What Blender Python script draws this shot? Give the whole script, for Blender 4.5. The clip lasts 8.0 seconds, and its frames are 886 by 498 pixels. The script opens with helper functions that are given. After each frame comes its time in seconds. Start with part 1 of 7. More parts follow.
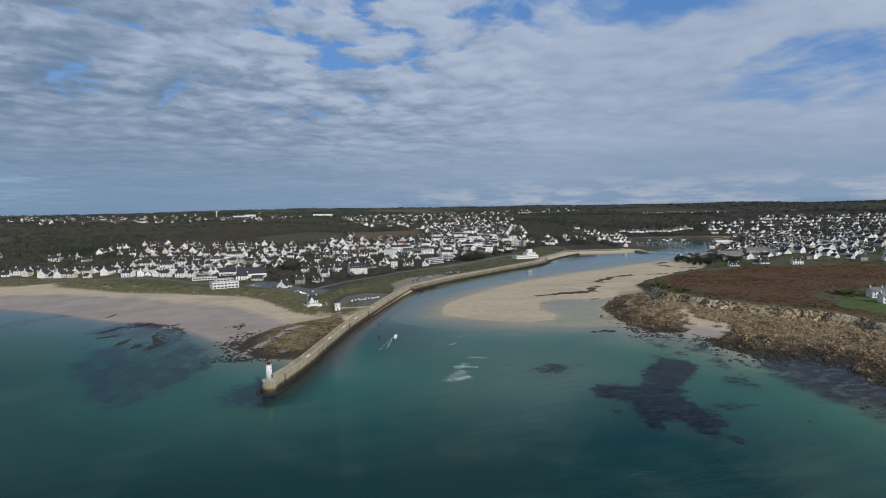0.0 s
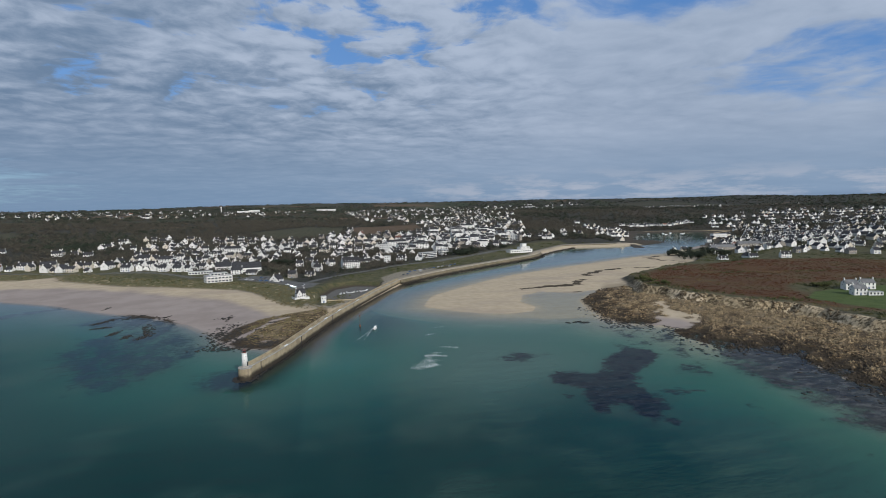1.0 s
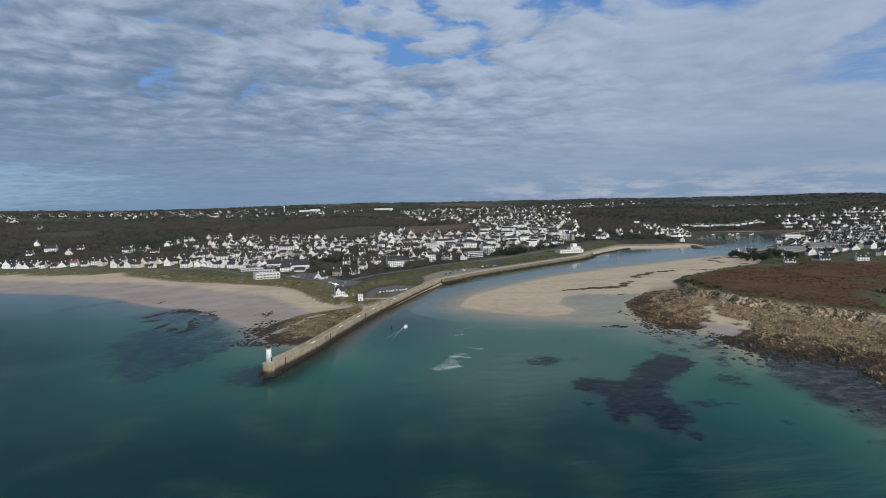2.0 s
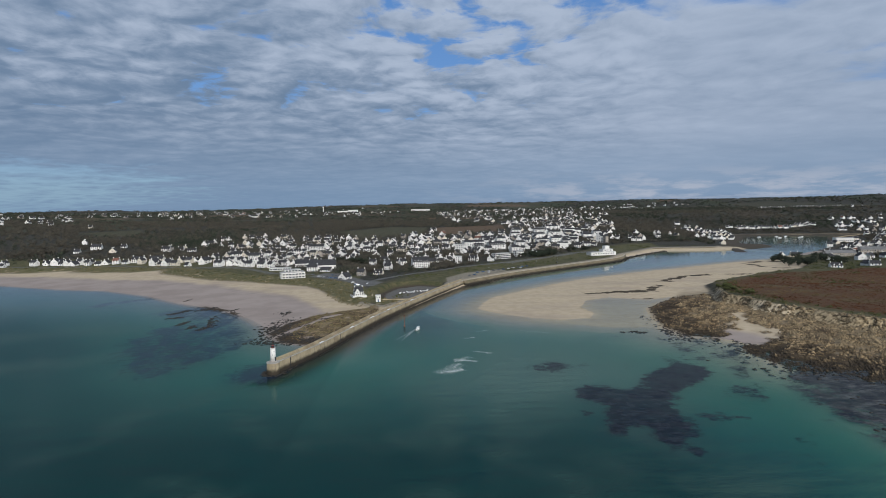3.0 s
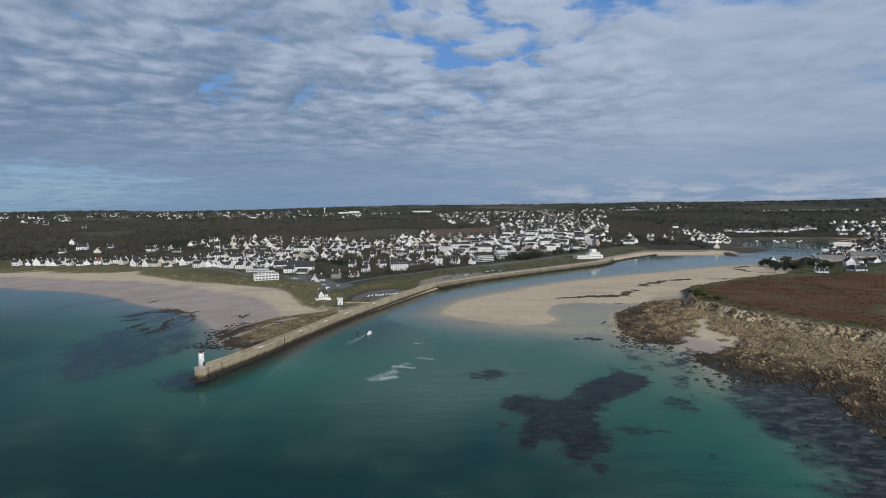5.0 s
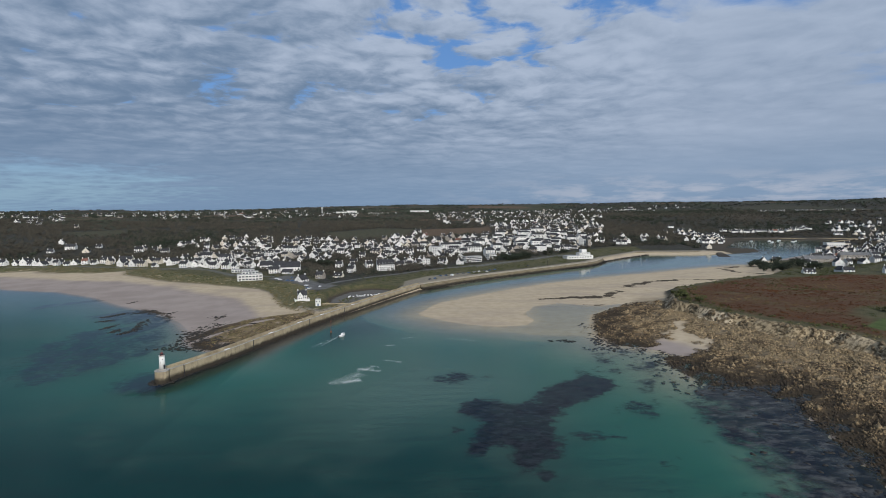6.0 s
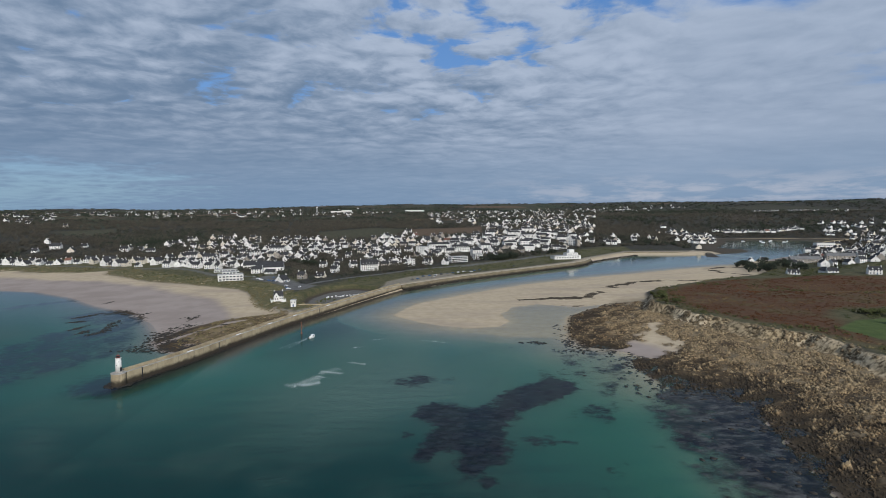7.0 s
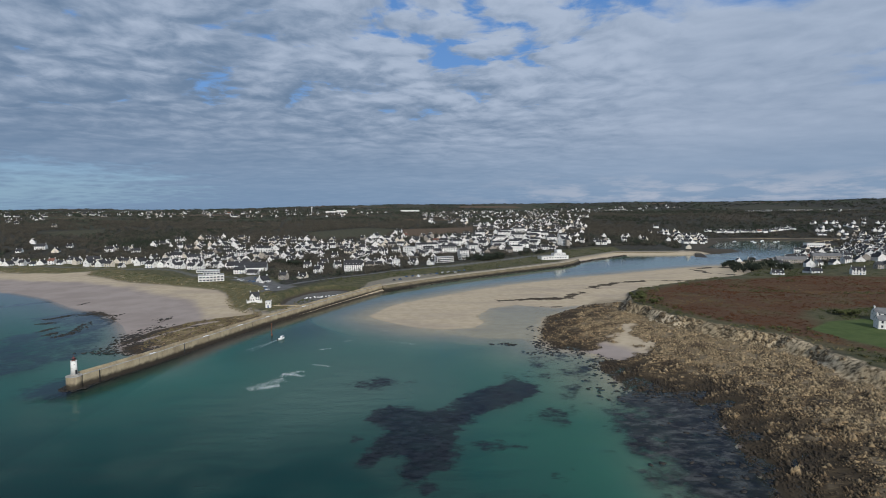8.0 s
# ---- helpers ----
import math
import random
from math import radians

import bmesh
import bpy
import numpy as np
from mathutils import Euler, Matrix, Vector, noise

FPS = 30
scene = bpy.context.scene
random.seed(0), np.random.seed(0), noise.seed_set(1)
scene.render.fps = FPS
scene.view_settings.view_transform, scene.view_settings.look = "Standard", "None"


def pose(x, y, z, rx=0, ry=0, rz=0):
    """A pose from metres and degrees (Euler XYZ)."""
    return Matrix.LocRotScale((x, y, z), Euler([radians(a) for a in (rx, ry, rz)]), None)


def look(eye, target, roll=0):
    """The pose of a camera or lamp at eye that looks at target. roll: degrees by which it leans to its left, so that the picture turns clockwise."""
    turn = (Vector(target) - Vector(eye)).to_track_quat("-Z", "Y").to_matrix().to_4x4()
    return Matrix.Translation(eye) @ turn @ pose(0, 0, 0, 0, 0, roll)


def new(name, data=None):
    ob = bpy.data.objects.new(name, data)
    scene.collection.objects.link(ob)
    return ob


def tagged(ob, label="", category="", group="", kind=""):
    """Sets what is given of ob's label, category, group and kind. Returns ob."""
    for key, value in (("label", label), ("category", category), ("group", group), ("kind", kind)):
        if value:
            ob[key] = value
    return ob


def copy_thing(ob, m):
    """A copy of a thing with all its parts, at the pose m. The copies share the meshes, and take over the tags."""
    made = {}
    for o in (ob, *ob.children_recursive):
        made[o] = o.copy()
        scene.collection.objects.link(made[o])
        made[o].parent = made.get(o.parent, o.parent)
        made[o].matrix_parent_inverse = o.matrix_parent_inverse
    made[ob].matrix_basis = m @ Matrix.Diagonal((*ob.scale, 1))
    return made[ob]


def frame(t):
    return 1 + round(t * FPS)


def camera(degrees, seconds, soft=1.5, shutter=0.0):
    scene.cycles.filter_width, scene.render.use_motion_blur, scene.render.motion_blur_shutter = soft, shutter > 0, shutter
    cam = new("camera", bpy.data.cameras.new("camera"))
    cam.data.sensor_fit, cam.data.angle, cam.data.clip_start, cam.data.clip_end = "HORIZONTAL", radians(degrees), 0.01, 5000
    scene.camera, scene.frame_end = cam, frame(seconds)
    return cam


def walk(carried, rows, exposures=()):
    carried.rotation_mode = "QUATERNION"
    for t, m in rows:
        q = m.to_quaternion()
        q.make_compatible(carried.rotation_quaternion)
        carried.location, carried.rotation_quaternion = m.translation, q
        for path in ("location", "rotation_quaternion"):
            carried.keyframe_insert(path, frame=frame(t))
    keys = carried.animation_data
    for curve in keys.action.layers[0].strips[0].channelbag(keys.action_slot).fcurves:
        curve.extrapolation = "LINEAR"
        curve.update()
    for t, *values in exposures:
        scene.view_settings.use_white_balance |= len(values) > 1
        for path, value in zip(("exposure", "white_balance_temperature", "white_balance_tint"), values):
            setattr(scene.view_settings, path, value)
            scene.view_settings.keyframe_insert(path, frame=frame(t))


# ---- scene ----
cam = camera(80.1, 8.0, soft=0.85)
PATH = [
    (0.0, (26.170, -246.240, 79.450), (26.608, -244.293, 79.325), -0.6),
    (0.1, (27.294, -249.926, 79.450), (27.761, -247.987, 79.306), -0.67),
    (0.2, (28.418, -253.612, 79.450), (28.885, -251.673, 79.303), -0.75),
    (0.3, (29.542, -257.298, 79.450), (30.009, -255.359, 79.303), -0.8),
    (0.5, (32.484, -261.757, 79.517), (32.942, -259.816, 79.372), -0.8),
    (1, (42.361, -262.242, 79.602), (42.776, -260.291, 79.457), -0.8),
    (1.5, (51.561, -262.204, 79.642), (51.896, -260.237, 79.495), -0.9),
    (2, (61.288, -261.307, 79.328), (61.484, -259.322, 79.183), -0.8),
    (3.5, (87.942, -257.12, 79.183), (87.973, -255.125, 79.044), -0.6),
    (4, (97.35, -255.905, 79.382), (97.375, -253.91, 79.246), -0.5),
    (4.5, (106.183, -253.669, 79.239), (106.207, -251.674, 79.106), -0.4),
    (6, (132.625, -248.424, 80.074), (132.647, -246.429, 79.939), -0.3),
    (6.5, (141.128, -246.719, 80.089), (141.153, -244.724, 79.954), -0.3),
    (7, (150.065, -245.189, 80.547), (150.095, -243.194, 80.41), -0.2),
    (7.5, (158.746, -243.117, 80.394), (158.781, -241.122, 80.257), -0.2),
    (8, (167.43, -242.17, 80.645), (167.468, -240.175, 80.508), -0.2),
]
walk(cam, [(t, look(e, g, r)) for t, e, g, r in PATH], [(0.0, -0.06, 6150, 10), (8.0, -0.06, 6150, 10)])

# ---- light ----
SUN_AZ, SUN_EL = radians(162.0), radians(27.0)      # azimuth clockwise from +y
sun_from = Vector((math.sin(SUN_AZ) * math.cos(SUN_EL), math.cos(SUN_AZ) * math.cos(SUN_EL), math.sin(SUN_EL)))
sun = new("sun", bpy.data.lights.new("sun", "SUN"))
sun.data.energy, sun.data.angle, sun.data.color = 3.4, radians(0.6), (1.0, 0.945, 0.86)
sun.matrix_world = look(sun_from * 900, (0, 0, 0))


class Nodes:
    """A few words to write node trees with."""

    def __init__(self, tree):
        self.tree = tree
        tree.nodes.clear()

    def add(self, kind, **inputs):
        n = self.tree.nodes.new(kind)
        for k, v in inputs.items():
            self.feed(n, k, v)
        return n

    def feed(self, n, k, v):
        sock = n.inputs[int(k[1:])] if k[0] == "i" and k[1:].isdigit() else n.inputs[k.replace("_", " ")]
        if isinstance(v, bpy.types.NodeSocket):
            self.tree.links.new(v, sock)
        elif isinstance(v, (tuple, list)) and len(v) == 3 and sock.type == "RGBA":
            sock.default_value = (*v, 1)
        else:
            sock.default_value = v

    def math(self, op, a, b=0.0, c=0.0, clamp=False):
        n = self.add("ShaderNodeMath", i0=a, i1=b, i2=c)
        n.operation, n.use_clamp = op, clamp
        return n.outputs[0]

    def vmath(self, op, a, b=(0, 0, 0)):
        n = self.add("ShaderNodeVectorMath", i0=a, i1=b)
        n.operation = op
        return n.outputs[0]

    def mix(self, fac, a, b, blend="MIX"):
        n = self.add("ShaderNodeMix")
        n.data_type, n.blend_type = "RGBA", blend
        for s, v in ((n.inputs[0], fac), (n.inputs[6], a), (n.inputs[7], b)):
            if isinstance(v, bpy.types.NodeSocket):
                self.tree.links.new(v, s)
            else:
                s.default_value = (*v, 1) if isinstance(v, (tuple, list)) else v
        return n.outputs[2]

    def noise(self, vec, scale, detail=4.0, rough=0.55, distortion=0.0):
        return self.add("ShaderNodeTexNoise", Vector=vec, Scale=scale, Detail=detail, Roughness=rough, Distortion=distortion).outputs[0]

    def step(self, v, lo, hi, to_lo=0.0, to_hi=1.0):
        n = self.add("ShaderNodeMapRange", i0=v, i1=lo, i2=hi, i3=to_lo, i4=to_hi)
        n.interpolation_type = "SMOOTHSTEP"
        return n.outputs[0]

    def attr(self, name):
        n = self.add("ShaderNodeAttribute")
        n.attribute_name = name
        return n.outputs["Fac"]

    def place(self):
        return self.add("ShaderNodeNewGeometry").outputs["Position"]


def sky():
    world = bpy.data.worlds.new("sky")
    scene.world = world
    world.use_nodes = True
    n = Nodes(world.node_tree)
    way = n.add("ShaderNodeTexCoord").outputs["Generated"]
    xyz = n.add("ShaderNodeSeparateXYZ", Vector=way)
    up = n.math("MAXIMUM", xyz.outputs[2], 0.0)
    lift = n.math("ADD", up, 0.10)
    flat = n.add("ShaderNodeCombineXYZ", X=n.math("DIVIDE", xyz.outputs[0], lift), Y=n.math("DIVIDE", xyz.outputs[1], lift)).outputs[0]
    az = n.math("ARCTAN2", xyz.outputs[0], n.math("MAXIMUM", xyz.outputs[1], 0.001))
    stir = n.vmath("SUBTRACT", n.add("ShaderNodeTexNoise", Vector=flat, Scale=1.7, Detail=3.0).outputs[1], (0.5, 0.5, 0.5))
    warp = n.vmath("ADD", flat, n.vmath("MULTIPLY", stir, (0.34, 0.34, 0)))

    def puff(at):
        """Thickness of the cloud sheet: rounded cells with ragged rims."""
        cells = n.add("ShaderNodeTexVoronoi", Vector=at, Scale=4.6, Randomness=1.0)
        cells.feature = "SMOOTH_F1"
        n.feed(cells, "Smoothness", 0.45)
        small = n.math("SUBTRACT", n.noise(at, 10.5, 5.0, 0.56), 0.5)
        return n.math("ADD", n.math("SUBTRACT", 0.50, cells.outputs[0]), n.math("MULTIPLY", small, 1.05))

    puffs = puff(warp)
    # the sun stands behind: the near side of every puff is the lit one
    relief = n.math("SUBTRACT", puff(n.vmath("ADD", warp, (0.0, 0.07, 0))), puffs)
    rows = n.math("SUBTRACT", n.noise(n.add("ShaderNodeMapping", Vector=flat, Rotation=(0, 0, radians(3)), Scale=(0.42, 1.0, 1)).outputs[0], 1.5, 4.0, 0.55), 0.5)
    big = n.math("SUBTRACT", n.noise(flat, 0.6, 3.0, 0.55), 0.5)
    # puffed to the west, sheet-like to the east, fading towards the horizon
    west = n.math("MULTIPLY", n.step(az, 0.10, 0.55, 1.0, 0.30), n.step(up, 0.06, 0.24, 0.22, 1.0))
    body = n.math("ADD", n.math("MULTIPLY", puffs, n.math("MULTIPLY", west, 0.62)), n.math("MULTIPLY", rows, n.math("ADD", n.math("MULTIPLY", west, 0.25), 0.30)))
    body = n.math("ADD", body, n.math("MULTIPLY", big, 0.35))

    def gap(a, e, wa, we, depth):
        da = n.math("DIVIDE", n.math("SUBTRACT", az, a), wa)
        de = n.math("DIVIDE", n.math("SUBTRACT", up, e), we)
        r = n.math("ADD", n.math("MULTIPLY", da, da), n.math("MULTIPLY", de, de))
        return n.math("MULTIPLY", n.step(r, 0.0, 1.8, 1.0, 0.0), depth)

    holes = n.math("ADD", gap(0.06, 0.335, 0.22, 0.08, 0.36), gap(0.56, 0.37, 0.30, 0.07, 0.50))
    holes = n.math("ADD", holes, n.math("ADD", gap(0.92, 0.20, 0.26, 0.08, 0.38), gap(-0.72, 0.045, 0.42, 0.05, 0.40)))
    cover = n.math("ADD", n.math("SUBTRACT", n.math("ADD", body, n.math("MULTIPLY", n.math("MULTIPLY", puffs, west), 0.3)), holes), 0.46)
    mask = n.step(cover, -0.06, 0.24)
    glow = n.math("ADD", n.math("MULTIPLY", n.step(up, 0.05, 0.36), 0.20), n.math("MULTIPLY", n.step(az, -0.7, 0.5), 0.30))
    light = n.step(n.math("ADD", n.math("ADD", body, glow), n.math("MULTIPLY", relief, n.math("MULTIPLY", west, 0.85))), -0.22, 0.72)
    tone = n.mix(light, (0.165, 0.236, 0.340), (0.440, 0.505, 0.610))
    low = n.step(up, 0.0, 0.16, 1.0, 0.0)
    tone = n.mix(n.math("MULTIPLY", low, 0.7), tone, (0.200, 0.300, 0.430))
    tone = n.mix(n.math("MULTIPLY", n.math("MULTIPLY", n.step(up, 0.004, 0.028, 1.0, 0.0), n.step(az, -0.35, 0.35)), 0.75), tone, (0.135, 0.19, 0.29))
    # low cumulus far off over the land
    heaps = n.noise(n.add("ShaderNodeCombineXYZ", X=n.math("MULTIPLY", az, 9.0), Y=n.math("MULTIPLY", up, 42.0)).outputs[0], 1.0, 5.0, 0.6)
    band = n.math("MULTIPLY", n.math("MULTIPLY", n.step(up, 0.014, 0.024), n.step(up, 0.03, 0.085, 1.0, 0.0)), n.math("MULTIPLY", n.step(az, -0.1, 0.4), n.step(heaps, 0.42, 0.62)))
    tone = n.mix(n.math("MULTIPLY", band, 0.85), tone, (0.45, 0.48, 0.55))
    nish = n.add("ShaderNodeTexSky")
    nish.sky_type, nish.sun_disc, nish.sun_elevation, nish.sun_rotation = "NISHITA", False, SUN_EL, SUN_AZ
    nish.air_density, nish.dust_density, nish.ozone_density = 1.0, 0.6, 2.0
    clear = n.add("ShaderNodeBackground", Color=n.mix(n.step(up, 0.0, 0.16, 0.9, 0.6), nish.outputs[0], n.mix(n.step(up, 0.03, 0.18), (2.2, 3.6, 5.0), (0.9, 2.5, 6.0))), Strength=0.1)
    cloud = n.add("ShaderNodeBackground", Color=tone, Strength=1.0)
    shader = n.add("ShaderNodeMixShader", i0=mask, i1=clear.outputs[0], i2=cloud.outputs[0])
    n.add("ShaderNodeOutputWorld", Surface=shader.outputs[0])


sky()

# ---- materials ----


def material(name, build):
    m = bpy.data.materials.new(name)
    m.use_nodes = True
    n = Nodes(m.node_tree)
    out = build(n)
    n.add("ShaderNodeOutputMaterial", Surface=out)
    return m


def surface(n, color, rough=0.85, bump=None, strength=0.5, distance=0.1, metal=0.0, spec=0.35):
    p = n.add("ShaderNodeBsdfPrincipled", Base_Color=color, Roughness=rough, Metallic=metal, Specular_IOR_Level=spec)
    if bump is not None:
        n.feed(p, "Normal", n.add("ShaderNodeBump", Height=bump, Strength=strength, Distance=distance).outputs[0])
    return p.outputs[0]


def plain(name, color, vary=0.12, scale=0.6, rough=0.8, fine=8.0, metal=0.0, per_object=0.0, streak=0.0):
    """A paint, stone or render with stains, grain and, if asked, a tone of its own for each object."""
    def build(n):
        pos = n.place()
        a = n.noise(pos, scale, 3.0)
        b = n.noise(pos, fine, 3.0)
        dark = tuple(c * (1 - 2.2 * vary) for c in color)
        col = n.mix(n.step(a, 0.32, 0.68), dark, color)
        col = n.mix(n.math("MULTIPLY", b, vary * 1.5), col, tuple(min(1, c * 1.25) for c in color))
        if streak:
            run = n.noise(n.vmath("MULTIPLY", pos, (1.4, 1.4, 0.12)), 1.0, 3.0)
            col = n.mix(n.math("MULTIPLY", n.step(run, 0.52, 0.75), streak), col, tuple(c * 0.45 for c in color))
        if per_object:
            r = n.add("ShaderNodeObjectInfo").outputs["Random"]
            col = n.mix(n.math("MULTIPLY", r, per_object), col, tuple(c * 0.55 for c in color))
        return surface(n, col, rough, b, 0.3, 0.03, metal)
    return material(name, build)


WHITE = plain("white_render", (0.80, 0.785, 0.74), 0.07, 0.25, 0.85, 4.0, per_object=0.28, streak=0.25)
CREAM = plain("cream_render", (0.66, 0.60, 0.49), 0.09, 0.25, 0.85, 4.0, per_object=0.3, streak=0.25)
GRANITE = plain("granite_wall", (0.36, 0.32, 0.27), 0.2, 0.5, 0.9, 3.0, per_object=0.3)
SLATE = plain("slate_roof", (0.052, 0.052, 0.056), 0.2, 0.35, 0.85, 3.0, per_object=0.5)
PALE_ROOF = plain("fibre_cement_roof", (0.20, 0.20, 0.20), 0.2, 0.3, 0.8, 3.0, per_object=0.4)
TERRACE = plain("flat_roof_felt", (0.42, 0.42, 0.41), 0.15, 0.3, 0.85)
TILE_RED = plain("clay_tile_roof", (0.21, 0.10, 0.07), 0.2, 0.4, 0.8, 3.0)
GLASS_DARK = plain("window_glass", (0.035, 0.042, 0.05), 0.1, 0.5, 0.12)
FRAME_WHITE = plain("white_joinery", (0.75, 0.75, 0.73), 0.05, 1.0, 0.5)
DOOR_BLUE = plain("blue_painted_door", (0.08, 0.13, 0.22), 0.1, 1.0, 0.5)
RED_PAINT = plain("red_paint", (0.20, 0.05, 0.038), 0.12, 1.0, 0.45)
IRON = plain("dark_iron", (0.05, 0.05, 0.055), 0.2, 1.0, 0.5, metal=0.4)
RUST = plain("rusty_steel", (0.16, 0.075, 0.045), 0.2, 1.0, 0.75)
HULL_WHITE = plain("white_gel_coat", (0.80, 0.80, 0.78), 0.04, 0.5, 0.3)
HULL_BLUE = plain("blue_hull_paint", (0.06, 0.13, 0.26), 0.08, 0.5, 0.35)
RUBBER = plain("rubber", (0.025, 0.025, 0.025), 0.1, 1.0, 0.8)
CONCRETE = plain("concrete", (0.44, 0.41, 0.36), 0.18, 0.25, 0.9, 3.0, streak=0.25)


def masonry(n):
    """Old granite quay: coursed blocks, rusty streaks, a black weed line where the tide reaches."""
    pos = n.place()
    z = n.add("ShaderNodeSeparateXYZ", Vector=pos).outputs[2]
    blot = n.noise(pos, 0.16, 4.0)
    grain = n.noise(pos, 2.2, 4.0)
    run = n.noise(n.vmath("MULTIPLY", pos, (0.7, 0.7, 0.09)), 1.0, 4.0)
    col = n.mix(n.step(blot, 0.35, 0.65), (0.28, 0.225, 0.14), (0.40, 0.335, 0.22))
    col = n.mix(n.math("MULTIPLY", n.step(run, 0.5, 0.72), 0.6), col, (0.19, 0.15, 0.105))
    col = n.mix(n.math("MULTIPLY", n.step(grain, 0.5, 0.8), 0.35), col, (0.17, 0.15, 0.12))
    course = n.math("FRACT", n.math("DIVIDE", z, 0.62))
    joint = n.math("MULTIPLY", n.step(n.math("ABSOLUTE", n.math("SUBTRACT", course, 0.5)), 0.44, 0.5), 0.4)
    col = n.mix(joint, col, (0.14, 0.12, 0.10))
    edge = n.math("ADD", z, n.math("MULTIPLY", n.math("SUBTRACT", n.noise(pos, 0.35, 4.0, 0.65), 0.5), 2.6))
    col = n.mix(n.step(edge, 1.3, 3.5, 1.0, 0.0), col, (0.038, 0.03, 0.02))
    return surface(n, col, 0.85, n.math("ADD", grain, joint), 0.6, 0.12)


MASONRY = material("weathered_granite_masonry", masonry)


def pitched_stone(n):
    """Rough pitched stone of the river bank, brown with weed below."""
    pos = n.place()
    z = n.add("ShaderNodeSeparateXYZ", Vector=pos).outputs[2]
    cell = n.add("ShaderNodeTexVoronoi", Vector=pos, Scale=0.9, Randomness=1.0)
    tone = n.add("ShaderNodeSeparateColor", Color=cell.outputs[1]).outputs[0]
    col = n.mix(tone, (0.10, 0.080, 0.052), (0.25, 0.205, 0.135))
    col = n.mix(n.math("MULTIPLY", n.step(n.noise(pos, 0.12, 5.0, 0.6), 0.45, 0.62), 0.6), col, (0.105, 0.095, 0.05))
    edge = n.math("ADD", z, n.math("MULTIPLY", n.math("SUBTRACT", n.noise(pos, 0.2, 5.0, 0.65), 0.5), 3.2))
    col = n.mix(n.step(edge, 1.2, 3.4, 1.0, 0.0), col, (0.034, 0.028, 0.018))
    return surface(n, col, 0.9, cell.outputs[0], 0.7, 0.3)


REVETMENT = material("pitched_stone_bank", pitched_stone)


def weed_noise(n, pos):
    """Ragged patches of weed, the same for the sea's surface and its floor."""
    flat = n.vmath("MULTIPLY", pos, (1, 1, 0))
    turned = n.add("ShaderNodeMapping", Vector=flat, Rotation=(0, 0, radians(18)), Scale=(1.15, 0.85, 1.0)).outputs[0]
    coarse = n.math("SUBTRACT", n.noise(turned, 0.075, 8.0, 0.62), 0.5)
    comb = n.add("ShaderNodeMapping", Vector=flat, Rotation=(0, 0, radians(-40)), Scale=(0.6, 1.0, 1.0)).outputs[0]
    fine = n.math("SUBTRACT", n.noise(comb, 0.30, 7.0, 0.70), 0.5)
    return n.math("ADD", n.math("MULTIPLY", coarse, 1.6), n.math("MULTIPLY", fine, 1.1))


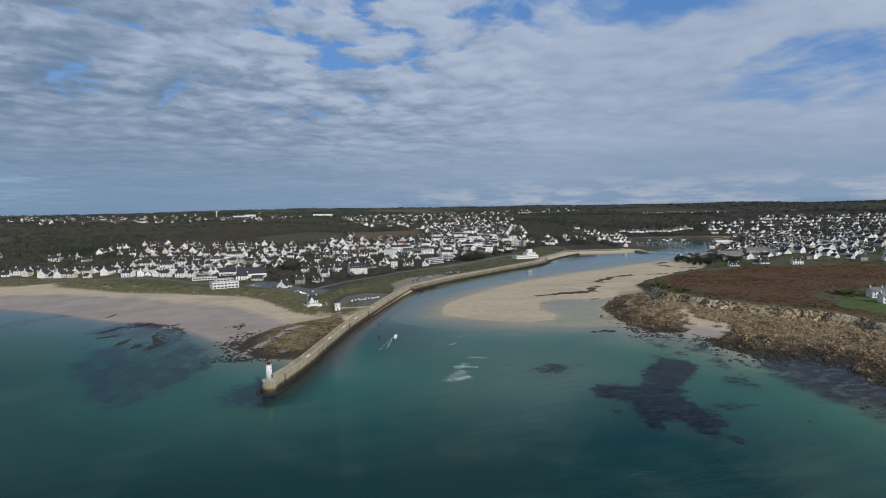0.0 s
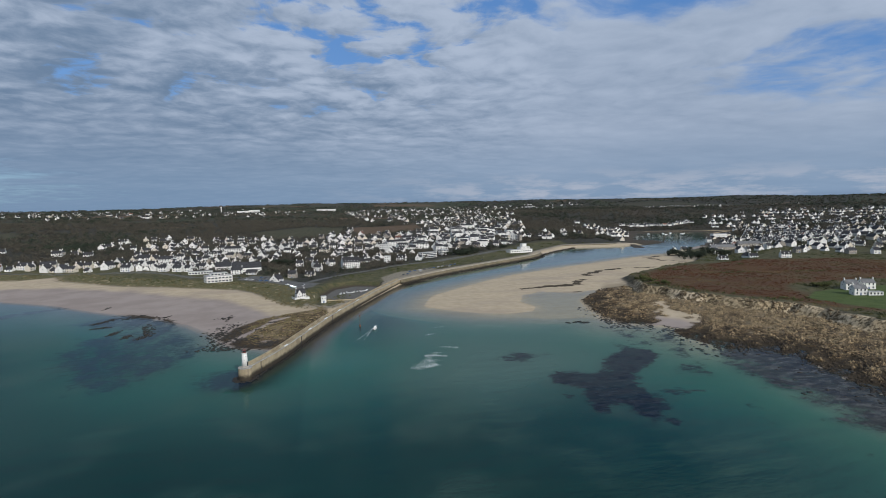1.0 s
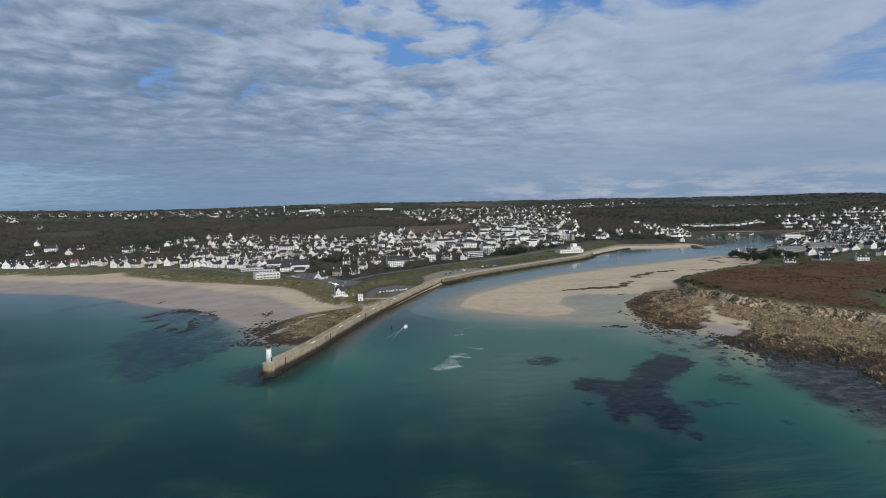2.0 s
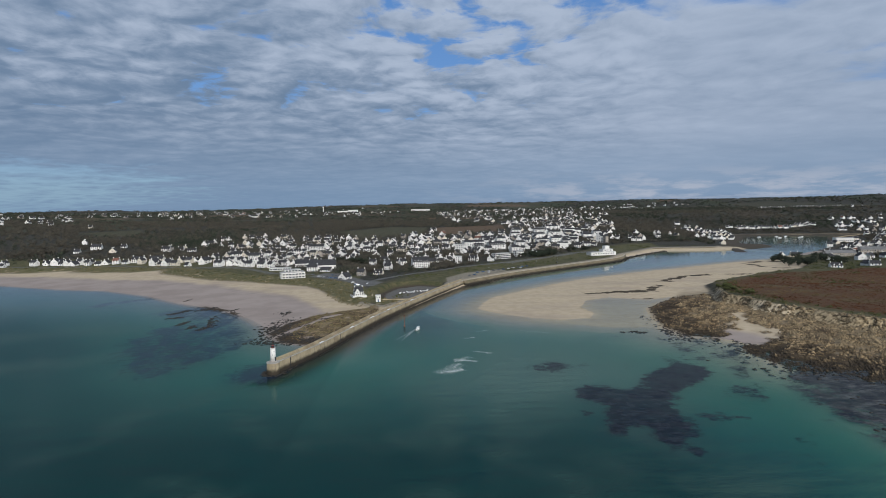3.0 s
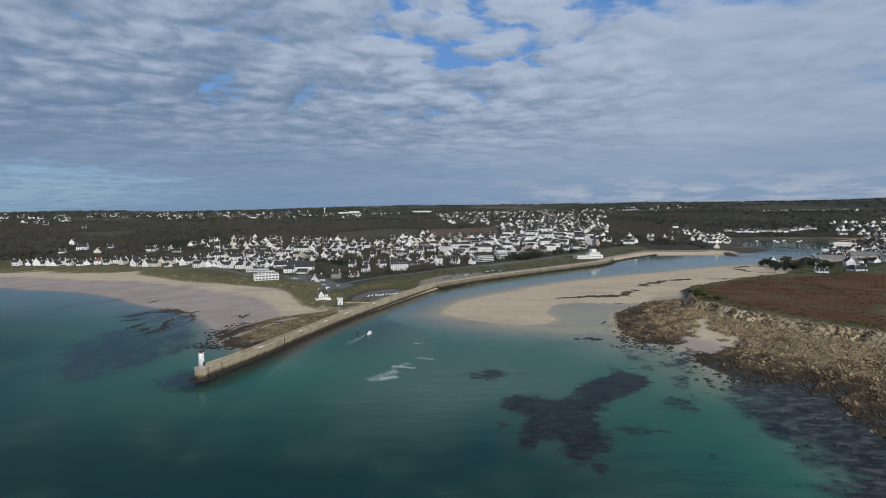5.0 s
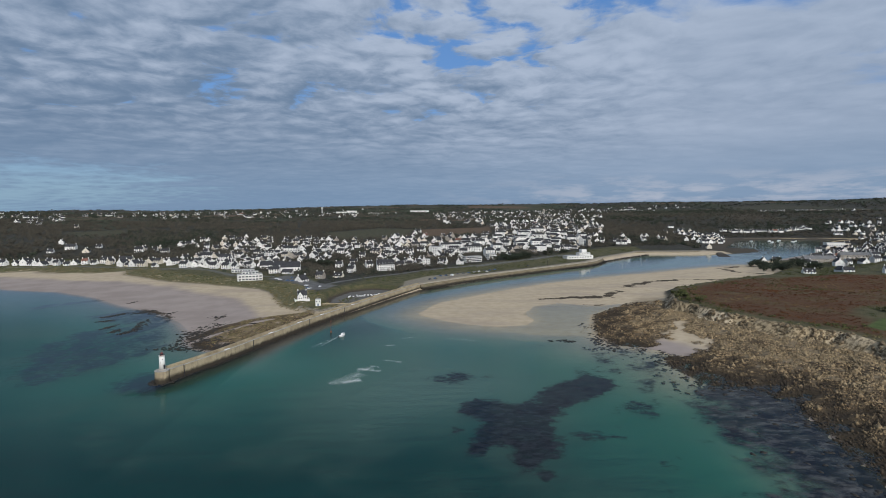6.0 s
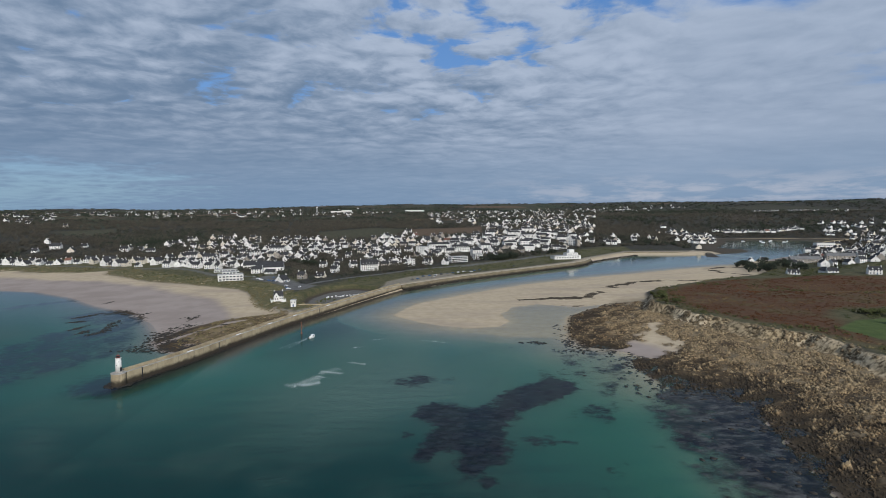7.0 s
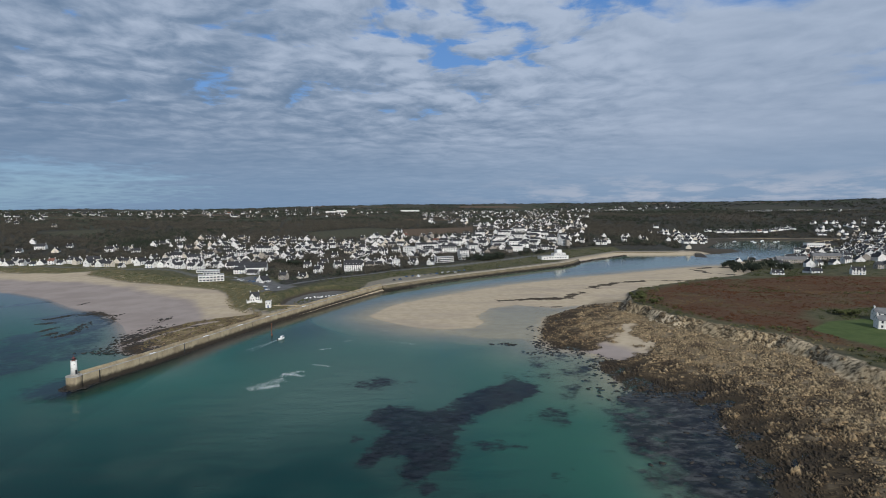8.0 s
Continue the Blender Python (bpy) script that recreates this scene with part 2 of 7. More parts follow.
def ground_build(n):
    pos = n.place()
    sep = n.add("ShaderNodeSeparateXYZ", Vector=pos)
    z = sep.outputs[2]
    huge = n.noise(pos, 0.006, 4.0, 0.55)
    big = n.noise(pos, 0.03, 4.0, 0.6)
    mid = n.noise(pos, 0.14, 4.0, 0.6)
    fine = n.noise(pos, 0.9, 4.0, 0.6)
    speck = n.noise(pos, 3.2, 3.0, 0.6)
    # dry sand, damp at the tide's edge
    dry = n.mix(n.step(mid, 0.3, 0.7), (0.43, 0.345, 0.232), (0.505, 0.412, 0.288))
    dry = n.mix(n.math("MULTIPLY", n.step(n.noise(n.vmath("MULTIPLY", pos, (0.6, 1.5, 1)), 0.016, 5.0, 0.6), 0.46, 0.66), 0.55), dry, (0.335, 0.272, 0.212))
    damp = n.mix(n.step(big, 0.35, 0.65), (0.285, 0.235, 0.205), (0.345, 0.288, 0.252))
    tide = n.math("ADD", z, n.math("MULTIPLY", n.math("SUBTRACT", big, 0.5), 0.9))
    sand = n.mix(n.step(tide, n.attr("damp_from"), n.math("ADD", n.attr("damp_from"), 0.65)), damp, dry)
    sand = n.mix(n.step(z, -2.2, -0.1, 1.0, 0.0), sand, (0.34, 0.33, 0.25))
    # inland: pasture, hedges, winter scrub, ploughed earth
    scrub = n.mix(n.step(mid, 0.35, 0.65), (0.034, 0.033, 0.028), (0.056, 0.052, 0.043))
    scrub = n.mix(n.math("MULTIPLY", n.step(fine, 0.45, 0.7), 0.5), scrub, (0.024, 0.030, 0.015))
    cell = n.add("ShaderNodeTexVoronoi", Vector=n.vmath("ADD", pos, n.vmath("MULTIPLY", n.add("ShaderNodeTexNoise", Vector=pos, Scale=0.004).outputs[1], (90, 90, 0))), Scale=0.0065, Randomness=0.9)
    hue = n.add("ShaderNodeSeparateColor", Color=cell.outputs[1])
    pasture = n.mix(n.step(big, 0.3, 0.7), (0.034, 0.041, 0.025), (0.054, 0.060, 0.035))
    earth = n.mix(n.step(mid, 0.3, 0.7), (0.095, 0.064, 0.040), (0.13, 0.092, 0.058))
    farm = n.mix(n.step(hue.outputs[0], 0.91, 0.93), n.mix(n.step(hue.outputs[1], 0.52, 0.54), scrub, pasture), earth)
    land = n.mix(n.attr("farm"), scrub, farm)
    grass = n.mix(n.step(n.math("ADD", n.math("MULTIPLY", mid, 0.6), n.math("MULTIPLY", fine, 0.4)), 0.36, 0.64), (0.046, 0.054, 0.024), (0.112, 0.098, 0.050))
    grass = n.mix(n.math("MULTIPLY", n.step(speck, 0.5, 0.72), 0.4), grass, (0.165, 0.135, 0.078))
    land = n.mix(n.attr("grass"), land, grass)
    dune = n.mix(n.step(fine, 0.4, 0.62), (0.15, 0.13, 0.07), (0.075, 0.08, 0.034))
    dune = n.mix(n.step(mid, 0.58, 0.68), dune, (0.36, 0.29, 0.19))
    land = n.mix(n.attr("dune"), land, dune)
    lawn = n.mix(n.step(mid, 0.3, 0.7), (0.060, 0.088, 0.026), (0.086, 0.112, 0.036))
    land = n.mix(n.attr("lawn"), land, lawn)
    fern = n.mix(n.step(fine, 0.38, 0.62), (0.070, 0.037, 0.020), (0.108, 0.057, 0.030))
    fern = n.mix(n.step(n.math("ADD", n.math("MULTIPLY", mid, 0.4), n.math("MULTIPLY", big, 0.6)), 0.485, 0.60), fern, n.mix(fine, (0.078, 0.056, 0.028), (0.118, 0.088, 0.046)))
    land = n.mix(n.attr("bracken"), land, fern)
    tar = n.mix(n.step(mid, 0.3, 0.7), (0.105, 0.102, 0.097), (0.15, 0.146, 0.14))
    land = n.mix(n.attr("tarmac"), land, tar)
    track = n.mix(n.step(fine, 0.35, 0.65), (0.20, 0.175, 0.135), (0.30, 0.265, 0.205))
    land = n.mix(n.attr("track"), land, track)
    land = n.mix(n.attr("tilth"), land, earth)
    col = n.mix(n.attr("sand"), land, sand)
    # bare rock and earth bank, weed-black low down
    strata = n.noise(n.add("ShaderNodeMapping", Vector=pos, Rotation=(0, 0, radians(32)), Scale=(0.35, 1.6, 1.0)).outputs[0], 0.55, 5.0, 0.65)
    # ground between stones coloured dark to stand for shadowed crevices
    rock = n.mix(n.step(strata, 0.35, 0.66), (0.022, 0.016, 0.010), (0.100, 0.072, 0.041))
    rock = n.mix(n.math("MULTIPLY", n.step(big, 0.42, 0.62), 0.45), rock, (0.12, 0.085, 0.05))
    rock = n.mix(n.math("MULTIPLY", n.step(speck, 0.52, 0.66), 0.7), rock, (0.04, 0.032, 0.022))
    rock = n.mix(n.math("MULTIPLY", n.step(n.noise(pos, 0.075, 5.0, 0.6), 0.47, 0.60), n.step(z, 0.8, 1.8, 0.0, 0.4)), rock, n.mix(fine, (0.30, 0.235, 0.15), (0.44, 0.36, 0.245)))
    low = n.math("ADD", z, n.math("MULTIPLY", n.math("SUBTRACT", mid, 0.5), 2.4))
    rock = n.mix(n.step(low, 0.0, 1.4, 1.0, 0.0), rock, (0.042, 0.032, 0.020))
    col = n.mix(n.attr("rock"), col, rock)
    # dark upright streaks: brown rock, and gully shade put into the colour
    bank = n.mix(n.step(n.noise(n.vmath("MULTIPLY", pos, (1, 1, 0.25)), 0.42, 6.0, 0.66), 0.38, 0.60), (0.10, 0.074, 0.042), n.mix(n.step(n.noise(pos, 0.022, 4.0, 0.6), 0.42, 0.60), (0.44, 0.34, 0.205), (0.68, 0.55, 0.37)))
    col = n.mix(n.attr("bank"), col, bank)
    mud = n.mix(n.step(n.math("ADD", n.attr("mud"), n.math("MULTIPLY", n.math("SUBTRACT", mid, 0.5), 0.5)), 0.45, 0.75), n.mix(fine, (0.04, 0.032, 0.024), (0.085, 0.070, 0.050)), n.mix(mid, (0.10, 0.094, 0.084), (0.155, 0.146, 0.132)))
    col = n.mix(n.step(n.attr("mud"), 0.0, 0.25), col, mud)
    # bed beside the jetty: brown silt with the shadow there painted in
    col = n.mix(n.math("MULTIPLY", n.attr("shadow_silt"), 0.9), col, n.mix(mid, (0.024, 0.020, 0.017), (0.050, 0.040, 0.030)))
    # weed stranded on the flats and growing in the shallows
    patch = n.math("ADD", n.attr("weed"), weed_noise(n, pos))
    kelp = n.mix(fine, (0.022, 0.016, 0.010), (0.062, 0.046, 0.028))
    col = n.mix(n.math("MULTIPLY", n.step(patch, 0.40, 0.60), n.step(z, -0.7, -0.3, 0.0, 0.96)), col, kelp)
    height = n.math("ADD", n.math("MULTIPLY", fine, 0.7), n.math("MULTIPLY", speck, 0.3))
    return surface(n, col, 0.92, height, n.math("SUBTRACT", 0.8, n.math("MULTIPLY", n.attr("sand"), 0.6)), 0.5, spec=0.15)


GROUND = material("ground_cover", ground_build)


def water_build(n):
    pos = n.place()
    depth = n.attr("depth")
    swell = n.noise(n.add("ShaderNodeMapping", Vector=pos, Rotation=(0, 0, radians(24)), Scale=(0.35, 1.0, 1.0)).outputs[0], 0.11, 4.0, 0.55)
    chop = n.noise(n.add("ShaderNodeMapping", Vector=pos, Rotation=(0, 0, radians(30)), Scale=(0.6, 1.0, 1.0)).outputs[0], 0.75, 3.0, 0.6)
    calm = n.attr("calm")
    crest = n.noise(n.add("ShaderNodeMapping", Vector=pos, Rotation=(0, 0, radians(14)), Scale=(0.16, 1.0, 1.0)).outputs[0], 0.30, 3.0, 0.5)
    height = n.math("ADD", n.math("ADD", n.math("MULTIPLY", swell, 2.2), n.math("MULTIPLY", chop, 0.45)), n.math("MULTIPLY", crest, 0.2))
    bump = n.add("ShaderNodeBump", Height=height, Strength=n.math("SUBTRACT", 0.22, n.math("MULTIPLY", calm, 0.14)), Distance=0.6).outputs[0]
    cloudy = n.noise(pos, 0.012, 4.0, 0.55)
    teal = n.mix(n.step(depth, 0.8, 5.5), (0.062, 0.195, 0.168), (0.007, 0.047, 0.045))
    teal = n.mix(n.math("MULTIPLY", n.step(cloudy, 0.4, 0.7), 0.35), teal, (0.010, 0.065, 0.068))
    algae = n.math("MULTIPLY", n.step(n.add("ShaderNodeSeparateXYZ", Vector=pos).outputs[0], 150.0, 235.0), n.step(depth, 4.5, 2.0))
    teal = n.mix(n.math("MULTIPLY", algae, 0.6), teal, (0.060, 0.175, 0.112))
    teal = n.mix(n.math("MULTIPLY", n.step(n.noise(pos, 0.016, 4.0), 0.44, 0.70), 0.5), teal, (0.085, 0.145, 0.118))
    rough_sea = n.add("ShaderNodeBump", Height=height, Strength=n.math("SUBTRACT", 0.95, n.math("MULTIPLY", calm, 0.6)), Distance=0.9).outputs[0]
    teal = n.mix(n.math("MULTIPLY", n.attr("plume"), n.step(cloudy, 0.25, 0.6, 0.45, 0.9)), teal, (0.135, 0.225, 0.19))
    body = n.add("ShaderNodeBsdfDiffuse", Color=teal, Normal=rough_sea)
    clear = n.add("ShaderNodeBsdfTransparent", Color=n.mix(n.step(depth, 1.2, 6.0), n.mix(n.step(depth, 0.0, 2.2), (0.95, 0.97, 0.96), (0.20, 0.62, 0.58)), (0.03, 0.26, 0.28)))
    # fine sand in suspension over the shallows
    haze = n.math("ADD", n.math("MULTIPLY", depth, -0.15), n.step(depth, 0.0, 0.45, 0.0, -0.18))
    # the painted shade strip cuts this scatter, so the dark bed shows
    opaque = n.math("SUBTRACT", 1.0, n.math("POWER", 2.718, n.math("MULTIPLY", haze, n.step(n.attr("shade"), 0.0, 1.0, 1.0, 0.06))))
    under = n.add("ShaderNodeMixShader", i0=opaque, i1=clear.outputs[0], i2=body.outputs[0])
    # beds of weed whose fronds reach the surface
    patch = n.math("ADD", n.attr("weed"), n.math("MULTIPLY", weed_noise(n, pos), n.attr("kelp")))
    frond = n.mix(n.step(n.noise(n.add("ShaderNodeMapping", Vector=pos, Rotation=(0, 0, radians(-40)), Scale=(0.5, 1.0, 1.0)).outputs[0], 0.40, 8.0, 0.68), 0.36, 0.72), (0.004, 0.006, 0.010), (0.026, 0.030, 0.037))
    frond = n.mix(n.step(n.attr("kelp"), 0.7, 0.9), (0.018, 0.034, 0.062), frond)
    wrack = n.noise(n.add("ShaderNodeMapping", Vector=pos, Rotation=(0, 0, radians(-35)), Scale=(0.6, 1.0, 1.0)).outputs[0], 0.22, 9.0, 0.72)
    frond = n.mix(n.attr("tangle"), frond, n.mix(n.step(wrack, 0.42, 0.72), (0.012, 0.011, 0.012), (0.108, 0.106, 0.098)))
    kelp = n.add("ShaderNodeBsdfDiffuse", Color=frond)
    thick = n.math("MULTIPLY", n.math("MULTIPLY", n.step(patch, 0.32, 0.72), n.step(depth, 0.02, 0.3)), n.math("MULTIPLY", n.attr("kelp"), n.step(n.noise(pos, 0.09, 6.0, 0.7), 0.36, 0.6, 1.0, 0.84)))
    under = n.add("ShaderNodeMixShader", i0=thick, i1=under.outputs[0], i2=kelp.outputs[0])
    gloss = n.add("ShaderNodeBsdfGlossy", Color=(1, 1, 1), Roughness=0.06, Normal=bump)
    fres = n.add("ShaderNodeFresnel", IOR=1.33, Normal=bump)
    out = n.add("ShaderNodeMixShader", i0=n.math("MULTIPLY", fres.outputs[0], n.math("MULTIPLY", n.math("ADD", 0.36, n.math("MULTIPLY", calm, 0.56)), n.step(depth, 0.0, 0.4, 0.4, 1.0))), i1=under.outputs[0], i2=gloss.outputs[0])
    return out.outputs[0]


WATER = material("sea_water", water_build)


def rock_build(n):
    pos = n.place()
    z = n.add("ShaderNodeSeparateXYZ", Vector=pos).outputs[2]
    own = n.add("ShaderNodeNewGeometry").outputs["Random Per Island"]
    a = n.noise(pos, 0.8, 4.0, 0.6)
    col = n.mix(own, (0.085, 0.059, 0.031), (0.43, 0.31, 0.165))
    col = n.mix(n.math("MULTIPLY", n.step(a, 0.45, 0.7), 0.55), col, (0.085, 0.064, 0.040))
    col = n.mix(n.math("MULTIPLY", n.step(n.noise(pos, 0.055, 5.0, 0.65), 0.46, 0.62), 0.5), col, (0.165, 0.098, 0.042))
    col = n.mix(n.math("MULTIPLY", n.step(n.noise(pos, 0.09, 5.0, 0.7), 0.54, 0.64), 0.45), col, (0.38, 0.305, 0.19))
    # ledge noise paints crevice shade and wet weed near black, other bands pale tan
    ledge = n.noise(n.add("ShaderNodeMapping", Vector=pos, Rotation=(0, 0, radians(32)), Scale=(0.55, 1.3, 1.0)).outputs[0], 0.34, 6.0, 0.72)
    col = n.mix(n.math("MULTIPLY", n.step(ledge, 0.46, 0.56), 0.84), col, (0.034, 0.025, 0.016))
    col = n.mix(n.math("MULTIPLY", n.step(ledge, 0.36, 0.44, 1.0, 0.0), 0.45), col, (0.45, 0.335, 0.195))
    low = n.math("ADD", z, n.math("MULTIPLY", n.math("SUBTRACT", n.noise(pos, 0.10, 5.0, 0.65), 0.5), 3.4))
    col = n.mix(n.step(low, 1.5, 3.0, 0.0, 0.5), col, n.mix(own, (0.17, 0.125, 0.070), (0.42, 0.32, 0.185)))
    col = n.mix(n.step(low, 0.4, 2.0, 0.94, 0.0), col, (0.028, 0.021, 0.014))
    return surface(n, col, 0.9, a, 0.6, 0.2)


ROCK = material("lichened_rock", rock_build)


def leaf(name, dark, lit, rough=0.8, patch=None, straw=None):
    def build(n):
        own = n.add("ShaderNodeNewGeometry").outputs["Random Per Island"]
        big = n.noise(n.place(), 0.02, 3.0)
        col = n.mix(own, dark, lit)
        col = n.mix(n.math("MULTIPLY", n.step(big, 0.35, 0.65), 0.5), col, tuple((a + b) * 0.32 for a, b in zip(dark, lit)))
        if patch:
            col = n.mix(n.math("MULTIPLY", n.step(n.noise(n.place(), 0.03, 5.0, 0.65), 0.50, 0.62), 0.8), col, patch)
        if straw:
            col = n.mix(n.math("MULTIPLY", n.step(n.noise(n.vmath("ADD", n.place(), (310, 90, 0)), 0.014, 5.0, 0.6), 0.48, 0.64), 0.75), col, straw)
        # leaves scatter light among themselves: their faces are lit softly
        soft = n.vmath("NORMALIZE", n.vmath("ADD", n.vmath("MULTIPLY", n.add("ShaderNodeNewGeometry").outputs["Normal"], (0.55, 0.55, 0.55)), (0.05, -0.25, 0.45)))
        p = n.add("ShaderNodeBsdfPrincipled", Base_Color=col, Roughness=rough, Specular_IOR_Level=0.1, Normal=soft)
        return p.outputs[0]
    return material(name, build)


LEAF = leaf("evergreen_leaves", (0.024, 0.033, 0.024), (0.056, 0.067, 0.044))
TWIG = leaf("bare_winter_twigs", (0.054, 0.050, 0.040), (0.106, 0.094, 0.072))
GORSE = leaf("gorse_and_bramble", (0.046, 0.054, 0.022), (0.108, 0.116, 0.044))
FERN = leaf("dead_bracken", (0.084, 0.040, 0.019), (0.130, 0.058, 0.026), patch=(0.088, 0.070, 0.034), straw=(0.185, 0.140, 0.075))
MARRAM = leaf("marram_grass", (0.10, 0.088, 0.04), (0.25, 0.205, 0.11))
BARK = plain("bark", (0.10, 0.08, 0.055), 0.2, 2.0, 0.9)

# ---- building words ----


def mesh_object(name, verts, faces, mat, parent=None, label="", smooth=False):
    me = bpy.data.meshes.new(name)
    me.from_pydata(verts, [], faces)
    me.update()
    me.materials.append(mat)
    if smooth:
        me.shade_smooth()
    ob = new(name, me)
    if parent is not None:
        ob.parent = parent
    if label:
        ob["label"] = label
    return ob


def part(name, bm, mat, parent, label="", smooth=False):
    """Links a bmesh as one mesh object under a thing or a part."""
    me = bpy.data.meshes.new(name)
    bmesh.ops.recalc_face_normals(bm, faces=bm.faces)
    bm.to_mesh(me)
    bm.free()
    me.materials.append(mat)
    if smooth:
        me.shade_smooth()
    ob = new(name, me)
    ob.parent = parent
    if label:
        ob["label"] = label
    return ob


SPLIT = {}
NEAR = {"split": False}


def share(name, me, parent, m):
    """Another piece on a mesh that is there already."""
    split = SPLIT.get(me.name) if NEAR["split"] and parent.parent is None else None
    ob = new(name, split[0] if split else me)
    ob.parent = parent
    ob.matrix_local = m
    if split:
        inner = new(split[2], split[1])
        inner.parent = ob
    return ob


def box(bm, x0, y0, z0, x1, y1, z1, bevel=0.0):
    m = Matrix.Translation(((x0 + x1) / 2, (y0 + y1) / 2, (z0 + z1) / 2)) @ Matrix.Diagonal((x1 - x0, y1 - y0, z1 - z0, 1))
    made = bmesh.ops.create_cube(bm, size=1.0, matrix=m)
    if bevel:
        edges = {e for v in made["verts"] for e in v.link_edges}
        bmesh.ops.bevel(bm, geom=list(edges), offset=bevel, segments=1, affect="EDGES")
    return bm


def tube(bm, r0, r1, z0, z1, x=0.0, y=0.0, sides=20, caps=True):
    m = Matrix.Translation((x, y, (z0 + z1) / 2))
    bmesh.ops.create_cone(bm, cap_ends=caps, segments=sides, radius1=r0, radius2=r1, depth=z1 - z0, matrix=m)
    return bm


def curve_through(points, step):
    """A smooth line through a few points of the plan, cut into even steps."""
    p = np.array(points, float)
    out = []
    for i in range(len(p) - 1):
        a, b, c, d = p[max(i - 1, 0)], p[i], p[i + 1], p[min(i + 2, len(p) - 1)]
        k = max(2, int(np.hypot(*(c - b)) / step))
        for s in np.arange(k) / k:
            out.append(0.5 * (2 * b + (c - a) * s + (2 * a - 5 * b + 4 * c - d) * s ** 2 + (3 * b - a - 3 * c + d) * s ** 3))
    return np.array(out + [p[-1]])


def inside_distance(px, py, poly):
    """Metres from the edge of an area of the plan; positive within it."""
    q = np.asarray(poly, float)
    best = np.full(px.shape, 1e18)
    within = np.zeros(px.shape, bool)
    for (ax, ay), (bx, by) in zip(q, np.roll(q, -1, axis=0)):
        dx, dy = bx - ax, by - ay
        s = np.clip(((px - ax) * dx + (py - ay) * dy) / (dx * dx + dy * dy + 1e-9), 0, 1)
        best = np.minimum(best, (px - ax - s * dx) ** 2 + (py - ay - s * dy) ** 2)
        if ay != by:
            cross = ((ay > py) != (by > py)) & (px < (bx - ax) * (py - ay) / (by - ay) + ax)
            within ^= cross
    d = np.sqrt(best)
    return np.where(within, d, -d)


def ease(v, lo, hi):
    s = np.clip((v - lo) / (hi - lo), 0, 1)
    return s * s * (3 - 2 * s)


def hash_grid(ix, iy, seed):
    h = (ix.astype(np.int64) * 374761393 + iy.astype(np.int64) * 668265263 + seed * 974634777) & 0x7FFFFFFF
    h = ((h ^ (h >> 13)) * 1274126177) & 0x7FFFFFFF
    return ((h ^ (h >> 16)) & 0xFFFF) / 65535.0


def ripple(px, py, size, seed=0, octaves=3):
    """Smooth value noise over the plan, about -1 to 1."""
    total, amp, norm = 0.0, 1.0, 0.0
    for o in range(octaves):
        u, v = px / size + 17.3 * o, py / size - 9.1 * o
        iu, iv = np.floor(u), np.floor(v)
        fu, fv = u - iu, v - iv
        fu, fv = fu * fu * (3 - 2 * fu), fv * fv * (3 - 2 * fv)
        a, b = hash_grid(iu, iv, seed + o), hash_grid(iu + 1, iv, seed + o)
        c, d = hash_grid(iu, iv + 1, seed + o), hash_grid(iu + 1, iv + 1, seed + o)
        total = total + amp * ((a + (b - a) * fu) * (1 - fv) + (c + (d - c) * fu) * fv - 0.5) * 2
        norm, amp, size = norm + amp, amp * 0.5, size * 0.5
    return total / norm


# ---- the plan ----
# shore of the town's side: beach, jetty root, quay, inner harbour
SHORE_TOWN = [(-6000, 700), (-700, 450), (-406, 352), (-316, 315), (-266, 303), (-202, 263), (-148, 216), (-92, 175), (-58, 139), (-34, 104),
              (-22, 76), (6, 58), (20, 62), (46, 137), (68, 190), (93, 252), (117, 304), (180, 378), (271, 462), (368, 550), (405, 610),
              (520, 738), (632, 734), (690, 760), (770, 800), (800, 840), (760, 900), (830, 1010), (900, 1110), (945, 1200), (1080, 1240), (1300, 1200), (6000, 1100),
              (6000, 6000), (-6000, 6000)]
# firm ground on that side: dune foot, car park, quay edge
LAND_TOWN = [(-6000, 860), (-800, 560), (-540, 480), (-467, 467), (-423, 486), (-400, 462), (-320, 450), (-292, 472), (-270, 430), (-244, 412), (-179, 361), (-130, 338), (-96, 316), (-51, 290), (-32, 266), (2, 190), (30, 158),
             (45, 150), (62, 190), (86, 252), (111, 308), (177, 384), (270, 466), (366, 556), (402, 618),
             (520, 760), (640, 765), (700, 800), (735, 900), (800, 1020), (880, 1130), (925, 1230), (1080, 1262), (1300, 1220), (6000, 1150), (6000, 6000), (-6000, 6000)]
# the headland's shore, from the inner river round to the open sea
SHORE_HEAD = [(6000, 1300), (1300, 1230), (1110, 1080), (940, 830), (722, 640), (600, 540), (500, 396), (400, 322), (345, 284), (304, 216), (252, 156),
              (241, 118), (235, 88), (239, 64), (258, 55), (265, 40), (261, 20), (263, -4), (285, -15), (286, -44), (279, -70), (270, -104), (260, -150), (300, -260),
              (420, -420), (700, -700), (6000, -2000)]
# its firm ground: the top of the earth cliff and the edge of the dunes inside
LAND_HEAD = [(6000, 1200), (1320, 1190), (1140, 1060), (965, 810), (750, 630), (640, 545), (590, 440), (535, 385), (455, 340), (398, 303), (360, 270), (334, 212), (319, 168),
             (324, 146), (329, 108), (341, 88), (349, 65), (364, 50), (368, 24), (363, -6), (366, -24), (384, -70), (420, -150), (600, -350), (6000, -1200)]
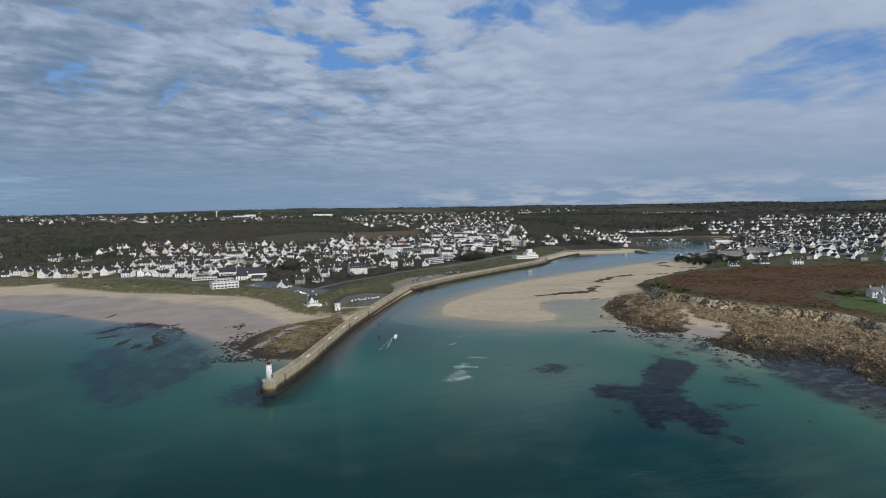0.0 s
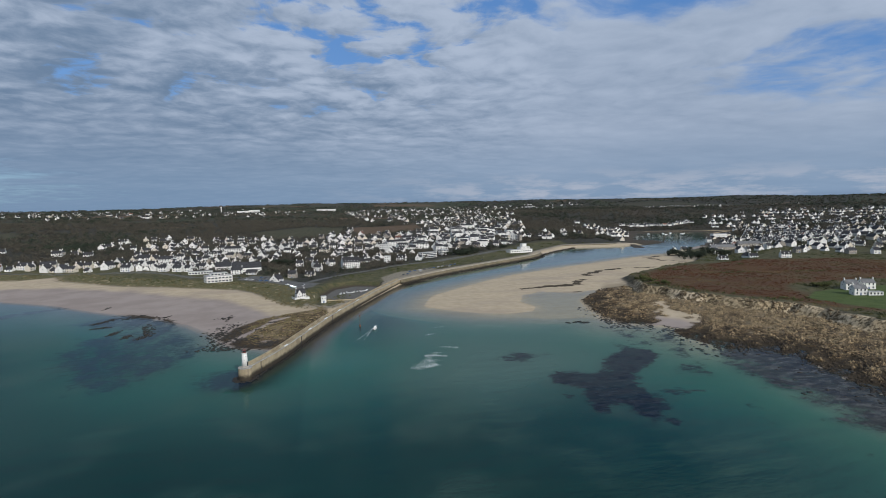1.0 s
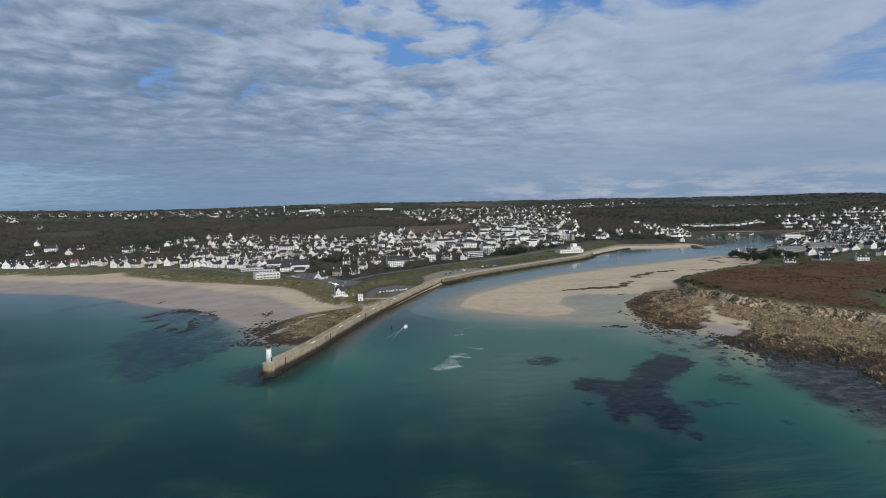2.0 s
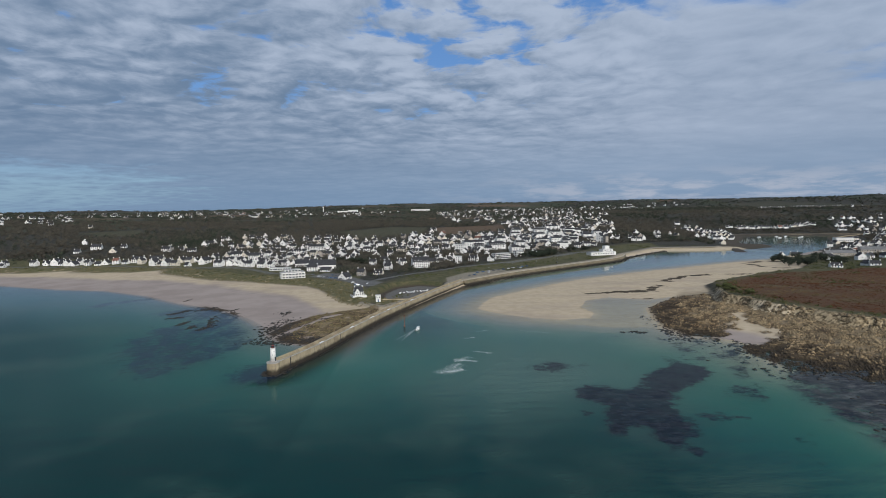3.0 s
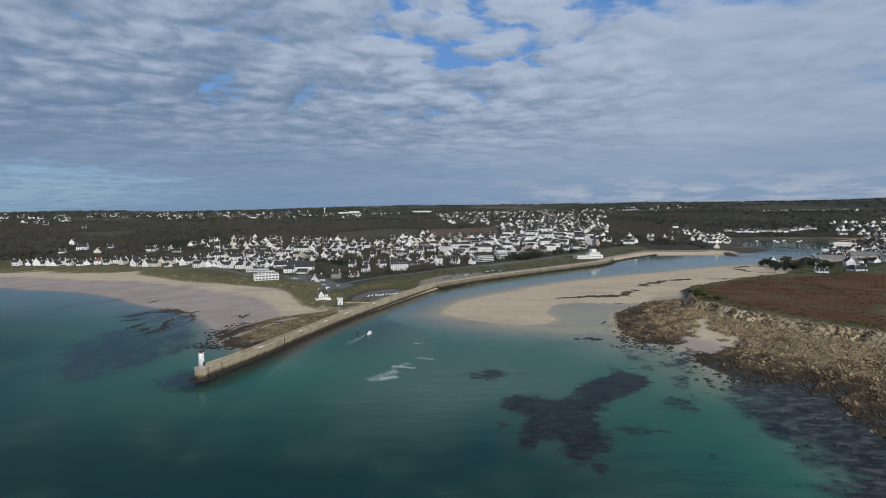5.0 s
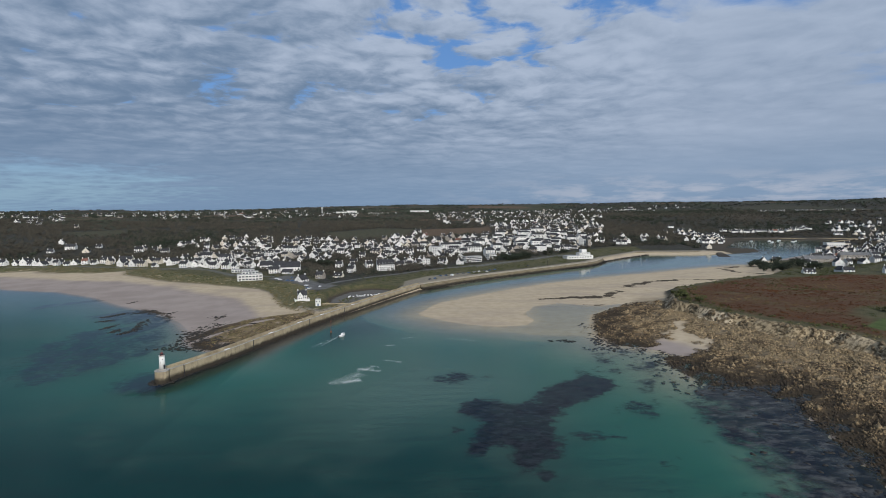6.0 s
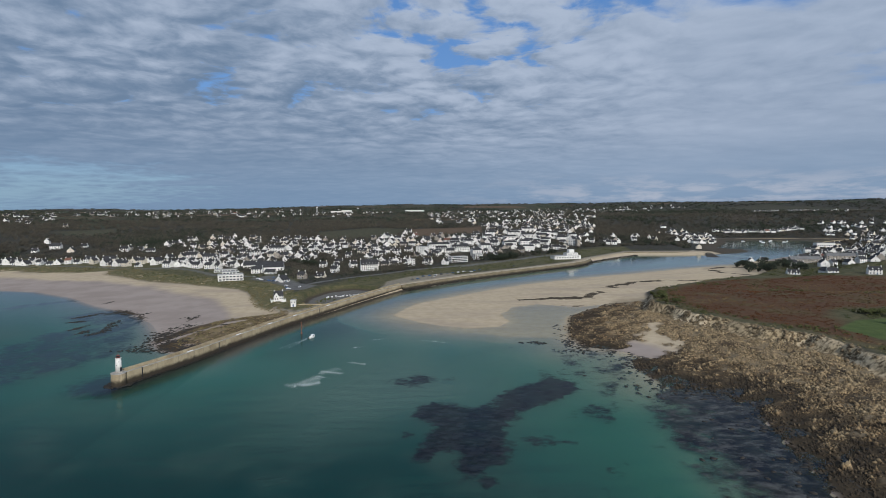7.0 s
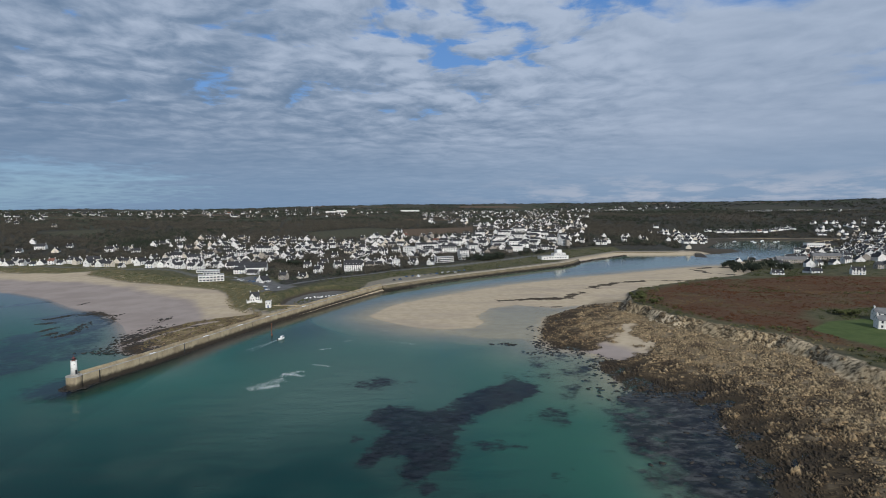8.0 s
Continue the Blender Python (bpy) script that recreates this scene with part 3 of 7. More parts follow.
SANDBANK = [(117, 168), (134, 219), (177, 270), (244, 336), (338, 399), (439, 457), (548, 519), (600, 540), (640, 530), (545, 400), (480, 340),
            (400, 282), (352, 240), (300, 212), (270, 198), (240, 214), (214, 198), (204, 168), (205, 140), (196, 124), (175, 119), (154, 128), (135, 143), (121, 160)]
JETTY = [(0.2, 1.6), (13.2, 35), (26, 78), (42.4, 130.4), (64, 188), (89, 251), (114, 309)]
MOUTH = (95.0, -250.0)
MEADOWS = [[(-700, 940), (-633, 1060), (-540, 900), (-596, 835)], [(-143, 1010), (-18, 1181), (75, 1126), (60, 900), (-67, 860)], [(-1250, 1500), (-1000, 1800), (-820, 1600), (-1020, 1380)],
           [(-640, 1500), (-420, 1720), (-300, 1560), (-500, 1400)]]
TILTH = [[(88, 1121), (274, 1170), (262, 1000), (104, 900)], [(-980, 2300), (-700, 2500), (-560, 2300), (-800, 2100)]]



def far_fields():
    """Fields on the far slopes, each a slanted quad of the plan."""
    r = random.Random(17)
    for k in range(22):
        a = r.uniform(-0.62, 0.8)
        d = r.uniform(1700 if a < 0.1 else 3000, 4400)
        x, y = 110 + d * math.sin(a), -250 + d * math.cos(a)
        w, t = r.uniform(50, 150) * d / 2600, r.uniform(60, 170) * d / 2600
        q = [(x - w, y - t + r.uniform(-30, 30)), (x + w, y - t), (x + w * 0.8, y + t), (x - w, y + t + r.uniform(-40, 40))]
        (TILTH if k % 9 == 0 else MEADOWS).append(q)


far_fields()


def heights(px, py):
    """Ground height and the cover of the ground, over the plan."""
    wob = ripple(px, py, 26, 3) * 3.0
    d_town = inside_distance(px, py, SHORE_TOWN)
    d_land = inside_distance(px, py, LAND_TOWN)
    d_head = inside_distance(px, py, SHORE_HEAD)
    d_moor = inside_distance(px, py, LAND_HEAD)
    d_bank = inside_distance(px, py, SANDBANK)
    crag = wob * 1.3 + ripple(px, py, 8, 13) * 2.8 + ripple(px, py, 21, 14, 2) * 3.2
    far = np.hypot(px - MOUTH[0], py - MOUTH[1])
    hill = np.interp(far, [0, 640, 800, 1250, 1850, 2700, 3450, 4200, 4600, 4900, 6500], [0, 0, 4, 27, 52, 70, 80, 122, 134, 126, 0])
    hill = hill + ripple(px, py, 620, 11) * 9 * ease(far, 900, 2200) + ripple(px, py, 900, 5, 4) * 16 * ease(far, 3300, 4300)
    hill = hill - 36 * ease(-px / (far + 1), 0.1, 0.5) * ease(far, 3300, 4300)
    hill = hill + 17 * ease(far, 3600, 4400) * ease(px / (far + 1), -0.3, 0.6)
    inland = np.maximum(d_land, d_moor)
    hill = np.minimum(hill, np.maximum(0, inland - 45) * 0.13)
    sea = np.maximum(np.maximum(d_town, d_head), d_bank)
    floor = -np.where(px < 30, 0.38 * ease(-sea, 0, 14), 0.0) - np.minimum(0.028 * np.maximum(-sea, 0), 3.2) - np.minimum(0.012 * np.maximum(-sea - 90, 0), 2.6)
    floor = floor - 1.6 * ease(-py, 40, 120) * (1 - ease(px, 190, 235)) * (sea < -30)
    side = inside_line(px, py, JETTY + [(180, 377), (271, 461), (368, 548), (520, 735), (632, 730), (700, 690), (800, 780), (960, 1040)])
    floor = floor - 3.4 * ease(side, 8, 30) * (1 - ease(side, 34, 90)) * (sea < 0) * ease(py, 10, 130)
    floor = np.where((side > -6) & (side < 16) & (py < 305), np.maximum(floor, -0.12 - 0.12 * np.maximum(side, 0) - 0.25 * np.maximum(side - 9, 0)), floor)
    floor = np.where((d_bank > -45) & (d_bank <= 0), np.maximum(floor, -0.02 + 0.013 * d_bank - 0.03 * np.maximum(-d_bank - 22, 0)), floor)
    flat = inside_distance(px, py, [(170, 112), (206, 140), (206, 168), (214, 200), (240, 216), (270, 200), (300, 214), (300, 200), (252, 150), (243, 104), (225, 92), (196, 96)])
    floor = np.where(flat > -22, np.maximum(floor, -0.14 - 0.03 * np.maximum(-flat, 0)), floor)
    beach_wide = np.interp(px, [-500, -250, -60, 0, 30, 60], [135, 130, 110, 70, 18, 6])
    beach = np.clip(d_town / beach_wide, 0, 1) ** 1.2 * 3.4
    h = np.where(d_town > 0, beach, floor)
    shelf = np.clip(d_head / 70.0, 0, 1) ** 0.9 * 3.2
    h = np.where(d_head > 0, np.maximum(h, shelf), h)
    h = np.where(d_bank > 0, np.maximum(h, np.minimum(0.02 + 0.013 * d_bank, 1.0) + 0.12 * ripple(px, py, 40, 8)), h)
    dune_side = (px < 20) | (px > 1000)
    rise = np.where(dune_side, ease(d_land + wob, -3, 20), ease(d_land, -0.5, 1.0))
    town = np.where(px < 20, 6.4 + 0.5 * ripple(px, py, 22, 4) * ease(d_land, -5, 8) * (1 - ease(d_land, 22, 40)), 5.2 + 1.8 * ease(d_land, 14, 60))
    h = h + (town - h) * np.where(d_land > -6, rise, 0)
    cliff = ease(d_moor + crag, -2.5, 6.0)
    north = ease(py, 170, 260)
    moor = 9.6 - 3.6 * north + 0.5 * ripple(px, py, 30, 6) + 2.0 * ease(d_moor, 20, 120) * (1 - north)
    h = h + (moor - h) * np.where(d_moor > -8, np.where(north > 0.5, ease(d_moor + wob, -2, 13), cliff), 0)
    # stony spit at the jetty's root
    spit = inside_distance(px, py, [(-30, 86), (-14, 62), (8, 52), (24, 66), (46, 138), (36, 162), (10, 156), (-12, 140), (-26, 118)])
    h = np.maximum(h, np.where(spit > 0, np.minimum(0.10 * spit, 2.6) + 0.3 * ripple(px, py, 5, 21), -9))
    # drying dock behind the jetty
    dock = inside_distance(px, py, [(46, 192), (30, 206), (29, 244), (40, 280), (65, 301), (90, 292), (100, 276), (84, 246), (66, 205), (57, 188)])
    h = h + (1.6 - h) * ease(dock, -3.0, 3.0)
    h = h + np.where(inland > 0, hill, 0)
    rocky = ease(d_head, np.where(py < 44, -9, -2), np.where(py < 44, -5, 6)) * (1 - ease(d_moor + crag, -4, -1)) * (1 - north)
    nook = inside_distance(px, py, [(262, 62), (254, 42), (263, 31), (269, 26), (279, 34), (292, 52), (302, 74), (301, 96), (308, 120), (298, 119), (286, 96), (272, 80)]) / 11.0 + 0.14
    rocky = rocky * (1 - ease(nook + 1.1 * ripple(px, py, 9, 31, 4), 0.25, 0.75))
    h = h + rocky * (1.5 * ripple(px * 0.8 + py * 0.6, (py * 0.8 - px * 0.6) * 2.2, 12, 41, 4))
    drop = ease(d_moor + crag, -5, -1.5) * (1 - ease(d_moor + crag, 5.0, 7.5)) * (1 - north)
    cover = {}
    cover["rock"] = np.clip(rocky + np.where(spit > 0, ease(spit, 0, 3) * ease(ripple(px, py, 14, 22), -0.75, -0.3), 0), 0, 1)
    lane_sand = np.abs(inside_line(px, py, [(-22, 78), (-16, 86), (-10, 98), (-5, 111), (1, 132), (9, 141)])) + 1.6 * ripple(px, py, 6, 23)
    cover["rock"] = np.where(spit > 0, cover["rock"] * ease(lane_sand, 2.0, 3.6), cover["rock"])
    cover["bank"] = drop
    cover["sand"] = (np.maximum(d_land, d_moor) < -1.5) | (h < 0.3)
    cover["sand"] = np.maximum(cover["sand"] * 1.0, 1 - ease(np.maximum(d_land + wob * 0.6, d_moor + wob * 0.6), -3, 3))
    cover["damp_from"] = np.where(d_bank > -20, 0.02, np.where(px > 200, 0.9, np.interp(px, [-500, -200, 0], [1.0, 1.5, 1.9])))
    cover["damp_from"] = np.where(((h < -0.02) & (px > 110)) | (d_bank > -70), -3.0, cover["damp_from"])
    front = (px < 30) & (py < 1400)
    cover["dune"] = np.where(front, ease(d_land, -2, 3) * (1 - ease(d_land + wob * 2, 30, 44)), 0)
    cover["dune"] = np.maximum(cover["dune"], np.where((px < 60) & (d_land > -25) & (d_land < 30) & (py < 240), ease(ripple(px, py, 10, 51) + 0.6, 0, 0.5), 0))
    esplanade = (px > 20) & (px < 660) & (py < 1000)
    slope = (px > 20) & (px < 540)
    cover["grass"] = np.where(slope & esplanade, ease(d_land, 9, 12) * (1 - ease(d_land, 55, 75)), 0)
    cover["grass"] = np.maximum(cover["grass"], 0.9 * ease(d_moor, 0, 12) * (1 - ease(d_moor, 300, 420)) * (py < 900))
    cover["grass"] = np.maximum(cover["grass"], np.where((px < 0) & (py < 600), ease(d_land, 20, 30) * (1 - ease(d_land + wob, 85, 100)), 0))
    cover["track"] = np.where(esplanade, (1 - ease(d_land, 7, 9)) * ease(d_land, -4, 0), 0)
    yard = inside_distance(px, py, [(96, 292), (128, 338), (176, 398), (168, 412), (120, 372), (96, 330)])
    cover["track"] = np.maximum(cover["track"], ease(yard, -1, 2) * 0.85)
    park = inside_distance(px, py, [(-62, 352), (-24, 316), (0, 284), (6, 262), (24, 264), (30, 290), (8, 312), (-10, 345), (-30, 380), (-50, 385)])
    cover["tarmac"] = ease(park + wob * 0.5, -1, 3)
    prom = np.abs(inside_line(px, py, [(-900, 640), (-547, 515), (-459, 506), (-383, 510), (-263, 478), (-193, 452), (-157, 428), (-114, 386), (-66, 374)]))
    cover["tarmac"] = np.maximum(cover["tarmac"], np.where((px < -60) & (px > -900), 1 - ease(prom, 2.8, 4.0), 0))
    lane = np.abs(inside_line(px, py, [(4, 262), (14, 300), (50, 352), (120, 425), (190, 470), (280, 560), (370, 660)]))
    cover["tarmac"] = np.maximum(cover["tarmac"], 1 - ease(lane, 3, 4.5))
    fern = inside_distance(px, py, [(336, 178), (350, 110), (366, 70), (380, 40), (400, 52), (412, 92), (432, 118), (520, 130), (640, 100), (760, 180), (700, 300), (560, 345), (470, 325), (402, 282), (362, 244), (348, 206)])
    fern = np.maximum(fern, inside_distance(px, py, [(378, 62), (392, 68), (397, 40), (405, 14), (440, -8), (428, -30), (398, -4), (382, 28)]))
    cover["bracken"] = ease(fern + 2.5 * wob, -8, 10)
    lawn = inside_distance(px, py, [(394, 68), (422, 87), (450, 91), (520, 94), (540, 20), (470, -10), (404, 16), (397, 42)])
    cover["lawn"] = ease(lawn + 0.4 * wob, -1, 1.5)
    cover["bracken"] = cover["bracken"] * (1 - cover["lawn"])
    field = np.full(px.shape, -99.0)
    for q in MEADOWS:
        field = np.maximum(field, inside_distance(px, py, q))
    cover["grass"] = np.maximum(cover["grass"], np.where(far < 1500, 0.55, 0.30) * ease(field, -3, 3))
    tilth = np.full(px.shape, -99.0)
    for q in TILTH:
        tilth = np.maximum(tilth, inside_distance(px, py, q))
    cover["tilth"] = ease(tilth, -3, 3)
    cover["open"] = ease(np.maximum(field, tilth), -6, 2)
    inner = ease(px + py, 1440, 1500) * (np.maximum(d_land, d_moor) < 6) * (h > -2)
    cover["mud"] = np.maximum(ease(dock + 0.6 * wob, -2, 14), inner * 0.45)
    cover["farm"] = ease(far, 1300, 1700) * ease(ripple(px, py, 420, 61), -0.35, -0.1) * (1 - 0.75 * ease(px, 300, 700) * (1 - ease(far, 3300, 4000)))
    weed = np.where((px > 175) & (py < 70), 0.16, -0.3)
    for bed, soft, cap in (([(206, 10), (216, 1), (215, -11), (201, -27), (187, -36), (178, -53), (175, -76), (164, -88), (158, -92), (156, -84), (158, -74), (153, -72), (144, -81), (142, -78),
                            (146, -64), (145, -56), (150, -52), (142, -40), (144, -28), (155, -26), (164, -33), (173, -31), (178, -18)], 10.0, 0.55),
                      ([(248, -21), (267, 0), (285, 12), (302, -4), (308, -38), (306, -60), (304, -80), (290, -120), (262, -150), (228, -130), (234, -100), (234, -89), (237, -77), (234, -67), (234, -59), (240, -42)], 30.0, 0.30),
                      ([(-115, 115), (-83, 130), (-78, 148), (-48, 95), (-34, 52), (-50, 18), (-64, -4), (-85, 20), (-108, 70)], 40.0, 0.10),
                      ([(-224, 205), (-213, 202), (-200, 224), (-182, 254), (-195, 246), (-216, 227)], 22.0, 0.1),
                      ([(-140, 165), (-122, 196), (-84, 186), (-72, 150), (-100, 140)], 40.0, 0.14),
                      ([(127, 5), (140, 11), (158, 4), (144, -2), (133, -3)], 16.0, 0.02),
                      ([(138, -58), (141, -54), (143, -58), (139, -62)], 6.0, 0.3),
                      ([(163, -91), (167, -88), (169, -93), (164, -97)], 6.0, 0.4),
                      ([(212, -32), (224, -29), (219, -46), (211, -48)], 14.0, 0.0),
                      ([(226, -3), (237, 1), (229, -18), (224, -18)], 14.0, 0.0),
                      ([(179, -61), (186, -68), (197, -66), (186, -62)], 14.0, 0.06),
                      ([(225, 50), (244, 64), (258, 54), (250, 15), (232, 4), (222, 15)], 34.0, -0.10)):
        d = inside_distance(px, py, bed)
        weed = np.maximum(weed, 0.48 + np.clip(d / soft, -0.75, cap))
    cover["weed"] = np.where((h < 0.1), np.clip(weed, -0.4, 1.2), -0.4)
    for strand in ([(228, 235), (262, 242), (292, 244), (308, 272)], [(335, 310), (376, 349), (425, 366), (470, 366)], [(258, 200), (280, 198)], [(531, 488), (571, 512), (600, 503)], [(533, 480), (529, 443), (545, 412)], [(300, 262), (318, 276)]):
        cover["weed"] = np.maximum(cover["weed"], np.where(h > 0.05, 0.74 - np.abs(inside_line(px, py, strand)) / 15.0 + 0.42 * ripple(px, py * 1.6, 13, 83), -0.4))
    cover["weed"] = np.maximum(cover["weed"], np.where((h < 0.4) & (py > -60) & (px < 40) & (px > -30), 0.95 - np.hypot(px + 8, py - 1) / 30.0, -0.4))
    cover["weed"] = np.maximum(cover["weed"], np.where((h < 0.3) & (py < 300) & (side > -4), 0.55 - np.maximum(side - 3, 0) / 9.0, -0.4))
    # brown silt at the jetty's foot, darkened to carry a shadow
    cover["shadow_silt"] = np.where((py < 330) & (side > -5), 1 - ease(side + 0.5 * wob, 5, 24), 0.0) * (h < 0.2)
    cover["depth"] = np.maximum(-h, 0.0)
    # painted shade: water darkens towards the jetty on its river side
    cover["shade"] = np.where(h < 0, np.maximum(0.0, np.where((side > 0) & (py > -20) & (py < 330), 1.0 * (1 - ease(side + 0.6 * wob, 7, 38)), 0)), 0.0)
    cover["kelp"] = np.where(px < 60, 0.76, 0.985)
    plume = inside_distance(px, py, [(70, -10), (105, -50), (180, -30), (235, 30), (240, 96), (190, 110), (150, 120), (118, 155), (100, 120), (84, 70)])
    tangle = inside_distance(px, py, [(240, -24), (256, -8), (272, -8), (290, -14), (310, -40), (300, -100), (262, -170), (218, -140), (226, -90), (230, -60)])
    cover["tangle"] = ease(tangle, -10, 12)
    cover["plume"] = ease(plume + 1.5 * wob, -35, 30)
    cover["calm"] = ease(py + 0.2 * px, 40, 230)
    return h, cover


def in_field(x, y):
    """Whether a place lies in one of the open fields."""
    a, b = np.array([float(x)]), np.array([float(y)])
    near = [q for q in MEADOWS + TILTH if min(c[0] for c in q) - 6 < x < max(c[0] for c in q) + 6 and min(c[1] for c in q) - 6 < y < max(c[1] for c in q) + 6]
    return any(inside_distance(a, b, q)[0] > -6 for q in near)


def inside_line(px, py, line):
    """Metres to the right of a line of the plan, negative to its left."""
    q = np.asarray(line, float)
    best = np.full(px.shape, 1e18)
    side = np.zeros(px.shape)
    for (ax, ay), (bx, by) in zip(q[:-1], q[1:]):
        dx, dy = bx - ax, by - ay
        s = np.clip(((px - ax) * dx + (py - ay) * dy) / (dx * dx + dy * dy), 0, 1)
        d2 = (px - ax - s * dx) ** 2 + (py - ay - s * dy) ** 2
        near = d2 < best
        best = np.where(near, d2, best)
        side = np.where(near, np.sign((px - ax) * dy - (py - ay) * dx), side)
    return np.sqrt(best) * side


def ground_at(x, y):
    h, _ = heights(np.array([float(x)]), np.array([float(y)]))
    return float(h[0])


def spread(lo, hi, fine, first, last, grow):
    """Grid lines: even between lo and hi, wider and wider beyond."""
    mid = np.arange(lo, hi + fine, fine)
    up, down, s = [mid[-1]], [mid[0]], fine
    while up[-1] < last:
        s *= grow
        up.append(up[-1] + s)
    s = fine
    while down[-1] > first:
        s *= grow
        down.append(down[-1] - s)
    return np.concatenate([down[::-1], mid[1:-1], up])


def sheet(name, xs, ys, z, keep=None, mat=None, cover=None):
    nx, ny = len(xs), len(ys)
    gx, gy = np.meshgrid(xs, ys)
    co = np.stack([gx.ravel(), gy.ravel(), z.ravel()], 1)
    i = np.arange(nx * ny).reshape(ny, nx)
    quads = np.stack([i[:-1, :-1], i[:-1, 1:], i[1:, 1:], i[1:, :-1]], -1).reshape(-1, 4)
    if keep is not None:
        quads = quads[keep.ravel()[quads].any(1)]
        used = np.unique(quads)
        back = np.zeros(nx * ny, int)
        back[used] = np.arange(len(used))
        co, quads = co[used], back[quads]
        cover = {k: v.ravel()[used] for k, v in cover.items()}
    me = bpy.data.meshes.new(name)
    me.vertices.add(len(co))
    me.vertices.foreach_set("co", co.ravel())
    me.loops.add(quads.size)
    me.loops.foreach_set("vertex_index", quads.ravel())
    me.polygons.add(len(quads))
    me.polygons.foreach_set("loop_start", np.arange(0, quads.size, 4))
    me.update(calc_edges=True)
    me.shade_smooth()
    for k, v in cover.items():
        me.attributes.new(k, "FLOAT", "POINT").data.foreach_set("value", np.ascontiguousarray(v.ravel(), dtype=np.float32))
    me.materials.append(mat)
    return new(name, me)


XS = spread(-150, 450, 2.1, -4950, 4950, 1.036)
YS = spread(-140, 230, 2.0, -3000, 4950, 1.0195)
GX, GY = np.meshgrid(XS, YS)
GZ, COVER = heights(GX.ravel(), GY.ravel())
GZ = GZ.reshape(GX.shape)
COVER = {k: np.asarray(v, float).reshape(GX.shape) for k, v in COVER.items()}
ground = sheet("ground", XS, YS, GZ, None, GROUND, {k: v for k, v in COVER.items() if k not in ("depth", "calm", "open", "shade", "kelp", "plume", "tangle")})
tagged(ground, "coastal land with sandy beach, brown moor, wooded hills and sea floor", "ground", kind="structure")
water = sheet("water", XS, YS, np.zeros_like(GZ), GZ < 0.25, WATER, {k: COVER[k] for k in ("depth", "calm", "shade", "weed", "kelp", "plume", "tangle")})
tagged(water, "clear teal sea and river water with light ripples", "water", kind="structure")


def height_of(x, y):
    """Height of the ground sheet as built."""
    j = min(max(int(np.searchsorted(XS, x)) - 1, 0), len(XS) - 2)
    i = min(max(int(np.searchsorted(YS, y)) - 1, 0), len(YS) - 2)
    u, v = (x - XS[j]) / (XS[j + 1] - XS[j]), (y - YS[i]) / (YS[i + 1] - YS[i])
    return float((GZ[i, j] * (1 - u) + GZ[i, j + 1] * u) * (1 - v) + (GZ[i + 1, j] * (1 - u) + GZ[i + 1, j + 1] * u) * v)


# ---- jetty and lighthouse ----


def wall_along(name, line, half, z0, z1, mat, parent, label="", shift=0.0, flare=0.0):
    """A wall of one thickness along a line of the plan."""
    p = np.asarray(line)
    t = np.gradient(p, axis=0)
    t /= np.hypot(t[:, 0], t[:, 1])[:, None]
    nrm = np.stack([t[:, 1], -t[:, 0]], 1)
    verts, faces = [], []
    for (x, y), (nx, ny) in zip(p, nrm):
        for s, z in ((-half - flare, z0), (half + flare, z0), (half, z1), (-half, z1)):
            verts.append((x + nx * (s + shift), y + ny * (s + shift), z))
    k = len(p)
    for i in range(k - 1):
        for a in range(4):
            b = (a + 1) % 4
            faces.append((i * 4 + a, i * 4 + 4 + a, i * 4 + 4 + b, i * 4 + b))
    faces += [(0, 1, 2, 3), (k * 4 - 1, k * 4 - 2, k * 4 - 3, k * 4 - 4)]
    me = bpy.data.meshes.new(name)
    me.from_pydata(verts, [], faces)
    bm = bmesh.new()
    bm.from_mesh(me)
    bpy.data.meshes.remove(me)
    return part(name, bm, mat, parent, label)


def jetty():
    root = tagged(new("jetty"), "long granite harbour jetty with parapet and rounded head", "jetty")
    line = curve_through(JETTY, 4.0)
    seg = 9
    for i in range(1, len(line) - 1, seg):
        cut = line[i:i + seg + 1]
        if len(cut) < 2:
            continue
        wall_along("wall", cut, 2.0, -4.0, 5.5, MASONRY, root, flare=0.45)
        wall_along("coping", cut, 0.35, 5.504, 5.72, CONCRETE, root, "pale stone coping", shift=1.75)
        wall_along("parapet", cut, 0.4, 5.504, 6.6, MASONRY, root, shift=-1.55)
    bm = bmesh.new()
    tube(bm, 3.6, 3.15, -4.0, 5.5, 0.2, 1.6, 40)
    part("head", bm, MASONRY, root, "rounded masonry pier head")
    bm = bmesh.new()
    tube(bm, 3.3, 3.3, 5.504, 5.8, 0.2, 1.6, 40)
    part("head_coping", bm, CONCRETE, root)
    # landing recesses with pale slabs, and iron ladders
    for s in (9, 19, 27, 34, 45):
        if s + 2 < len(line):
            a, b = line[s], line[s + 1]
            wall_along("slab", np.array([a, b]), 0.5, 5.725, 6.0, FRAME_WHITE, root, "pale concrete mooring slab", shift=1.4)
    for s in (3, 15, 30, 42):
        a, b = line[s], line[s + 1]
        d = (b - a) / np.hypot(*(b - a))
        wall_along("ladder", np.array([a, a + d * 0.35]), 0.1, -1.0, 5.8, IRON, root, "dark iron ladder", shift=2.35)
    return root


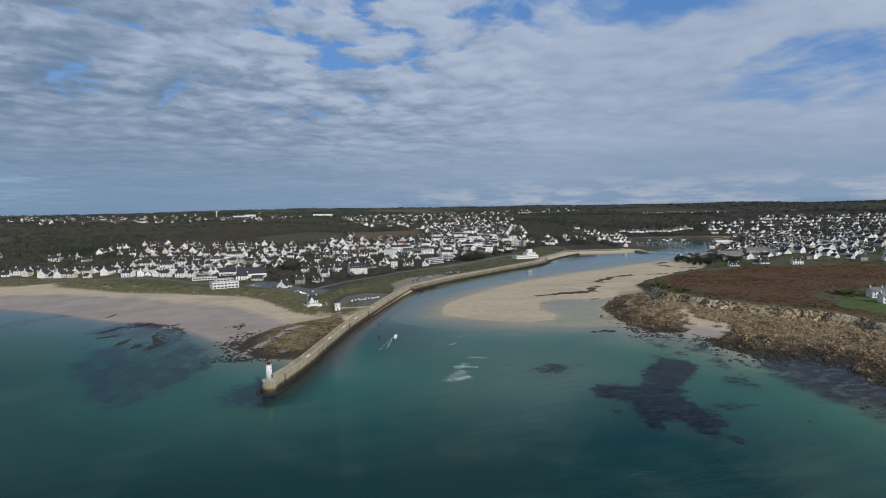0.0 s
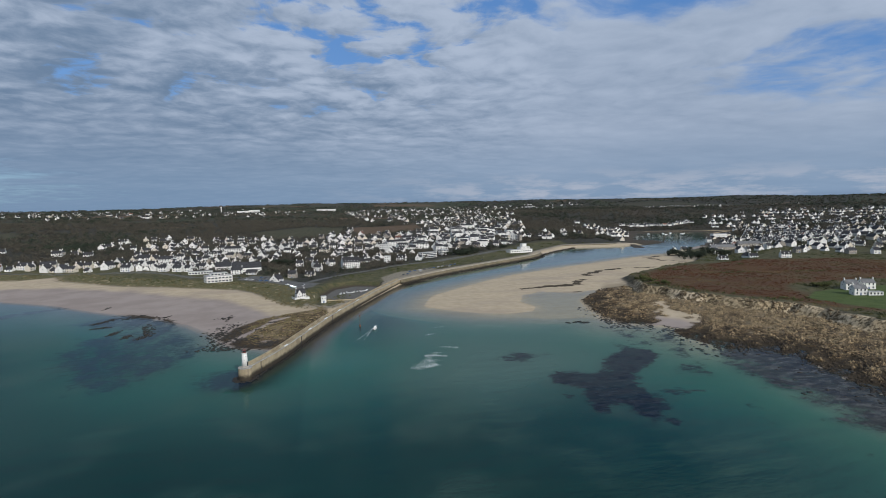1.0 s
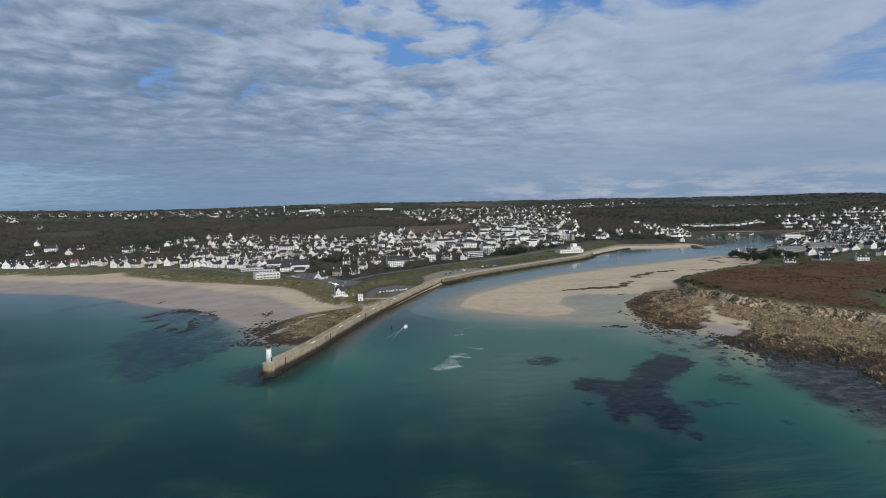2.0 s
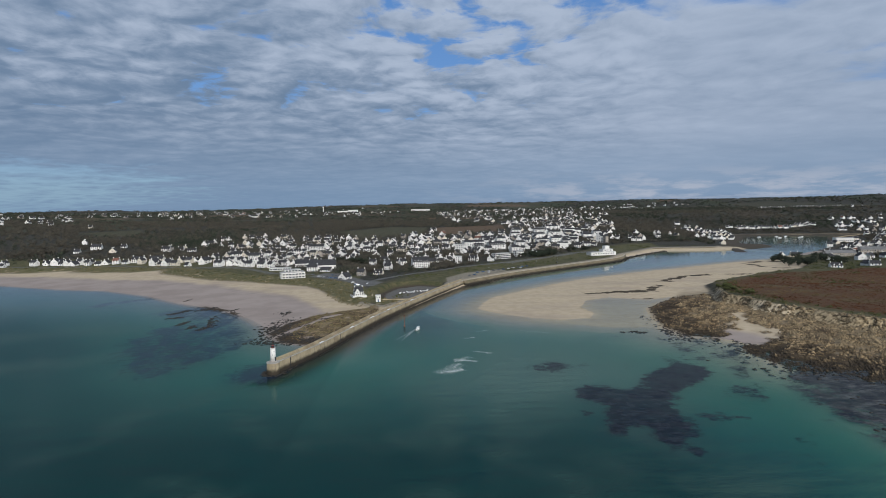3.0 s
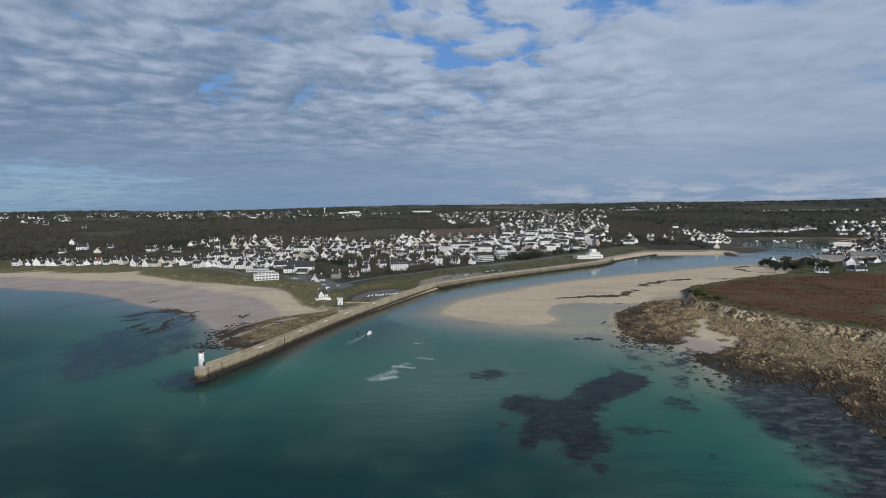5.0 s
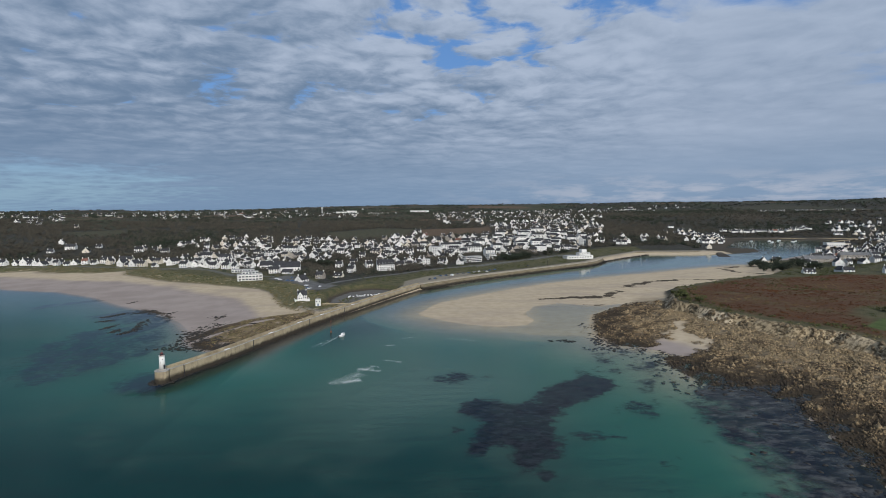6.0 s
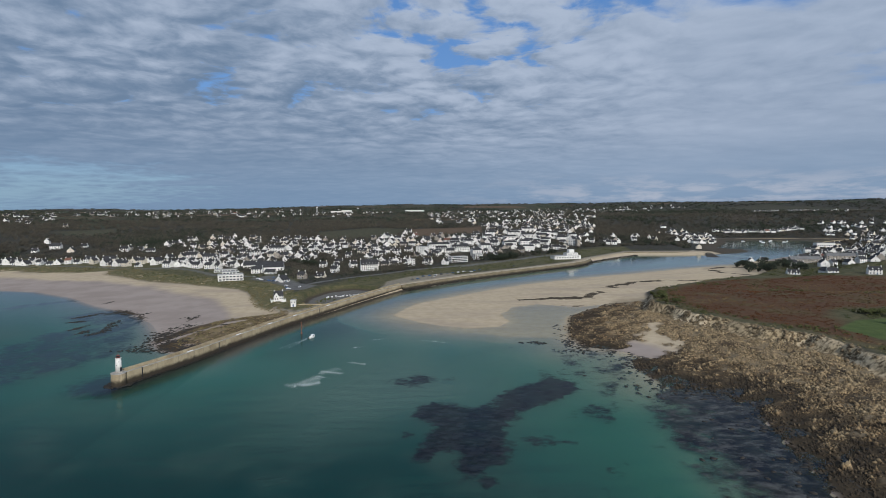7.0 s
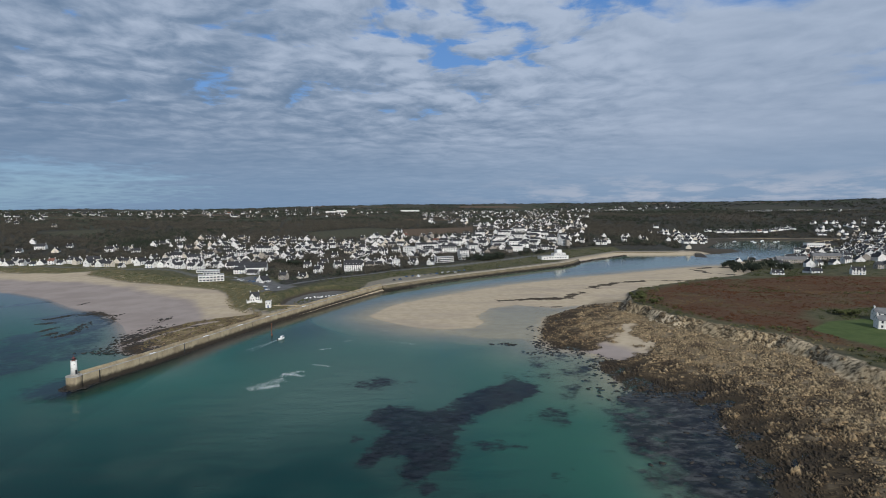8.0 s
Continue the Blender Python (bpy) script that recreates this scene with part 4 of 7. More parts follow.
def lighthouse():
    root = tagged(new("lighthouse"), "small white lighthouse with red lantern on the pier head", "lighthouse")
    root.location = (0.0, 2.2, 5.8)
    bm = bmesh.new()
    tube(bm, 1.9, 1.8, 0.0, 0.5, sides=28)
    part("plinth", bm, CONCRETE, root)
    bm = bmesh.new()
    tube(bm, 1.45, 1.22, 0.504, 6.5, sides=28)
    part("tower", bm, WHITE, root, "white painted round tower", True)
    bm = bmesh.new()
    tube(bm, 1.23, 1.42, 6.504, 6.75, sides=28)
    tube(bm, 1.42, 1.42, 6.754, 6.9, sides=28)
    part("gallery", bm, WHITE, root)
    bm = bmesh.new()
    for z in (7.3, 7.75):
        tube(bm, 1.36, 1.36, z, z + 0.05, sides=24, caps=False)
    for k in range(12):
        a = k * math.tau / 12
        tube(bm, 0.035, 0.035, 6.9, 7.8, 1.36 * math.cos(a), 1.36 * math.sin(a), 5)
    part("railing", bm, IRON, root)
    bm = bmesh.new()
    tube(bm, 0.85, 0.85, 6.904, 7.35, sides=16)
    part("lantern_base", bm, RED_PAINT, root)
    bm = bmesh.new()
    tube(bm, 0.7, 0.7, 7.354, 8.0, sides=12)
    part("lantern_glass", bm, GLASS_DARK, root)
    bm = bmesh.new()
    tube(bm, 0.85, 0.12, 8.004, 8.45, sides=16)
    tube(bm, 0.05, 0.03, 8.45, 9.6, sides=6)
    part("lantern_roof", bm, RED_PAINT, root, "small dark red lantern roof")
    bm = bmesh.new()
    box(bm, -0.45, -1.52, 0.55, 0.45, -1.28, 2.5, 0.03)
    door = part("door", bm, IRON, root)
    door.matrix_local = pose(0, 0, 0, 0, 0, 70)
    for z, turn in ((3.6, 0), (5.2, 40)):
        bm = bmesh.new()
        box(bm, -0.12, -1.41, z - 0.2, 0.12, -1.18, z + 0.2, 0.02)
        part("window", bm, GLASS_DARK, root).matrix_local = pose(0, 0, 0, 0, 0, turn)
    return root


jetty()
lighthouse()


def quay():
    wall = tagged(new("quay_wall"), "stone quay wall with stony foot along the river", "quay", kind="structure")
    line = curve_through([(114, 305), (180, 377), (271, 461), (368, 550), (404, 612)], 6.0)
    wall_along("retaining_wall", line, 0.8, -3.0, 5.35, REVETMENT, wall, shift=0.4, flare=3.6)
    wall_along("coping", line, 0.45, 5.354, 5.6, CONCRETE, wall, shift=0.6)
    line = curve_through([(404, 612), (460, 690), (520, 742), (600, 742), (640, 752)], 6.0)
    wall_along("retaining_wall", line, 0.8, -3.0, 4.6, REVETMENT, wall, shift=-8.0, flare=3.0)


quay()

# ---- houses ----


def gabled(bm, L, W, E, R):
    """A house body: ridge along x, eaves at E, ridge at R."""
    x, y = L / 2, W / 2
    v = [bm.verts.new(c) for c in ((-x, -y, -1.5), (x, -y, -1.5), (x, y, -1.5), (-x, y, -1.5), (-x, -y, E), (x, -y, E), (x, y, E), (-x, y, E), (-x, 0, R), (x, 0, R))]
    for f in ((3, 2, 1, 0), (0, 1, 5, 4), (2, 3, 7, 6), (1, 2, 6, 9, 5), (3, 0, 4, 8, 7), (4, 5, 9, 8), (6, 7, 8, 9)):
        bm.faces.new([v[i] for i in f])
    return bm


def gable_roof(bm, L, W, E, R, over=0.25, thick=0.16):
    """Two slate slopes with thickness and a ridge."""
    x, k = L / 2 + 0.12, (R - E) / (W / 2)
    y = W / 2 + over
    for s in (-1, 1):
        lo, hi = E - over * k, R
        c = [(-x, s * y, lo + 0.02), (x, s * y, lo + 0.02), (x, 0, hi + 0.02), (-x, 0, hi + 0.02)]
        a = [bm.verts.new(p) for p in c]
        b = [bm.verts.new((p[0], p[1], p[2] + thick)) for p in c]
        bm.faces.new(a)
        bm.faces.new(b)
        for i in range(4):
            bm.faces.new((a[i], a[(i + 1) % 4], b[(i + 1) % 4], b[i]))
    box(bm, -x, -0.16, R + thick - 0.05, x, 0.16, R + thick + 0.09)
    return bm


def two_tone(name, outer, inner, w, h):
    """A window or door: a frame with the pane set back in it, in one piece."""
    bm = bmesh.new()
    box(bm, -w / 2 - 0.1, -0.08, -0.1, w / 2 + 0.1, 0.03, h + 0.1)
    front = min(bm.faces, key=lambda f: f.calc_center_median().y)
    bmesh.ops.inset_individual(bm, faces=[front], thickness=0.1, depth=-0.05)
    front.material_index = 1
    me = bpy.data.meshes.new(name)
    bm.to_mesh(me)
    bm.free()
    me.materials.append(outer)
    me.materials.append(inner)
    # the same in two pieces, for buildings near by
    frame_bm = bmesh.new()
    box(frame_bm, -w / 2 - 0.1, -0.08, -0.1, w / 2 + 0.1, 0.03, h + 0.1)
    front = min(frame_bm.faces, key=lambda f: f.calc_center_median().y)
    bmesh.ops.inset_individual(frame_bm, faces=[front], thickness=0.1, depth=-0.05)
    frame_me = bpy.data.meshes.new(name + "_frame")
    frame_bm.to_mesh(frame_me)
    frame_bm.free()
    frame_me.materials.append(outer)
    pane_bm = box(bmesh.new(), -w / 2 + 0.01, -0.045, 0.01, w / 2 - 0.01, -0.034, h - 0.01)
    pane_me = bpy.data.meshes.new(name + "_pane")
    pane_bm.to_mesh(pane_me)
    pane_bm.free()
    pane_me.materials.append(inner)
    SPLIT[me.name] = (frame_me, pane_me, "door_leaf" if name == "door" else "pane")
    return me


WIN = two_tone("window", FRAME_WHITE, GLASS_DARK, 1.05, 1.45)
WIN_SMALL = two_tone("window_small", FRAME_WHITE, GLASS_DARK, 0.7, 0.9)
DOOR = two_tone("door", FRAME_WHITE, DOOR_BLUE, 1.0, 2.1)
BAND = two_tone("window_wide", FRAME_WHITE, GLASS_DARK, 2.4, 1.5)


def chimney_mesh():
    bm = bmesh.new()
    box(bm, -0.35, -0.6, -1.4, 0.35, 0.6, 1.1)
    box(bm, -0.43, -0.68, 1.1, 0.43, 0.68, 1.25)
    for y in (-0.35, 0.35):
        tube(bm, 0.14, 0.12, 1.25, 1.6, 0, y, 8)
    me = bpy.data.meshes.new("chimney")
    bm.to_mesh(me)
    bm.free()
    me.materials.append(WHITE)
    return me


CHIMNEY = chimney_mesh()
PROTO = {}


def dormer_mesh(wall, roof):
    bm = bmesh.new()
    gabled(bm, 1.8, 1.5, 1.2, 2.1)
    k = len(bm.faces)
    gable_roof(bm, 1.8, 1.5, 1.2, 2.1, 0.12, 0.1)
    bm.faces.ensure_lookup_table()
    for i, f in enumerate(bm.faces):
        f.material_index = 1 if i >= k else 0
    me = bpy.data.meshes.new("dormer")
    bm.to_mesh(me)
    bm.free()
    me.materials.append(wall)
    me.materials.append(roof)
    return me


DORMER = dormer_mesh(WHITE, SLATE)


def house(L, W, storeys, detail, wall=WHITE, roof=SLATE, dormers=0, label="white rendered house with slate roof and gable chimneys", name="house", lift=0.9):
    """A Breton house, ridge along x, front to -y. detail: 0 far off, 1 across the town, 2 near."""
    NEAR["split"] = detail == 2
    E = 2.6 * storeys
    R = E + W / 2 * lift
    root = tagged(new(name), label, "house", "houses of the town")
    part("wall", gabled(bmesh.new(), L, W, E, R), wall, root)
    part("roof", gable_roof(bmesh.new(), L, W, E, R), roof, root)
    for s in ((-1, 1) if detail else (1,)):
        share("chimney", CHIMNEY, root, pose(s * (L / 2 - 0.4), 0, R))
    if detail:
        n = max(2, int(L / (2.6 if detail == 2 else 3.2)))
        for i in range(n):
            x = (i + 0.5) / n * (L - 1.0) - (L - 1.0) / 2
            for k in range(storeys):
                z = 0.9 + 2.6 * k
                if k == 0 and i == n // 2:
                    share("door", DOOR, root, pose(x, -W / 2, 0.05))
                else:
                    share("window", WIN, root, pose(x, -W / 2, z))
        for s in (-1, 1):
            for y, z in (((-1.4, 0.95), (1.4, 3.5), (0, E + 0.4)) if detail == 2 else ((0, E - 1.6),)):
                if z < E - 1.0 or abs(y) < 0.1:
                    share("window", WIN_SMALL, root, pose(s * L / 2, y * W / 7.5, z, 0, 0, 90 * s))
    for i in range(dormers):
        x = (i + 0.5) / dormers * (L - 2.0) - (L - 2.0) / 2
        d = share("dormer", DORMER, root, pose(x, -W * 0.30, E + 0.25, 0, 0, 90))
        if detail == 2:
            share("window", WIN_SMALL, d, pose(-0.92, 0, 0.25, 0, 0, -90))
    NEAR["split"] = False
    return root


LABELS = {"white": ("white rendered house with slate roof and gable chimneys", WHITE, SLATE),
          "cream": ("cream rendered house with dark slate roof", CREAM, SLATE),
          "stone": ("grey granite house with slate roof", GRANITE, SLATE),
          "tiled": ("white house with red clay tile roof", WHITE, TILE_RED)}
TAKEN = []


QUEUE = []


def put_house(x, y, size, gable, look_name="white", turn=0.0, storeys=2, dormers=0):
    """Notes one more house of the town, gable or front towards the sea."""
    L, W = (max(9, size + 2), min(max(size, 7), 10)) if gable else (size, 7.5 if size < 15 else 9)
    L = min((7, 9, 11, 13, 16, 19), key=lambda s: abs(s - L))
    W = min((7, 7.5, 9, 10), key=lambda s: abs(s - W))
    QUEUE.append((math.hypot(x - 95, y + 250), x, y, L, W, storeys, look_name, dormers, (90 if gable else 0) + turn))
    TAKEN.append((x, y, L * 0.5))


def raise_houses():
    """The nearest 300 stand as houses of their own, the rest as the far town."""
    QUEUE.sort()
    for away, x, y, L, W, storeys, look_name, dormers, turn in QUEUE[:300]:
        detail = 2 if away < 660 else 1
        key = (L, W, storeys, detail, look_name, dormers)
        m = pose(x, y, height_of(x, y) - 0.1, 0, 0, turn)
        if key in PROTO:
            copy_thing(PROTO[key], m)
        else:
            label, wall, roof = LABELS[look_name]
            PROTO[key] = house(L, W, storeys, detail, wall, roof, dormers, label)
            PROTO[key].matrix_world = m
    verts, faces, kinds = [], [], []

    def add(m, pts, fs, kind):
        k = len(verts)
        verts.extend((m @ Vector(p))[:] for p in pts)
        faces.extend(tuple(i + k for i in f) for f in fs)
        kinds.extend([kind] * len(fs))

    for away, x, y, L, W, storeys, look_name, dormers, turn in QUEUE[300:]:
        E = 2.6 * storeys
        R, a, b = E + W / 2 * 0.9, L / 2, W / 2
        m = pose(x, y, height_of(x, y) - 0.1, 0, 0, turn)
        add(m, [(-a, -b, -2), (a, -b, -2), (a, b, -2), (-a, b, -2), (-a, -b, E), (a, -b, E), (a, b, E), (-a, b, E), (-a, 0, R), (a, 0, R)],
            [(0, 1, 5, 4), (2, 3, 7, 6), (1, 2, 6, 9, 5), (3, 0, 4, 8, 7)], {"cream": 2, "stone": 3}.get(look_name, 0))
        for s in (-1, 1):
            o = 0.3
            add(m, [(-a - o, s * (b + o), E - o), (a + o, s * (b + o), E - o), (a + o, 0, R + 0.05), (-a - o, 0, R + 0.05), (-a - o, s * (b + o), E - o + 0.2), (a + o, s * (b + o), E - o + 0.2), (a + o, 0, R + 0.25), (-a - o, 0, R + 0.25)],
                [(0, 1, 2, 3), (4, 5, 6, 7), (0, 1, 5, 4), (1, 2, 6, 5), (3, 0, 4, 7)], 4 if look_name == "tiled" else 1)
            c = s * (a - 0.4)
            add(m, [(c + i * 0.4, j * 0.7, k) for k in (R - 1, R + 1.1) for i, j in ((-1, -1), (1, -1), (1, 1), (-1, 1))], [(0, 1, 5, 4), (1, 2, 6, 5), (2, 3, 7, 6), (3, 0, 4, 7), (4, 5, 6, 7)], 0)
        if away < 1700:
            n = max(2, int(L / 3.2))
            for i in range(n):
                px = (i + 0.5) / n * (L - 1) - (L - 1) / 2
                for k in range(storeys):
                    z = 0.9 + 2.6 * k
                    add(m, [(px + u * 0.5, -b + v, z + w) for v in (0, -0.06) for u, w in ((-1, 0), (1, 0), (1, 1.4), (-1, 1.4))], [(4, 5, 6, 7), (0, 1, 5, 4), (1, 2, 6, 5), (2, 3, 7, 6), (3, 0, 4, 7)], 5)
    me = bpy.data.meshes.new("far_town")
    me.from_pydata(verts, [], faces)
    for mat in (WHITE, SLATE, CREAM, GRANITE, TILE_RED, GLASS_DARK):
        me.materials.append(mat)
    me.polygons.foreach_set("material_index", kinds)
    me.update()
    tagged(new("far_town", me), "hundreds of far white slate-roofed houses on the hillsides", "town", kind="stuff")


# streets of the town, as (x, y, width towards the sea, gable or front)
RIGHT8 = [(577, 374, 13, "f"), (610, 366, 9, "g"), (612, 358, 12, "f"), (643, 336, 14, "f"), (711, 546, 17, "f"), (735, 556, 12, "f"), (706, 492, 13, "f"), (864, 688, 11, "g"), (744, 479, 12, "f"), (718, 426, 10, "g"), (742, 425, 10, "g"), (746, 509, 6, "g"), (1017, 788, 15, "f"), (915, 716, 10, "f"), (1046, 855, 12, "f"), (855, 571, 10, "f"), (1051, 921, 12, "f"), (1017, 742, 13, "f"), (908, 814, 11, "f"), (972, 879, 12, "g"), (680, 519, 10, "f")]
BEACH = [(-542, 516, 12, "f"), (-549, 532, 7, "g"), (-502, 527, 12, "f"), (-488, 533, 10, "f"), (-471, 528, 10, "g"), (-474, 543, 7, "g"), (-442, 537, 12, "f"), (-432, 542, 9, "g"), (-402, 534, 10, "g"), (-386, 532, 10, "f"), (-367, 523, 10, "f"), (-351, 528, 18, "f"), (-328, 535, 19, "f"), (-310, 534, 12, "f"), (-294, 539, 10, "g"), (-278, 530, 12, "f"), (-271, 536, 8, "g"), (-249, 515, 13, "g"), (-243, 539, 9, "g")]
HILL = [(-544, 708, 8, "g"), (-484, 645, 15, "f"), (-446, 626, 11, "g"), (-450, 665, 10, "f"), (-499, 618, 9, "f"), (-355, 618, 13, "f"), (-356, 634, 8, "g"), (-339, 636, 10, "f"), (-343, 661, 8, "g"), (-315, 622, 13, "f"), (-326, 699, 9, "g"), (-331, 738, 11, "f"), (-331, 758, 9, "g"), (-298, 701, 8, "g"), (-328, 792, 9, "f"), (-322, 803, 11, "g"), (-274, 685, 10, "f"), (-266, 733, 8, "g"), (-245, 695, 10, "g"), (-235, 715, 7, "g"), (-299, 828, 9, "g"), (-285, 829, 9, "f"), (-271, 830, 12, "f"), (-270, 867, 8, "g")]
WEST = [(-227, 544, 8, "g"), (-219, 557, 16, "f"), (-195, 464, 6, "g"), (-187, 464, 7, "g"), (-175, 457, 7, "g"), (-167, 464, 7, "g"), (-165, 477, 7, "g"), (-184, 540, 19, "f"), (-164, 516, 7, "g"), (-143, 463, 7, "g"), (-138, 476, 7, "g"), (-130, 476, 7, "g"), (-120, 475, 7, "g"), (-111, 475, 8, "g"), (-106, 489, 7, "g"), (-69, 404, 13, "f"), (-51, 398, 13, "f"), (-165, 624, 11, "f"), (-134, 596, 11, "f"), (-102, 665, 10, "g"), (-144, 673, 8, "g"), (-141, 581, 8, "f")]
MID = [(-16, 327, 10, "g"), (-1, 352, 9, "q"), (18, 361, 11, "f"), (26, 405, 10, "f"), (36, 476, 8, "f"), (12, 510, 11, "f"), (16, 573, 9, "f"), (32, 618, 15, "f"), (54, 588, 14, "f"), (65, 608, 11, "f"), (45, 682, 10, "f"), (77, 663, 12, "f"), (87, 615, 13, "f"), (106, 636, 13, "f"), (82, 473, 11, "f"), (94, 478, 11, "f"), (108, 505, 7, "g"), (1, 458, 9, "f"), (-38, 625, 8, "g"), (-60, 657, 9, "f"), (-34, 699, 10, "f"), (-81, 674, 8, "g"), (14, 697, 10, "f"), (-12, 708, 9, "f")]
MID2 = [(43, 779, 10, "g"), (54, 777, 10, "g"), (66, 776, 10, "g"), (77, 786, 10, "g"), (88, 786, 10, "g"), (99, 796, 10, "g"), (140, 481, 13, "f"), (164, 478, 7, "g"), (156, 600, 13, "f"), (176, 613, 13, "f"), (189, 773, 18, "f"), (193, 878, 10, "g"), (238, 821, 10, "f"), (251, 753, 11, "g"), (266, 750, 13, "g"), (244, 627, 9, "g"), (244, 574, 7, "g"), (294, 636, 13, "q"), (346, 686, 12, "f"), (374, 723, 13, "f"), (392, 742, 11, "f"), (364, 778, 16, "f"), (350, 785, 11, "f"), (333, 783, 16, "f")]
MID3 = [(389, 911, 15, "f"), (339, 917, 18, "f"), (309, 844, 9, "g"), (293, 835, 9, "f"), (231, 736, 10, "g"), (233, 679, 10, "f"), (232, 606, 8, "f"), (448, 840, 11, "g"), (478, 884, 11, "g"), (486, 875, 10, "f"), (526, 855, 12, "f"), (541, 871, 8, "g"), (514, 856, 10, "f"), (390, 968, 12, "f"), (427, 979, 11, "g"), (432, 930, 13, "f"), (465, 989, 11, "g"), (296, 926, 11, "f"), (274, 945, 10, "f"), (235, 897, 11, "f")]
POINT = [(752, 1055, 13, "g"), (791, 1097, 12, "g"), (819, 1122, 12, "g"), (863, 1269, 13, "f"), (906, 1314, 13, "f"), (691, 827, 12, "g"), (853, 1086, 14, "f"), (799, 1058, 13, "f"), (934, 1293, 15, "f"), (889, 1384, 14, "f"), (887, 1446, 16, "f"), (663, 600, 8, "g"), (687, 605, 11, "f")]
ROW = [(1052, 1370, 16, "f"), (1071, 1371, 12, "g"), (1089, 1371, 16, "f"), (1110, 1376, 12, "g"), (1130, 1375, 16, "f"), (1143, 1372, 16, "f"), (1158, 1369, 12, "g"), (1173, 1364, 16, "f"), (1188, 1360, 16, "f"), (1258, 1404, 16, "f"), (1297, 1419, 13, "g"), (1300, 1392, 14, "f")]
RIGHT = [(694, 368, 6, "q"), (704, 368, 7, "g"), (736, 390, 6, "g"), (766, 401, 7, "g"), (738, 364, 6, "g"), (742, 344, 6, "g"), (773, 365, 6, "g"), (739, 326, 13, "q"), (832, 392, 7, "g"), (764, 312, 10, "f"), (872, 455, 9, "f"), (880, 396, 10, "f"), (951, 785, 11, "g"), (1004, 771, 10, "g"), (1034, 845, 11, "f")]

rng = random.Random(4)
for street, tilt in ((BEACH, -6), (HILL, 14), (WEST, 8), (MID, -16), (MID2, -22), (MID3, -18), (POINT, -20), (ROW, -4), (RIGHT, -8), (RIGHT8, -8)):
    for x, y, w, how in street:
        away = math.hypot(x - 95, y + 250)
        kind = "stone" if how == "q" else rng.choice(["white"] * 9 + ["cream", "cream"] + (["tiled"] if away > 800 and rng.random() < 0.4 else []))
        put_house(x, y, w, how == "g", kind, tilt + rng.uniform(-14, 14),
                  1 if (rng.random() < 0.5 and how != "q" and w < 14) else 2, 2 if (how == "f" and away < 900 and rng.random() < 0.4) else 0)


def fill(area, count, seed, sizes=(8, 12), gap=1.0, low=0.35, sweep=0.0):
    """More of the town, strewn along lanes within an area of the plan."""
    r = random.Random(seed)
    xs, ys = [p[0] for p in area], [p[1] for p in area]
    made, tries = 0, 0
    while made < count and tries < count * 60:
        tries += 1
        x, y = r.uniform(min(xs), max(xs)), r.uniform(min(ys), max(ys))
        lane = 34 + 0.012 * y
        y = round(y / lane) * lane + r.uniform(-6, 6) + sweep * x
        if inside_distance(np.array([x]), np.array([y]), area)[0] < 0:
            continue
        if height_of(x, y) < 3.2 or in_field(x, y) or any((x - a) ** 2 + (y - b) ** 2 < (c + 6.5 * gap) ** 2 for a, b, c in TAKEN):
            continue
        kind = r.choice(["white"] * 14 + ["cream", "cream", "cream", "stone", "stone"] + (["tiled"] if r.random() < 0.3 else []))
        put_house(x, y, r.uniform(*sizes), r.random() < 0.62, kind, r.uniform(-25, 25) - 8, 1 if r.random() < low else 2)
        made += 1


def big_block(name, label, x, y, L, W, H, turn, flat=True, rows=3, cols=6, wide=False, wall=WHITE, roof=SLATE, rise=3.2, wings=0, base=None):
    """A larger building: hotel, flats, hall or school, with all its windows."""
    root = tagged(new(name), label, "building")
    z = (height_of(x, y) if base is None else base) - 0.1
    root.matrix_world = pose(x, y, z, 0, 0, turn)
    TAKEN.append((x, y, L * 0.55))
    if flat:
        part("wall", box(bmesh.new(), -L / 2, -W / 2, -1.5, L / 2, W / 2, H), wall, root)
        bm = bmesh.new()
        box(bm, -L / 2 - 0.3, -W / 2 - 0.3, H + 0.004, L / 2 + 0.3, W / 2 + 0.3, H + 0.35)
        part("roof", bm, TERRACE, root)
    else:
        part("wall", gabled(bmesh.new(), L, W, H, H + rise), wall, root)
        part("roof", gable_roof(bmesh.new(), L, W, H, H + rise), roof, root)
        for s in (-1, 1):
            share("chimney", CHIMNEY, root, pose(s * (L / 2 - 0.5), 0, H + rise))
    me = BAND if wide else WIN
    for k in range(rows):
        zz = 0.9 + k * (H - 0.4) / rows
        for i in range(cols):
            px = (i + 0.5) / cols * (L - 0.8) - (L - 0.8) / 2
            share("window", me, root, pose(px, -W / 2, zz))
        n = max(1, int(W / 4))
        for i in range(n):
            py = (i + 0.5) / n * (W - 0.8) - (W - 0.8) / 2
            for s in (-1, 1):
                share("window", me, root, pose(s * L / 2, py, zz, 0, 0, 90 * s))
    for i in range(wings):
        px = (i + 0.5) / wings * (L - 2) - (L - 2) / 2
        share("dormer", DORMER, root, pose(px, -W * 0.32, H + 0.2, 0, 0, 90))
    return root


def balconies(root, L, W, H, rows, out=1.3):
    """Balcony slabs with parapets along the front."""
    for k in range(rows):
        z = k * (H - 0.4) / rows + 0.45
        bm = bmesh.new()
        box(bm, -L / 2, -W / 2 - out, z, L / 2, -W / 2 - 0.03, z + 0.18)
        box(bm, -L / 2, -W / 2 - out - 0.1, z + 0.001, L / 2, -W / 2 - out - 0.004, z + 0.75)
        part("balcony", bm, WHITE, root)


